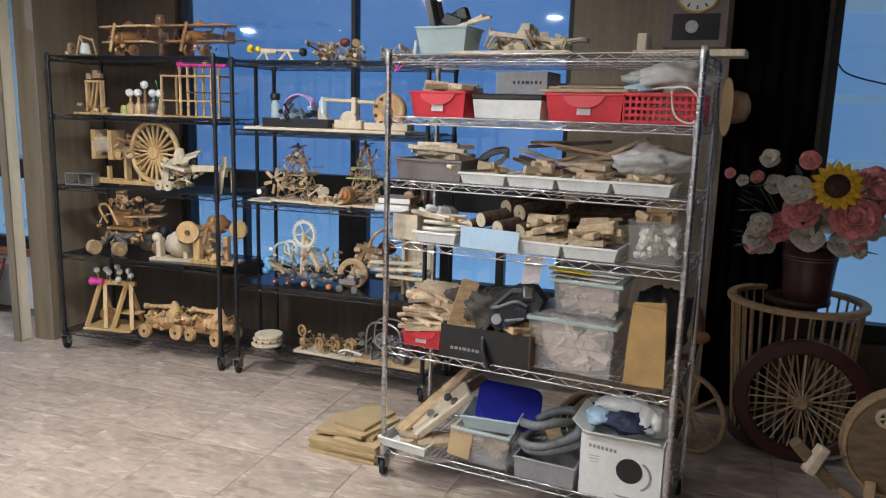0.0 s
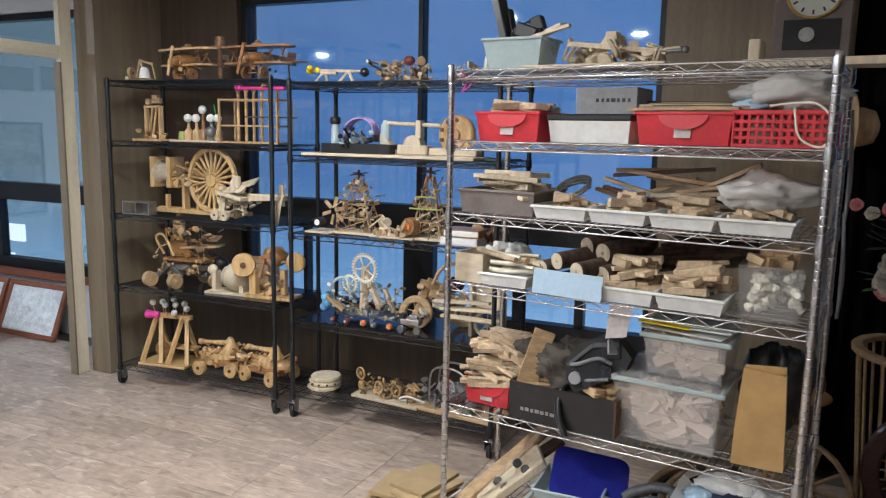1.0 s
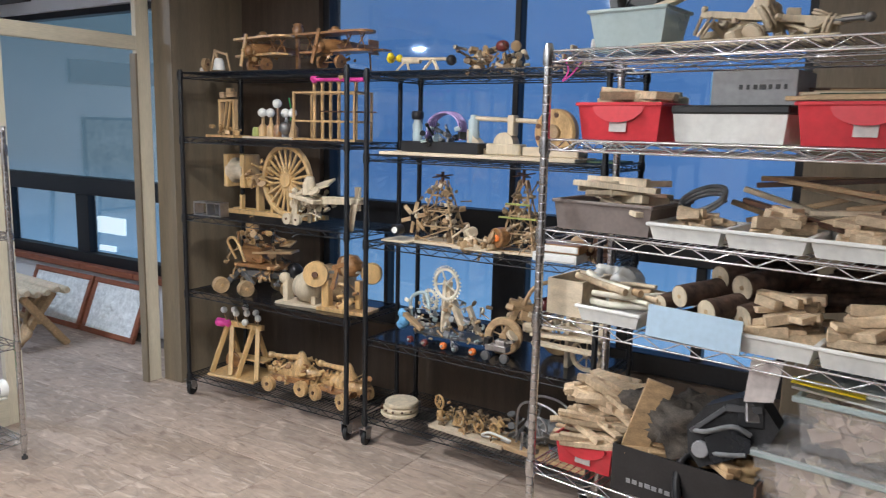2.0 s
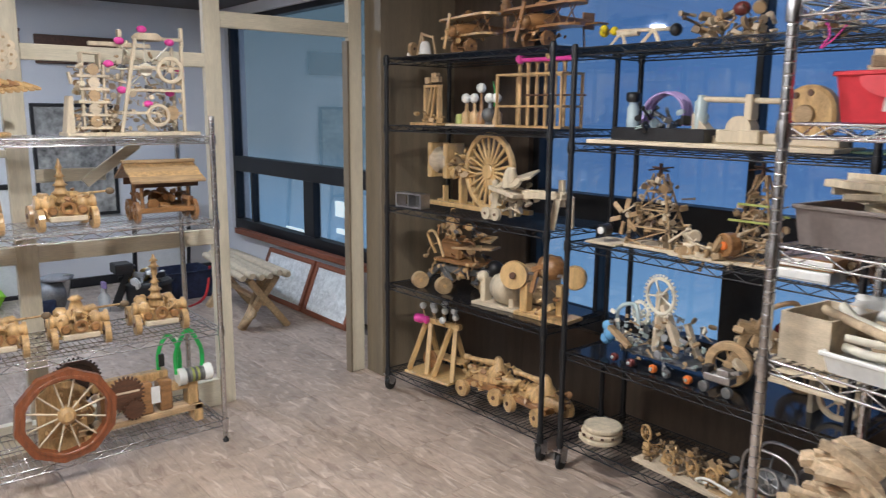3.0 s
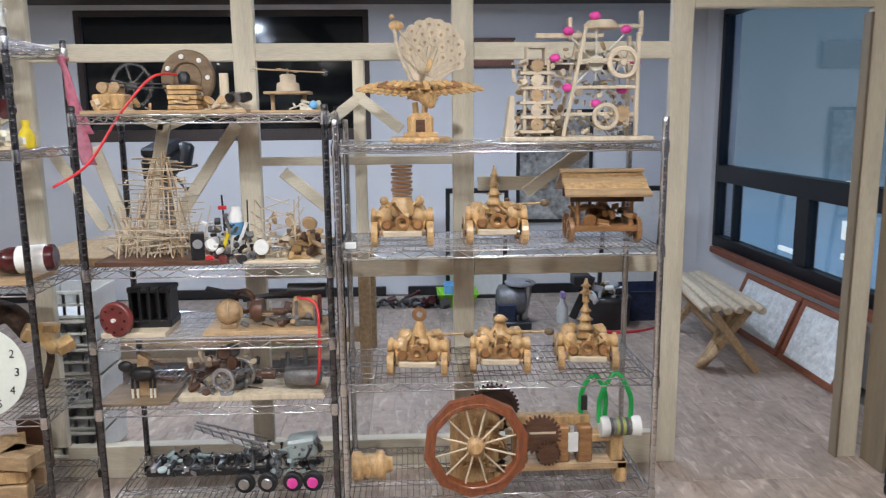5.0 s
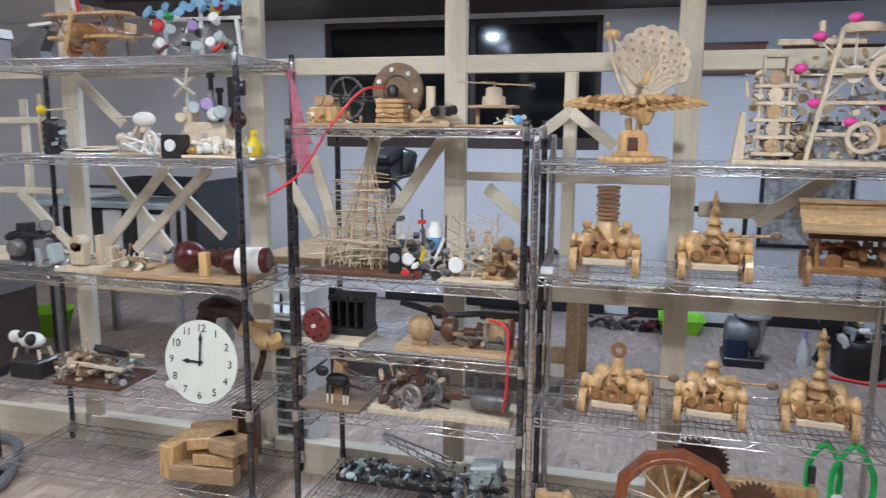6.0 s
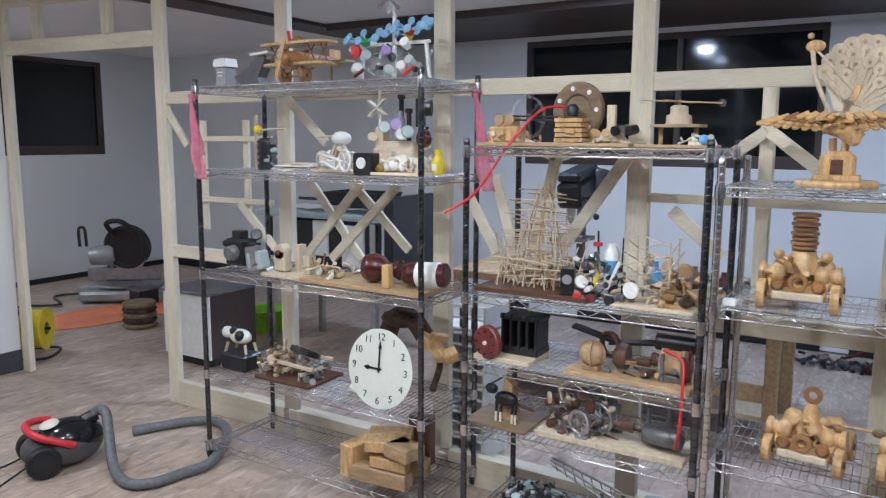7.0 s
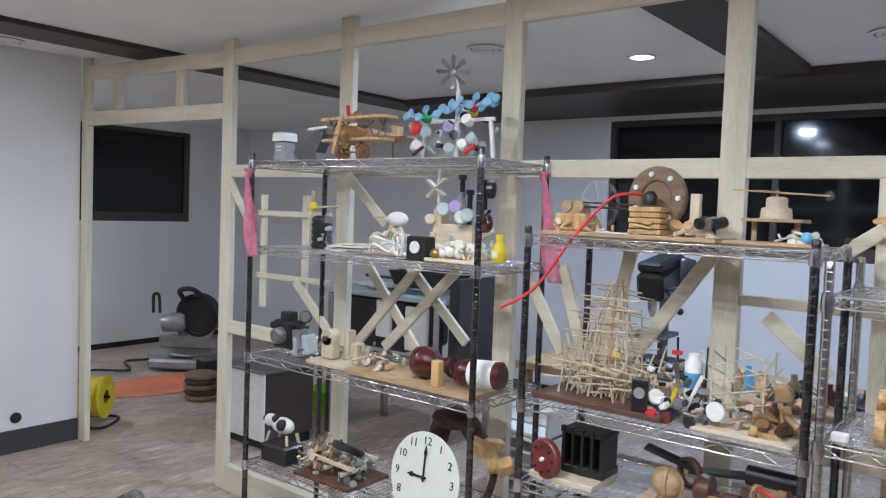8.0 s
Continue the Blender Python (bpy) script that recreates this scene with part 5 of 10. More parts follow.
part("hub", F().disc((0.105, -0.03, 0.105), (0.1, 1, 0), 0.034, 0.02, 14), "tan", w)
part("base", F().box((0.1, 0, 0.02), (0.26, 0.08, 0.04)), "raw", t)
t = thing("green_sheet", "thin dull green cutting sheet on the shelf", "sheet", on(RK2, 1.04, 0.26, z))
part("sheet", F().box((0, 0, 0.004), (0.28, 0.22, 0.008)), "leaf", t)
t = thing("small_bottle", "tiny dark glass bottle on the green sheet", "bottle", on(RK2, 1.02, 0.2, z + 0.008))
part("body", F().lathe((0, 0, 0), (0, 0, 1), [(0, 0.016), (0.04, 0.016), (0.05, 0.008), (0.065, 0.008)], 10), "cast", t)

z = LK2[2]
def stick_tower(m, seed, label, h, w, green=False):
    t = thing("stick_tower", label, "wooden model", m, group="stick towers")
    board(t, w * 1.25, w * 0.8, 0.012, "raw")
    f = F()
    for k in range(4):
        zz, s, s2 = 0.012 + h * 0.22 * k, w * 0.5 * (1 - 0.2 * k), w * 0.5 * (0.8 - 0.2 * k)
        for a in range(4):
            x, y = (-1, 1, 1, -1)[a], (-1, -1, 1, 1)[a]
            x2, y2 = (-1, 1, 1, -1)[(a + 1) % 4], (-1, -1, 1, 1)[(a + 1) % 4]
            f.bar((x * s, y * s * 0.6, zz), (x * s2, y * s2 * 0.6, zz + h * 0.22), 0.008, 0.008)
            f.bar((x * s, y * s * 0.6, zz), (x2 * s2, y2 * s2 * 0.6, zz + h * 0.22), 0.005, 0.005)
            f.bar((x * s, y * s * 0.6, zz), (x2 * s, y2 * s * 0.6, zz), 0.007, 0.007)
    part("lattice", f, "tan", t)
    part("vane", F().bar((-0.05, 0, h * 0.95), (0.05, 0, h * 1.0), 0.03, 0.006).bar((0, -0.04, h), (0, 0.04, h * 0.94), 0.03, 0.006).rod((0, 0, h * 0.85), (0, 0, h * 1.04), 0.008), "dark_wood", t)
    fuss(t, seed, -w * 0.5, w * 0.5, -w * 0.3, w * 0.3, 0.02, h * 0.85, 96, ["raw", "tan", "umber"], 0.026)
    if green:
        part("rails", F().box((0, -0.05, h * 0.45), (w * 1.1, 0.01, 0.008)).box((0, 0.05, h * 0.5), (w * 1.0, 0.01, 0.008)).box((0, -0.05, h * 0.62), (w * 0.7, 0.01, 0.008)), "olive", t, "olive green rails")
    return t


stick_tower(on(RK2, 0.32, 0.18, z), 51, "tan stick tower with blades and dark vane", 0.33, 0.22)
t = thing("windmill_base", "small pale windmill blades beside the tower", "wooden model", on(RK2, 0.14, 0.12, z))
board(t, 0.16, 0.16, 0.01, "raw")
part("hub", F().disc((0.0, -0.05, 0.06), (0, 1, 0), 0.026, 0.05, 14), "black", t)
part("face", F().disc((0.0, -0.078, 0.06), (0, 1, 0), 0.016, 0.006, 12), "white", t)
f = F()
for k in range(6):
    a = math.pi * k / 3 + 0.3
    f.box((0.06 + 0.05 * math.cos(a), 0.0, 0.12 + 0.05 * math.sin(a)), (0.055, 0.006, 0.02), (20, -math.degrees(a), 0))
part("blades", f.rod((0.06, 0.03, 0.0), (0.06, 0.03, 0.12), 0.007), "tan", t)
t = thing("little_wagon", "small pale wagon with an orange wheel", "wooden model", on(RK2, 0.58, 0.13, z))
board(t, 0.26, 0.13, 0.01, "raw")
fuss(t, 53, -0.11, 0.08, -0.05, 0.05, 0.01, 0.08, 33, ["raw", "tan"], 0.045)
part("wheel", F().disc((0.1, -0.03, 0.07), (0.3, 1, 0), 0.045, 0.05, 18), "amber", t)
part("cap", F().disc((0.1, -0.062, 0.07), (0.3, 1, 0), 0.016, 0.01, 12), "orange", t)
stick_tower(on(RK2, 0.76, 0.16, z), 57, "pale stick windmill tower with green rails", 0.36, 0.17, True)
for i, (mat, lab, dz) in enumerate((("white", "thin white-edged book lying flat", 0.0), ("amber", "orange-brown wooden book on top", 0.041))):
    t = thing("book", lab, "book", on(RK2, 0.98 + 0.01 * i, 0.1, z + dz, 3 * i))
    part("cover", F().box((0, 0, 0.02), (0.2 - 0.01 * i, 0.15, 0.038), ch=0.002), mat, t)
    part("page_block", F().box((0, -0.004, 0.02), (0.19 - 0.01 * i, 0.148, 0.028)), "paper", t)
t = thing("bottle_figures", "dark bottle-headed wooden figures in a row", "wooden model", on(RK2, 1.1, 0.2, z))
for x, h in ((-0.07, 0.13), (0.0, 0.16), (0.06, 0.12)):
    part("figure_block", F().lathe((x, 0, 0), (0, 0, 1), [(0, 0.03), (0.05, 0.026), (h * 0.6, 0.014), (h, 0.02), (h + 0.01, 0.012)], 10), "dark_wood", t)
    part("ball", F().ball((x, 0, h + 0.02), 0.018, 10), "white", t)
fuss(t, 59, -0.1, 0.09, -0.07, 0.0, 0.0, 0.09, 24, ["tan", "dark_wood"], 0.04)

z = LK2[1]
t = thing("gear_machine", "grey model machine with a big toothed chainring wheel", "mechanical model", on(RK2, 0.36, 0.2, z))
for c, R, n in (((0.015, -0.05, 0.3), 0.085, 30), ((-0.09, -0.03, 0.205), 0.05, 20)):
    f = F().gear(c, (0.15, 1, 0), R, 0.012, n, R * 0.1)
    g = part("gear", F().ring(c, (0.15, 1, 0), R * 0.93, R * 0.76, 0.012, 30).spokes(c, (0.15, 1, 0), 0, R * 0.8, 5, R * 0.06), "ivory", t, "white toothed chainring")
    f = F()
    for i in range(n):
        a = 2 * math.pi * i / n
        f.box((c[0] + R * math.cos(a), c[1] - 0.15 * R * math.cos(a), c[2] + R * math.sin(a)), (0.009, 0.007, 0.008), (0, -math.degrees(a), 0))
    part("teeth", f, "ivory", g)
part("column", F().bar((-0.02, 0, 0.05), (0.01, -0.03, 0.31), 0.045, 0.03).bar((0.02, -0.03, 0.26), (0.11, -0.04, 0.09), 0.04, 0.025).bar((0.1, 0.02, 0.19), (0.16, 0.02, 0.06), 0.03, 0.02), "raw", t)
part("chain_guard", F().bar((-0.2, -0.09, 0.13), (-0.08, -0.11, 0.07), 0.03, 0.02), "tan", t)
part("bed", F().box((0.03, 0, 0.04), (0.36, 0.14, 0.012)), "cast", t)
fuss(t, 61, -0.2, 0.22, -0.12, 0.08, 0.03, 0.21, 150, ["cast", "frost", "grey", "tan", "ivory"], 0.026)
part("hoop", F().tube([(-0.18, -0.05, 0.08), (-0.19, -0.05, 0.2), (-0.1, -0.06, 0.24), (-0.06, -0.08, 0.15)], 0.009, 8), "frost", t)
part("flower", F().ball((-0.22, -0.06, 0.09), 0.034, 10, (1, 0.7, 1)).ball((-0.245, -0.05, 0.06), 0.028, 10).ball((-0.235, -0.06, 0.12), 0.025, 10), "blue", t, "sky blue knob")
for i, (x, y) in enumerate(((-0.13, -0.14), (-0.04, -0.15), (0.06, -0.14), (0.13, -0.15), (0.22, -0.14))):
    w = part("wheel", F().disc((x, y, 0.022), (0.2, 1, 0), 0.017, 0.018, 16), "oxblood" if i in (0, 1) else "orange" if i in (2, 4) else "cast", t, "worn red plastic wheel" if i < 2 else "")
    part("hub", F().disc((x - 0.003, y - 0.012, 0.022), (0.2, 1, 0), 0.007, 0.008, 10), "frost", w)
t = thing("wooden_bike", "tan wooden motorbike model with bent handles", "wooden model", on(RK2, 0.78, 0.24, z, 35))
wheel(t, (-0.12, 0, 0.09), (0.4, 1, 0), 0.09, "tan", 6, 0.03, 0.4)
wheel(t, (0.14, 0, 0.085), (0.3, 1, 0), 0.085, "tan", 6, 0.03, 0.4)
part("frame", F().bar((-0.12, 0, 0.09), (-0.04, 0, 0.27), 0.03, 0.03).bar((-0.05, 0, 0.2), (0.15, 0, 0.14), 0.05, 0.05).bar((-0.1, 0, 0.25), (0.02, 0, 0.22), 0.04, 0.04), "tan", t)
part("handle", F().tube([(-0.04, -0.05, 0.25), (0.0, -0.06, 0.33), (0.07, -0.06, 0.36), (0.1, -0.05, 0.34)], 0.01, 8), "tan", t)
part("tank", F().ball((0.08, -0.02, 0.24), 0.05, 12, (1.2, 0.7, 0.9)), "dark_red", t, "dark red rounded tank")
fuss(t, 63, -0.1, 0.15, -0.06, 0.06, 0.1, 0.26, 27, ["tan", "raw"], 0.045)
t = thing("toy_robot", "little silver toy robot car with black wheels", "toy", on(RK2, 0.7, 0.08, z))
part("body", F().box((0, 0, 0.06), (0.11, 0.05, 0.03)).box((0.02, 0, 0.085), (0.05, 0.04, 0.03)).bar((-0.06, 0, 0.06), (0.08, 0, 0.1), 0.02, 0.012), "steel", t)
for x in (-0.045, 0.05):
    part("wheel", F().disc((x, -0.03, 0.022), (0.1, 1, 0), 0.022, 0.018, 14), "cast", t)
part("rider", F().box((-0.05, 0, 0.08), (0.03, 0.04, 0.04)), "black", t)
t = thing("wooden_gate_box", "pale wooden box frame with hanging wheel and slats", "wooden model", on(RK2, 1.08, 0.2, z))
part("post", F().box((-0.08, 0, 0.16), (0.02, 0.08, 0.32)).box((0.08, 0, 0.16), (0.02, 0.08, 0.32)).box((0, 0, 0.31), (0.2, 0.08, 0.02)).box((0, 0.02, 0.22), (0.16, 0.02, 0.16)), "pine", t)
wheel(t, (0.02, -0.05, 0.08), (0, 1, 0), 0.075, "raw", 8, 0.02, 0.25)
part("slat", F().bar((-0.22, -0.1, 0.15), (0.1, -0.12, 0.17), 0.05, 0.015).bar((-0.25, -0.12, 0.19), (0.05, -0.1, 0.2), 0.04, 0.015).bar((-0.2, -0.13, 0.12), (0.12, -0.14, 0.12), 0.04, 0.015), "pine", t)

z = LK2[0]
t = thing("round_box", "stack of three pale round wooden discs", "wooden model", on(RK2, 0.13, 0.12, z))
for i in range(3):
    part("disc", F().disc((0.005 * i, 0.002 * i, 0.014 + 0.025 * i), (0, 0, 1), 0.095 - 0.005 * i, 0.021, 28), "pine", t)
for i in range(6):
    a = math.pi * (1.1 + 0.16 * i)
    part("slot", F().box((0.088 * math.cos(a), 0.088 * math.sin(a), 0.039), (0.016, 0.012, 0.010), (0, 0, math.degrees(a))), "dark_wood", t)
t = thing("village_diorama", "pale board crowded with tiny golden wooden figures", "wooden model", on(RK2, 0.56, 0.13, z, -4))
board(t, 0.42, 0.17, 0.016, "raw")
fuss(t, 71, -0.19, 0.19, -0.06, 0.06, 0.016, 0.11, 130, ["honey", "tan", "umber"], 0.026)
for x in (-0.17, -0.05, 0.06, 0.15):
    wheel(t, (x, -0.05, 0.07 + 0.06 * (x < -0.1)), (0.3, 1, 0), 0.035, "honey", 8, 0.01)
t = thing("steam_model", "small steel engine model on a wooden board", "mechanical model", on(RK2, 0.96, 0.13, z, -5))
board(t, 0.5, 0.2, 0.02, "tan")
part("boiler", F().lathe((-0.1, 0, 0.1), (1, 0.1, 0), [(0, 0.03), (0.01, 0.05), (0.14, 0.05), (0.15, 0.03)], 16), "cast", t)
part("frame", F().tube([(-0.15, -0.05, 0.03), (-0.14, -0.05, 0.2), (-0.05, -0.05, 0.24), (0.06, -0.05, 0.2), (0.08, -0.05, 0.03)], 0.006, 6).tube([(-0.15, 0.05, 0.03), (-0.14, 0.05, 0.2), (-0.05, 0.05, 0.24), (0.06, 0.05, 0.2), (0.08, 0.05, 0.03)], 0.006, 6), "steel", t)
wheel(t, (-0.03, -0.07, 0.14), (0, 1, 0), 0.05, "steel", 6, 0.012)
fuss(t, 73, -0.2, 0.1, -0.08, 0.06, 0.02, 0.18, 45, ["cast", "steel"], 0.045)
part("loop", F().tube([(-0.16, -0.08, 0.04), (-0.26, -0.1, 0.06), (-0.31, -0.09, 0.03), (-0.24, -0.06, 0.025), (-0.17, -0.08, 0.03)], 0.006, 6), "white", t)


# ================= chrome rack of offcuts and bins =================
z = LA[5]
b = bin_box(on(RA, 0.17, 0.2, z), 0.23, 0.17, 0.115, "frost", "frosted plastic bin holding black tools", wall=0.003, flare=0.02)
t = thing("folded_tripod", "black folded tripod standing in the bin", "tripod", on(RA, 0.11, 0.2, z + 0.01))
part("leg", F().bar((0.03, 0, 0.0), (-0.05, 0.02, 0.26), 0.05, 0.035).bar((0.04, 0.02, 0.0), (-0.02, 0.04, 0.22), 0.03, 0.03), "black", t)
t = thing("camera_clamp", "black clamp and pale stick lying over the bin", "tool", on(RA, 0.22, 0.2, z + 0.09))
part("clamp", F().box((-0.03, 0, 0.05), (0.08, 0.06, 0.05), (0, 20, 10)).box((0.0, 0.02, 0.08), (0.05, 0.04, 0.05), (0, -20, 0)).rod((-0.08, 0, 0.02), (0.03, 0, 0.05), 0.015).tube([(-0.1, 0, 0.02), (-0.07, -0.02, 0.06), (-0.02, 0, 0.09)], 0.004, 6), "black", t)
part("stick", F().bar((0.0, -0.02, 0.03), (0.15, -0.04, 0.06), 0.02, 0.012).bar((0.02, 0.03, 0.045), (0.11, 0, 0.07), 0.04, 0.012), "raw", t)
t = thing("model_boat", "pale wooden crane model on a long board", "wooden model", on(RA, 0.46, 0.2, z))
board(t, 0.50, 0.16, 0.018, "pine")
part("frame", F().bar((-0.02, 0, 0.018), (0.05, 0, 0.12), 0.03, 0.03).bar((0.1, 0, 0.018), (0.05, 0, 0.12), 0.025, 0.025).bar((-0.1, -0.02, 0.09), (0.24, -0.02, 0.05), 0.03, 0.018).bar((-0.12, 0.03, 0.04), (0.28, 0.0, 0.06), 0.025, 0.018).box((0.05, 0, 0.11), (0.04, 0.05, 0.03)), "pine", t)
fuss(t, 81, -0.12, 0.22, -0.06, 0.06, 0.018, 0.08, 36, ["pine", "raw"], 0.05)
part("bolt", F().rod((0.2, -0.03, 0.05), (0.3, -0.03, 0.055), 0.006).ball((0.3, -0.03, 0.055), 0.012), "cast", t)
t = thing("bench_board", "pale wooden board with an upright end block", "board", on(RA, 1.12, 0.3, z))
part("plank", F().box((0, 0, 0.012), (0.40, 0.14, 0.024), ch=0.002), "pine", t)
part("upright", F().box((-0.17, 0, 0.055), (0.035, 0.1, 0.065)), "pine", t)

z = LA[4]
bin_box(on(RA, 0.20, 0.17, z), 0.245, 0.26, 0.10, "red_plastic", "bright red plastic bin with a paper label", tag=True)
offcuts(on(RA, 0.20, 0.17, z + 0.085), 3, 0.23, 0.22, 0.05, 14, "thin tan sticks and pegs on the red bin", 0.2, lie=6)
t = thing("lidded_box", "white plastic box with a black lid", "storage box", on(RA, 0.485, 0.2, z))
part("body", F().tray((0, 0, 0), (0.285, 0.26, 0.075), 0.004, 0.008), "white", t)
part("lid", F().box((0, 0, 0.083), (0.295, 0.27, 0.022), ch=0.005), "black", t, "black lid")
t = thing("grey_carton", "grey printed carton lying on the black lid", "carton", on(RA, 0.52, 0.22, z + 0.095))
part("carton_body", F().box((0, 0, 0.044), (0.21, 0.17, 0.088), ch=0.002), "grey", t)
part("end_panel", F().box((-0.107, -0.0, 0.044), (0.003, 0.165, 0.082)), "blue", t, "bright blue end panel")
f = F()
for i, wd in enumerate((0.012, 0.01, 0.013, 0.02, 0.011, 0.014, 0.01)):
    f.box((-0.03 + i * 0.018, -0.0862, 0.046), (wd * 0.8, 0.0015, 0.012))
part("print", f, "black", t)
bin_box(on(RA, 0.80, 0.17, z), 0.29, 0.27, 0.10, "red_plastic", "bright red plastic bin with paper label and slats", tag=True)
t = thing("slat_bundle", "long tan slats and a green strip on the bin", "wood slats", on(RA, 0.80, 0.17, z + 0.103))
for i in range(7):
    part("slat", F().bar((-0.18 + 0.03 * (i % 3), -0.1 + 0.03 * i, 0.006 + 0.005 * i), (0.16 + 0.02 * (i % 2), -0.12 + 0.045 * i, 0.008 + 0.004 * i), 0.022, 0.01), ("tan", "tan", "leaf", "pine", "scrap", "tan", "dark_wood")[i], t)
t = thing("mesh_basket", "red perforated plastic basket", "basket", on(RA, 1.075, 0.17, z))
w, h, d = 0.255, 0.10, 0.26
f = F()
for k in range(5):
    zz = 0.004 + k * (h - 0.008) / 4
    for y in (-1, 1):
        f.box((0, y * d / 2, zz), (w, 0.004, 0.010), ch=0.001)
    for x in (-1, 1):
        f.box((x * w / 2, 0, zz), (0.004, d, 0.010), ch=0.001)
for k in range(13):
    x = -w / 2 + w * k / 12
    for y in (-1, 1):
        f.box((x, y * d / 2, h / 2), (0.009, 0.003, h), ch=0.001)
    y = -d / 2 + d * k / 12
    for xx in (-1, 1):
        f.box((xx * w / 2, y, h / 2), (0.003, 0.009, h), ch=0.001)
part("mesh", f, "red_plastic", t)
part("rim", F().box((0, -d / 2 - 0.002, h), (w + 0.012, 0.012, 0.012)).box((0, d / 2, h), (w + 0.012, 0.012, 0.012)).box((-w / 2, 0, h), (0.012, d, 0.012)).box((w / 2, 0, h), (0.012, d, 0.012)), "red_plastic", t)
part("floor_panel", F().box((0, 0, 0.004), (w - 0.006, d - 0.006, 0.006)), "red_plastic", t)


def crumpled(m, seed, w, d, h, mat, label, name="plastic_bag", category="plastic bag", rough=0.5, n=44):
    """A crumpled bag or cloth: a closed lump with creases."""
    f = F()
    f.ball((0, 0, h / 2), 1.0, n, (w / 2, d / 2, h / 2))
    out = []
    for x, y, zz in f.v:
        s = Vector((x / w, y / d, zz / h)) * 3.2 + Vector((seed * 1.7, 0, 0))
        k = noise.noise(s) * 0.7 + (0.5 - abs(noise.noise(s * 2.3))) * 0.75 + (0.5 - abs(noise.noise(s * 5.1))) * 0.35
        q = Vector((x, y, zz - h / 2)) * (0.82 + rough * (k - 0.1))
        out.append((q.x, q.y, max(0.0, q.z + h / 2)))
    f.v = out
    return solid(name, f, mat, label, category, m)


crumpled(on(RA, 1.08, 0.2, z + 0.095), 3, 0.33, 0.24, 0.13, "cloth", "clear crumpled plastic bag of pale bits")
crumpled(on(RA, 0.98, 0.16, z + 0.095), 7, 0.14, 0.14, 0.05, "pale_blue", "pale blue crumpled paper in the basket", "crumpled_paper", "paper")
t = thing("rope_loop", "white cord loop hanging over the basket", "cord", on(RA, 1.17, 0.02, z))
part("cord", F().tube([(-0.06, 0.0, 0.11), (-0.04, -0.01, 0.03), (0.02, -0.012, 0.005), (0.04, -0.01, 0.07), (0.0, 0.0, 0.12), (-0.06, 0.02, 0.125), (-0.13, 0.03, 0.118)], 0.0035, 6), "ivory", t)
t = thing("straw_hat", "tan woven straw hat hung beside the column", "hat", pose(0.435, 4.83, 1.672, 0, 90, 10))
part("crown", F().lathe((0, 0, 0), (0, 0, 1), [(0, 0.08), (0.03, 0.085), (0.08, 0.07), (0.1, 0.03)], 20), "tan", t)
part("brim", F().lathe((0, 0, -0.005), (0, 0, 1), [(-0.012, 0.145), (-0.006, 0.148), (0.006, 0.085)], 24), "tan", t)

z = LA[3]
bin_box(on(RA, 0.165, 0.18, z), 0.30, 0.28, 0.085, "taupe", "taupe plastic tray heaped with pale slats", flare=0.01)
offcuts(on(RA, 0.16, 0.17, z + 0.06), 9, 0.26, 0.2, 0.085, 12, "pale sawn slats piled in the taupe tray", 0.26, "pine", lie=8)
for i, (u, w) in enumerate(((0.41, 0.195), (0.61, 0.195), (0.815, 0.205), (1.03, 0.215))):
    bin_box(on(RA, u, 0.13, z), w, 0.2, 0.045, "white", "shallow white plastic tray of wood offcuts", name="shallow_tray", flare=0.012, wall=0.003)
    offcuts(on(RA, u, 0.14, z + 0.012), 20 + i, w * 0.9, 0.17, 0.07 + 0.015 * (i in (1, 2)), 13, "short sawn blocks heaped in a white tray", 0.1)
t = thing("hose_coil", "small coil of clear grey hose in the tray", "hose", on(RA, 0.39, 0.2, z + 0.04))
pts = [(0.062 * math.cos(a * 0.7), 0.03 * math.sin(a * 0.7), 0.042 + 0.034 * math.sin(a * 0.7 + 0.6) + 0.0012 * a) for a in range(24)]
part("hose", F().tube(pts, 0.006, 8), "hose", t)
t = thing("long_offcuts", "long tan slats and turned sticks behind the trays", "wood offcuts", on(RA, 0.72, 0.3, z))
rg = random.Random(5)
for i in range(16):
    a = rg.uniform(-0.25, 0.25)
    L = rg.uniform(0.1, 0.2)
    c = Vector((rg.uniform(-0.16, 0.2), rg.uniform(-0.06, 0.08), 0.03 + 0.009 * i))
    part("slat", F().bar(c - Vector((L, 0, a * 0.2)), c + Vector((L, rg.uniform(-0.06, 0.06), a * 0.35)), rg.uniform(0.02, 0.035), 0.014), rg.choice(["tan", "scrap", "pine", "tan", "dark_wood"]), t)
crumpled(on(RA, 1.03, 0.18, z + 0.05), 11, 0.30, 0.26, 0.13, "cloth", "bundle wrapped in cloudy plastic film", "film_wrap", "plastic wrap", 0.5)

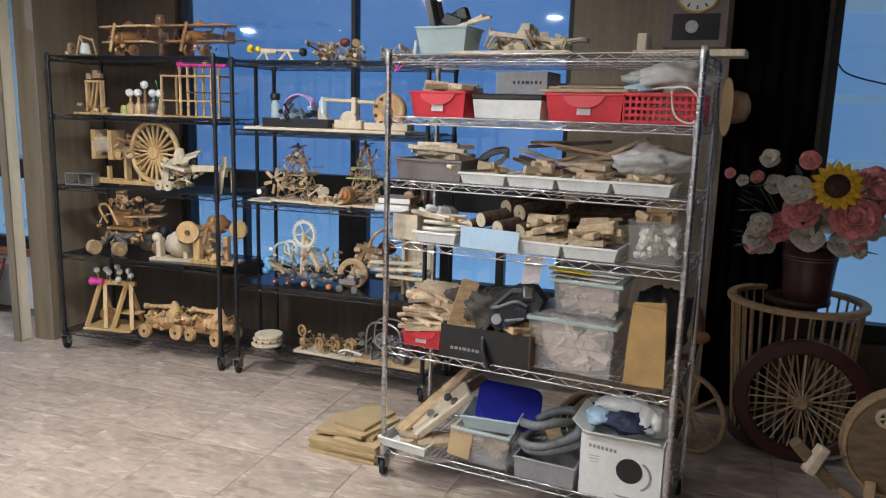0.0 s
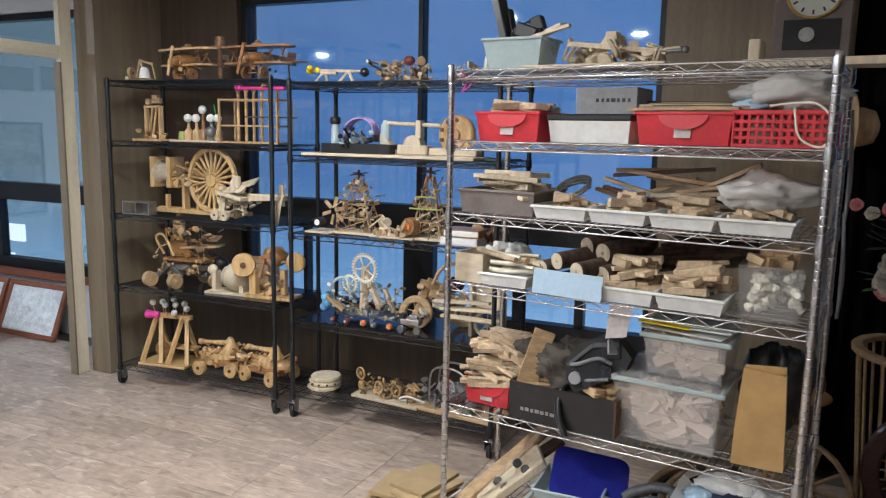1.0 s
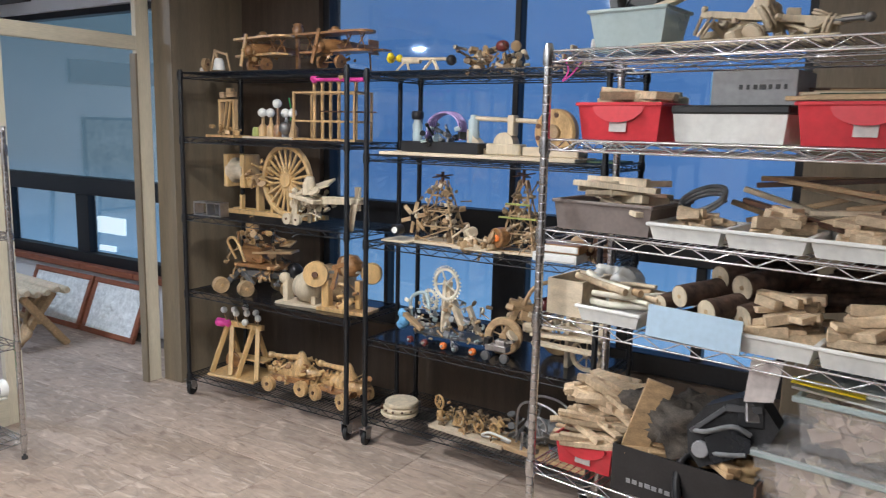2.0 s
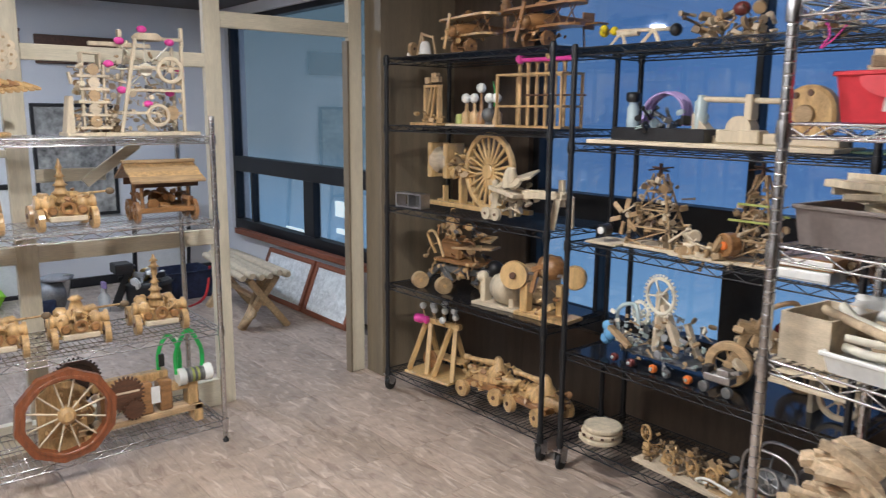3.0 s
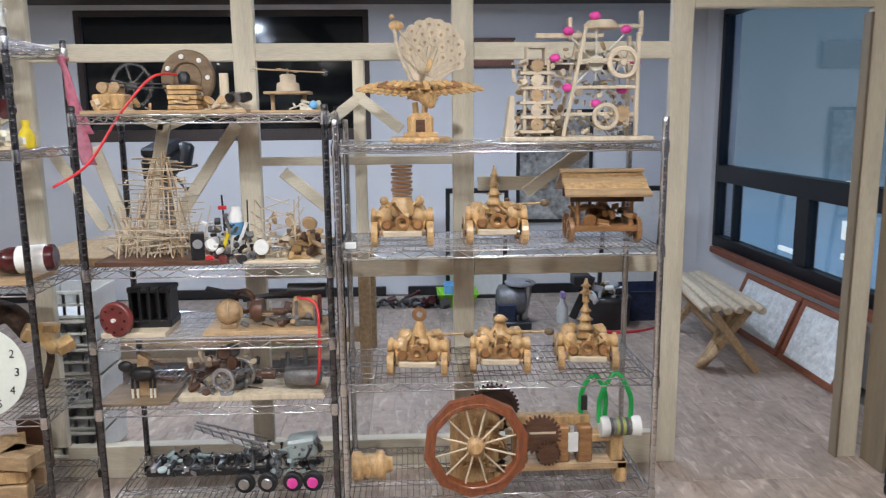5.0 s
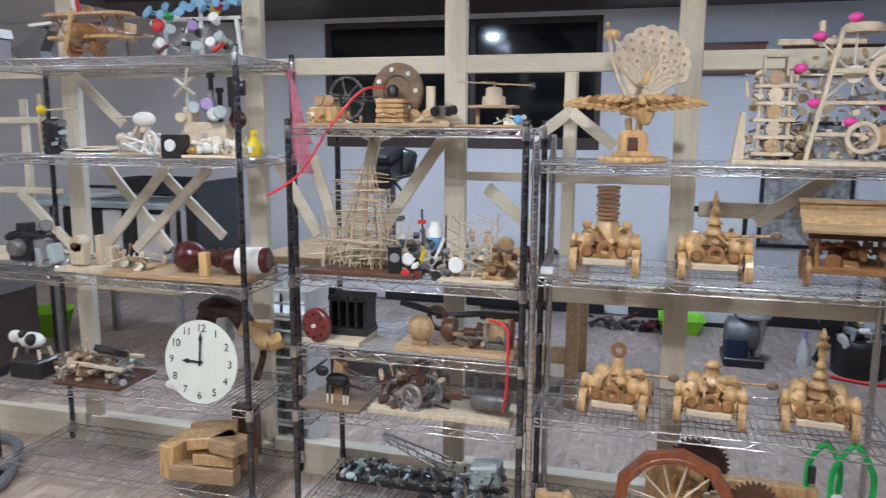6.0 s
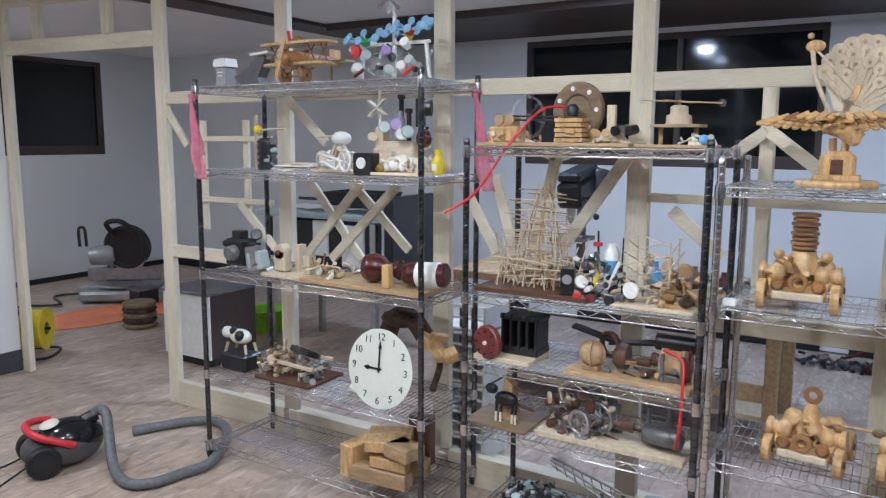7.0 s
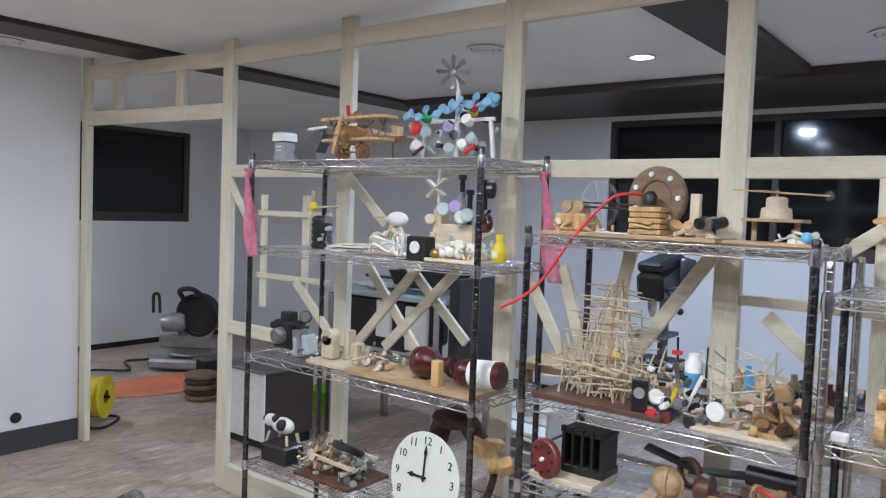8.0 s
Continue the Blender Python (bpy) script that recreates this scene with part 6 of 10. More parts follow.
z = LA[2]
t = thing("plywood_box", "small tan plywood box without a lid", "wooden box", on(RA, 0.07, 0.12, z))
part("body", F().tray((0, 0, 0), (0.115, 0.18, 0.105), 0.006, 0.0), "raw", t)
crumpled(on(RA, 0.12, 0.26, z), 15, 0.2, 0.16, 0.13, "cloth", "cloudy bag of sticks behind the tray")
bin_box(on(RA, 0.215, 0.1, z), 0.19, 0.17, 0.045, "white", "shallow white tray with driftwood sticks", name="shallow_tray", flare=0.012, wall=0.003)
t = thing("driftwood", "pale bent driftwood sticks on the tray", "driftwood", on(RA, 0.22, 0.12, z + 0.045))
rg = random.Random(77)
for i in range(14):
    c = Vector((rg.uniform(-0.05, 0.06), rg.uniform(-0.08, 0.07), 0.008 + 0.0045 * i))
    L, a = rg.uniform(0.05, 0.12), rg.uniform(-0.6, 0.6)
    d = Vector((math.cos(a), math.sin(a), rg.uniform(-0.1, 0.1))) * L
    n = Vector((-d.y, d.x, 0.3 * L)) * rg.uniform(-0.16, 0.16)
    part("stick", F().tube([c - d, c - d * 0.35 + n, c + d * 0.3 + n * 0.6, c + d], rg.uniform(0.006, 0.011), 7), ("scrap", "ivory", "tan", "raw")[i % 4], t)
t = thing("blue_sheet", "pale blue stiff sheet standing along the shelf edge", "sheet", on(RA, 0.467, -0.008, z))
part("sheet", F().box((0, 0, 0.043), (0.245, 0.004, 0.084), (-5, 1, 0)), "pale_blue", t)
t = thing("log_pile", "heap of short logs with brown bark and pale cut ends", "logs", on(RA, 0.475, 0.125, z))
for i, (x, y, zz, r, L) in enumerate(((-0.115, -0.09, 0.085, 0.023, 0.26), (-0.062, -0.095, 0.112, 0.031, 0.28), (0.012, -0.1, 0.085, 0.033, 0.28), (0.0, 0.02, 0.155, 0.034, 0.24), (0.065, 0.0, 0.14, 0.036, 0.24), (-0.05, -0.06, 0.04, 0.034, 0.26), (0.03, -0.06, 0.035, 0.034, 0.26), (0.085, -0.05, 0.07, 0.036, 0.24))):
    d = Vector((0.40 + 0.05 * (i % 2), 0.88, 0.10 - 0.02 * (i % 3))).normalized()
    p = Vector((x, y, zz))
    lg = part("log", F().lathe(p, d, [(0, r * 0.97)] + [(L * k / 6, r * (1 + 0.05 * math.sin(k * 2.1 + i))) for k in range(1, 6)] + [(L, r * 0.97)], 14), "bark", t)
    part("cut_end", F().lathe(p - d * 0.002, d, [(0, r * 0.9), (0.004, r * 0.92)], 14), "pine", lg, "pale sawn end")
    part("pith", F().lathe(p - d * 0.0035, d, [(0, r * 0.18), (0.003, r * 0.2)], 8), "tan", lg)
for i, (u, w) in enumerate(((0.65, 0.2), (0.86, 0.21))):
    bin_box(on(RA, u, 0.11, z), w, 0.2, 0.05, "white", "shallow white plastic tray of pale blocks", name="shallow_tray", flare=0.012, wall=0.003)
    offcuts(on(RA, u, 0.13, z + 0.015), 30 + i, w * 0.95, 0.2, 0.13, 20, "chunky pale blocks heaped in a white tray", 0.15)
t = thing("dark_sticks", "dark weathered sticks lying behind the blocks", "sticks", on(RA, 0.78, 0.33, z))
for i in range(7):
    part("stick", F().tube([(-0.25 + 0.03 * i, 0.01 * i - 0.05, 0.05 + 0.02 * i), (0.0, 0.02, 0.09 + 0.018 * i), (0.22, -0.03 + 0.01 * i, 0.13 + 0.014 * i)], 0.013, 7), "bark", t)
t = thing("clear_container", "clear plastic tub full of white cups", "storage tub", on(RA, 1.085, 0.13, z))
part("wall", F().tray((0, 0, 0), (0.185, 0.2, 0.165), 0.003, 0.01), "clear", t)
rg = random.Random(8)
for i in range(64):
    part("cup", F().lathe((rg.uniform(-0.072, 0.072), rg.uniform(-0.082, 0.07), rg.uniform(0.012, 0.135)), (rg.uniform(-1, 1), rg.uniform(-1, 1), rg.uniform(-1, 1)), [(0, 0.010), (0.016, 0.014), (0.018, 0.011)], 10), "ivory", t)
offcuts(on(RA, 1.085, 0.13, z + 0.15), 44, 0.17, 0.17, 0.06, 7, "few tan blocks on top of the tub", 0.12, "tan")
t = thing("hanging_paper", "greyish paper sheet hanging below the shelf", "paper", on(RA, 0.635, 0.02, z - 0.125))
part("sheet", F().prism([(-0.035, 0.0), (0.035, 0.015), (0.05, 0.12), (-0.025, 0.12)], "y", 0.002), "label", t)

z = LA[1]
bin_box(on(RA, 0.145, 0.15, z), 0.19, 0.2, 0.09, "red_plastic", "red plastic bin under a heap of offcuts", tag=True)
offcuts(on(RA, 0.14, 0.14, z + 0.06), 51, 0.26, 0.24, 0.10, 46, "sawn sticks and blocks piled high", 0.2, lie=9, thin=0.6)
offcuts(on(RA, 0.16, 0.2, z + 0.15), 53, 0.30, 0.24, 0.10, 22, "upper heap of pale boards and battens", 0.24, lie=16)
t = thing("leaning_board", "plywood offcut leaning against the pile", "board", on(RA, 0.335, 0.06, z))
part("sheet", F().bar((-0.04, 0.0, 0.09), (0.02, 0.03, 0.31), 0.014, 0.075), "tan", t)
part("sheet", F().bar((-0.03, 0.06, 0.0), (-0.02, 0.07, 0.2), 0.012, 0.07), "tan", t)
t = thing("black_carton", "black printed carton full of thin sticks", "carton", on(RA, 0.455, 0.13, z))
part("body", F().tray((0, 0, 0), (0.385, 0.25, 0.135), 0.005, 0.0), "black", t)
part("side_panel", F().box((0.196, 0, 0.068), (0.006, 0.25, 0.13)), "dark_wood", t)
f = F()
for i, wd in enumerate((0.014, 0.016, 0.012, 0.018, 0.016, 0.012, 0.018)):
    f.box((-0.14 + i * 0.019, -0.1262, 0.04 + 0.001 * (i % 2)), (wd * 0.85, 0.002, 0.012))
part("print", f, "grey", t, "faint grey print")
part("badge", F().box((0.005, -0.1262, 0.04), (0.02, 0.002, 0.012)), "oxblood", t)
offcuts(on(RA, 0.455, 0.13, z + 0.09), 57, 0.36, 0.22, 0.07, 18, "thin tan sticks filling the black carton", 0.3, "tan", lie=10)
t = thing("welding_mask", "black welding mask with grey side plates and straps", "mask", on(RA, 0.60, 0.11, z + 0.15) @ pose(0, 0, 0, -10, -30, 14))
part("shell", F().prism([(-0.11, 0.03), (0.07, 0.025), (0.115, 0.06), (0.105, 0.13), (0.06, 0.165), (-0.03, 0.172), (-0.095, 0.14), (-0.12, 0.08)], "y", 0.13), "matt_black", t)
part("brow", F().bar((0.02, -0.072, 0.152), (0.1, -0.068, 0.118), 0.012, 0.018).bar((-0.09, -0.07, 0.125), (0.02, -0.072, 0.152), 0.012, 0.012), "shell_grey", t)
part("visor_frame", F().box((0.07, -0.067, 0.12), (0.065, 0.012, 0.075), (0, 25, 8), ch=0.004), "black", t)
part("side_plate", F().prism([(-0.07, 0.03), (0.03, 0.03), (0.045, 0.06), (0.0, 0.105), (-0.06, 0.1)], "y", 0.02).moved(pose(0, -0.078, 0)), "black_gloss", t, "dark grey side plate")
part("lens", F().box((0.075, -0.07, 0.12), (0.035, 0.012, 0.05), (0, 25, 30), ch=0.004), "steel", t, "pale glassy lens")
part("strap", F().tube([(-0.1, -0.05, 0.13), (-0.05, -0.092, 0.115), (0.02, -0.095, 0.105), (0.05, -0.085, 0.07)], 0.007, 6).tube([(-0.1, -0.05, 0.075), (-0.04, -0.09, 0.05), (0.02, -0.095, 0.03)], 0.007, 6), "hose", t)
part("knob", F().disc((-0.085, -0.075, 0.075), (0, 1, 0), 0.022, 0.02, 14), "grey", t)
part("hose", F().tube([(-0.1, -0.03, 0.07), (-0.15, -0.05, 0.06), (-0.19, -0.08, -0.01), (-0.2, -0.09, -0.09)], 0.012, 7), "black", t)
crumpled(on(RA, 0.42, 0.14, z + 0.1), 41, 0.32, 0.2, 0.17, "scrap_cloth", "dark brown cloth scrap stuffed in the black carton", "cloth_scrap", "cloth", 0.8)
crumpled(on(RA, 0.60, 0.09, z + 0.09), 43, 0.14, 0.12, 0.09, "card", "crumpled tan paper stuffed in the black carton", "crumpled_paper", "paper", 0.8)
def clear_box(m, w, d, h, seed, n, label, cover):
    """A milky storage box packed with pale blocks, its rim rolled outwards, with or without a snap cover."""
    t = thing("clear_storage_box", label, "storage box", m)
    part("wall", F().tray((0, 0, 0), (w, d, h), 0.003, 0.016), "milky", t)
    for k in range(3):
        part("rib", F().box((0, -d / 2 + 0.011 - 0.004 * k, h * (0.2 + 0.3 * k)), (w - 0.03 + 0.01 * k, 0.003, 0.004)), "milky", t)
    part("rim", F().box((0, -d / 2, h - 0.008), (w + 0.024, 0.014, 0.016), ch=0.005).box((0, d / 2, h - 0.008), (w + 0.024, 0.014, 0.016), ch=0.005).box((-w / 2, 0, h - 0.008), (0.014, d, 0.016), ch=0.005).box((w / 2, 0, h - 0.008), (0.014, d, 0.016), ch=0.005), "frost", t)
    if cover:
        c = part("cover", F().prism(round_rect(w + 0.03, d + 0.03, 0.03), "z", 0.006).moved(pose(0, 0, h + 0.003)), "milky", t, "cloudy snap cover")
        part("cover_edge", F().prism(round_rect(w - 0.02, d - 0.02, 0.03), "z", 0.008).moved(pose(0, 0, h + 0.010)), "milky", c)
    rg = random.Random(seed)
    sh = [F().box((0, 0, 0), (rg.uniform(0.045, 0.10), rg.uniform(0.022, 0.042), rg.uniform(0.014, 0.026)), ch=0.0015).mesh("block", ("block_pale", "raw")[q % 3 == 0]) for q in range(9)]
    for k in range(n):
        o = new("block", sh[k % 9])
        o.parent = t
        fy = rg.random() ** 2.6
        o.matrix_basis = pose(rg.uniform(-1, 1) * (w / 2 - 0.055), -d / 2 + 0.042 + fy * (d - 0.11), 0.02 + rg.random() * (h - 0.05), rg.uniform(60, 120), rg.uniform(-60, 60), rg.uniform(-25, 25))
    return t


clear_box(on(RA, 0.80, 0.19, z), 0.345, 0.3, 0.215, 90, 120, "large cloudy storage box full of pale wood blocks", True)
clear_box(on(RA, 0.845, 0.18, z + 0.232), 0.265, 0.24, 0.14, 91, 60, "smaller cloudy box of blocks stacked on top", False)
t = thing("paper_stack", "white folders and a yellow strip on the clear box", "papers", on(RA, 0.835, 0.18, z + 0.374))
for i in range(5):
    part("sheet", F().box((0.004 * i, 0.006 * i, 0.004 + 0.008 * i), (0.27, 0.2, 0.006), (0, 0, 4 * i - 8)), ("paper", "clear", "paper", "frost", "clear")[i], t)
part("yellow_strip", F().box((-0.06, -0.105, 0.03), (0.16, 0.05, 0.004), (0, 4, 8)), "yellow", t, "yellow strip")
t = thing("paper_bag", "tall kraft paper packet standing upright", "paper bag", on(RA, 1.085, 0.08, z, 4))
f = F().prism([(-0.075, 0), (0.075, 0), (0.07, 0.15), (0.062, 0.30), (-0.058, 0.31), (-0.07, 0.15)], "y", 0.05)
part("packet", f, "kraft", t)
part("fold", F().box((0.002, 0.0, 0.308), (0.118, 0.012, 0.02), (0, -4, 0)), "kraft", t)
crumpled(on(RA, 1.09, 0.33, z), 23, 0.24, 0.18, 0.36, "black", "dark bundled cloth at the back of the shelf", "dark_cloth", "cloth", 0.4)

z = LA[0]
t = thing("drilled_plate", "thick pale plank drilled with four holes", "wooden board", on(RA, 0.22, 0.15, z + 0.02, -24))
f = F()
part("plank", F().bar((-0.08, -0.1, 0.03), (0.05, 0.1, 0.22), 0.16, 0.03), "pine", t)
for x, y in ((-0.03, -0.02), (0.035, -0.035), (0.005, 0.045), (0.07, 0.03)):
    zz = 0.03 + 0.19 * ((y + 0.1 + x * 0.3) / 0.2)
    part("hole", F().disc((x - 0.015, y - 0.018, zz + 0.012), (0.33, -0.64, 0.75), 0.018, 0.012, 14), "black", t)
t = thing("long_planks", "rough planks and battens lying across the shelf", "planks", on(RA, 0.15, 0.2, z))
for i, (a, bq, wd, mat) in enumerate((((-0.12, -0.12, 0.03), (0.1, 0.18, 0.28), 0.07, "tan"), ((-0.1, -0.1, 0.03), (0.16, 0.2, 0.24), 0.06, "dark_wood"), ((0.0, -0.16, 0.03), (0.2, -0.06, 0.05), 0.11, "scrap"), ((-0.05, -0.1, 0.05), (0.12, 0.14, 0.3), 0.03, "scrap"))):
    part("plank", F().bar(a, bq, wd, 0.022), mat, t)
bin_box(on(RA, 0.11, 0.05, z, -4), 0.24, 0.16, 0.045, "white", "shallow white tray with wood scraps", name="shallow_tray", flare=0.012, wall=0.003)
offcuts(on(RA, 0.11, 0.06, z + 0.01), 63, 0.2, 0.13, 0.05, 9, "pale scraps in the low tray", 0.1)
t = thing("clear_bin", "clear plastic bin with blocks and a card", "storage box", on(RA, 0.455, 0.14, z))
part("wall", F().tray((0, 0, 0), (0.25, 0.26, 0.15), 0.0035, 0.014), "milky", t)
part("rim", F().box((0, -0.13, 0.147), (0.27, 0.012, 0.012)).box((0, 0.13, 0.147), (0.27, 0.012, 0.012)).box((-0.125, 0, 0.147), (0.012, 0.26, 0.012)).box((0.125, 0, 0.147), (0.012, 0.26, 0.012)), "frost", t)
part("card", F().box((-0.09, -0.13, 0.09), (0.10, 0.004, 0.13), (-8, 6, 0)), "mdf", t, "tan card stuck to the front")
offcuts(on(RA, 0.46, 0.14, z + 0.01), 67, 0.2, 0.2, 0.08, 16, "pale blocks inside the clear bin", 0.1)
t = thing("tub_cover", "deep blue plastic cover propped on the clear bin", "cover", on(RA, 0.525, 0.15, z + 0.215) @ pose(0, 0, 0.02, 38, 8, 20))
part("panel", F().prism(round_rect(0.235, 0.165, 0.03), "z", 0.008), "royal", t)
part("rim", F().prism(round_rect(0.275, 0.205, 0.042), "z", 0.014).moved(pose(0, 0, -0.008)), "royal", t)
part("skirt", F().prism(round_rect(0.262, 0.192, 0.04), "z", 0.02).moved(pose(0, 0, -0.022)), "royal", t)
bin_box(on(RA, 0.47, 0.13, z + 0.152, 8), 0.24, 0.22, 0.06, "frost", "cloudy shallow tub under the blue lid", name="shallow_tub", flare=0.015, wall=0.003)
bin_box(on(RA, 0.735, 0.1, z), 0.25, 0.2, 0.09, "grey", "grey plastic box below the hose", flare=0.004)
t = thing("hose_roll", "tangled coil of grey corrugated vacuum hose", "hose", on(RA, 0.735, 0.10, z + 0.09))
pts = [((0.115 + 0.012 * math.sin(1.7 * a)) * math.cos(a * 0.52), (0.10 + 0.01 * math.cos(a)) * math.sin(a * 0.52), 0.03 + 0.003 * a + (0.012 + 0.0016 * a) * math.sin(a * 0.52 + 0.9)) for a in range(30)]
part("hose", F().tube(pts, 0.0185, 10, 0.06), "hose", t)
part("hose_end", F().tube([(-0.11, -0.06, 0.13), (-0.03, -0.11, 0.15), (0.04, -0.06, 0.16), (0.07, 0.03, 0.13)], 0.0185, 10, 0.06), "hose", t)
part("wedge_block", F().box((0.01, 0.0, 0.075), (0.06, 0.1, 0.03), (25, -20, 30)), "tan", t)
t = thing("wood_root", "dark bent root sticks behind the hose", "driftwood", on(RA, 0.8, 0.33, z))
for i in range(6):
    part("root", F().tube([(-0.1 + 0.04 * i, 0, 0.0), (-0.12 + 0.03 * i, 0.02, 0.15), (-0.03 + 0.04 * i, 0.0, 0.27 + 0.02 * (i % 3)), (0.06 + 0.03 * i, -0.02, 0.3)], 0.012, 7), "bark" if i % 2 else "tan", t)
t = thing("fan_carton", "white printed carton showing a round black fan", "carton", on(RA, 1.03, 0.13, z, 2))
part("body", F().tray((0, 0, 0), (0.31, 0.25, 0.245), 0.004, 0.0), "paper", t)
part("flap", F().box((-0.16, 0, 0.265), (0.004, 0.24, 0.09), (0, -50, 0)), "paper", t)
part("flap", F().box((0.0, -0.145, 0.262), (0.29, 0.003, 0.055), (58, 0, 0)), "paper", t)
part("fan_picture", F().disc((0.035, -0.1262, 0.13), (0, 1, 0), 0.05, 0.002, 26), "black", t, "printed round black fan")
part("fan_side", F().prism([(0.05 + 0.055 * math.cos(a), 0.115 + 0.06 * math.sin(a)) for a in [-1.2 + 0.2 * k for k in range(13)]] + [(0.05 + 0.045 * math.cos(a), 0.115 + 0.052 * math.sin(a)) for a in [1.2 - 0.2 * k for k in range(13)]], "y", 0.002).moved(pose(0.015, -0.126, 0)), "grey", t)
part("fan_foot", F().prism([(-0.02, 0.03), (0.0, 0.024), (0.05, 0.024), (0.075, 0.03), (0.05, 0.018), (0.0, 0.018)], "y", 0.002).moved(pose(0, -0.126, 0)), "grey", t)
f = F()
for k in range(7):
    f.box((-0.118 + k * 0.016, -0.1262, 0.205 - 0.001 * k), (0.010, 0.002, 0.013))
part("print", f, "grey", t, "plain bars of print")
f = F()
for k in range(3):
    f.box((-0.1, -0.1262, 0.165 - 0.012 * k), (0.045 - 0.008 * k, 0.002, 0.003))
part("print", f, "label", t)
for i, (u, v, zz, w, h, mat, lab) in enumerate(((0.92, 0.14, 0.235, 0.13, 0.08, "pale_blue", "light blue and white wrappers"), (1.03, 0.12, 0.23, 0.2, 0.09, "navy", "navy cloth stuffed in the carton"), (1.12, 0.15, 0.22, 0.16, 0.13, "cloth", "silvery crumpled plastic wrap"), (1.0, 0.2, 0.24, 0.26, 0.11, "paper", "white crumpled paper in the carton"))):
    crumpled(on(RA, u, v, z + zz), 31 + i, w, 0.16, h, mat, lab, "crumpled_wrap", "wrap", 0.42)
t = thing("mdf_stack", "stack of tan MDF boards on the floor", "boards", pose(-1.15, 3.79, 0, 0, 0, -4), group="boards on the floor")
for i, (x, y, w, d, rz) in enumerate(((0, 0, 0.36, 0.3, 0), (0.0, 0.01, 0.36, 0.3, 1), (0.01, 0, 0.35, 0.3, -1), (0, 0, 0.36, 0.29, 2), (0.07, 0.0, 0.24, 0.28, -3), (-0.02, 0.02, 0.3, 0.24, 5), (0.05, 0.03, 0.17, 0.28, -14), (0.02, 0.06, 0.18, 0.26, -8))):
    part("board", F().box((0, 0, 0), (w, d, 0.016), ch=0.0015), "mdf", t, m=pose(x, y, 0.009 + 0.0168 * i, 0, 0, rz))
for zz, x in ((1.60, 1.24), (1.30, 1.245)):
    t = thing("cable_bundle", "thin coiled cable hung on the rack post", "cable", RA @ pose(x, 0.2, zz))
    part("cable", F().tube([(0, 0.02, 0.1), (0.01, -0.03, 0.0), (0.012, -0.02, -0.16), (0.008, 0.03, -0.22), (0.012, 0.06, -0.1), (0.0, 0.03, 0.1)], 0.005, 6), "hose", t)


# ================= low chrome rack: golden models =================
z = LD[3]
t = thing("peacock_model", "golden wooden peacock with a pale fanned tail on a stand", "wooden model", on(RD, 0.31, 0.18, z))
part("base", F().lathe((0, 0, 0), (0, 0, 1), [(0, 0.115), (0.006, 0.12), (0.016, 0.118), (0.02, 0.11)], 28), "honey", t)
part("pedestal", F().box((0, 0, 0.06), (0.10, 0.07, 0.08)).box((0, 0, 0.028), (0.13, 0.09, 0.016)).box((0, 0, 0.1), (0.07, 0.06, 0.02)), "honey", t)
part("window", F().box((0, -0.036, 0.062), (0.035, 0.004, 0.045)), "dark_wood", t)
part("leg", F().rod((-0.015, 0, 0.1), (-0.02, 0, 0.15), 0.012).rod((0.015, 0, 0.1), (0.02, 0, 0.15), 0.012), "honey", t)
part("body", F().ball((0, 0, 0.185), 0.046, 16, (1.1, 0.85, 0.7)).lathe((0.03, -0.02, 0.17), (0.4, -0.4, -1), [(0, 0.04), (0.02, 0.03), (0.045, 0.012)], 14), "honey", t)
for k in range(16):
    a = 2.4 * k
    part("plume", F().bar((0.02 * math.cos(a), -0.01 + 0.02 * math.sin(a), 0.17 + 0.003 * k), (0.065 * math.cos(a), -0.03 + 0.055 * math.sin(a), 0.16 + 0.004 * k), 0.022, 0.007), "honey" if k % 2 else "gold", t)
for sx in (-1, 1):
    WING = pose(0, 0, 0.2, 40, 0, 0)
    wing = [(sx * 0.02, 0.035), (sx * 0.09, 0.04), (sx * 0.16, 0.022), (sx * 0.195, -0.005), (sx * 0.14, -0.015), (sx * 0.08, -0.025), (sx * 0.02, -0.035)]
    part("wing", F().prism(wing, "z", 0.014).moved(WING), "honey", t)
    for row, (n, reach, mat) in enumerate(((8, 0.062, "honey"), (7, 0.05, "gold"), (6, 0.038, "amber"), (4, 0.03, "gold"))):
        for k in range(n):
            x = sx * (0.03 + (0.16 - 0.03 * row) * k / (n - 1))
            a = 0.35 + 0.8 * k / (n - 1)
            p0 = Vector((x - sx * 0.012, 0.018 - 0.004 * row, 0.008 + 0.008 * row))
            p1 = p0 + Vector((sx * math.sin(a) * reach, -math.cos(a) * reach, -0.006))
            part("feather", F().bar(p0, p1, 0.021, 0.007).disc(p1, (0, 0.2, 1), 0.0105, 0.007, 9).moved(WING), mat, t)
TAIL = pose(0.015, 0.045, 0.225, -14, 16, 0)
arc = [math.radians(-8 + 196 * k / 66) for k in range(67)]
rim = [((0.118 + 0.012 * abs(math.sin(k * math.pi / 6))) * math.cos(a), 0.115 + (0.125 + 0.012 * abs(math.sin(k * math.pi / 6))) * math.sin(a)) for k, a in enumerate(arc)]
part("tail_fan", F().prism([(-0.04, 0.0), (0.04, 0.0)] + rim, "y", 0.007).moved(TAIL), "raw", t, "pale scalloped tail fan")
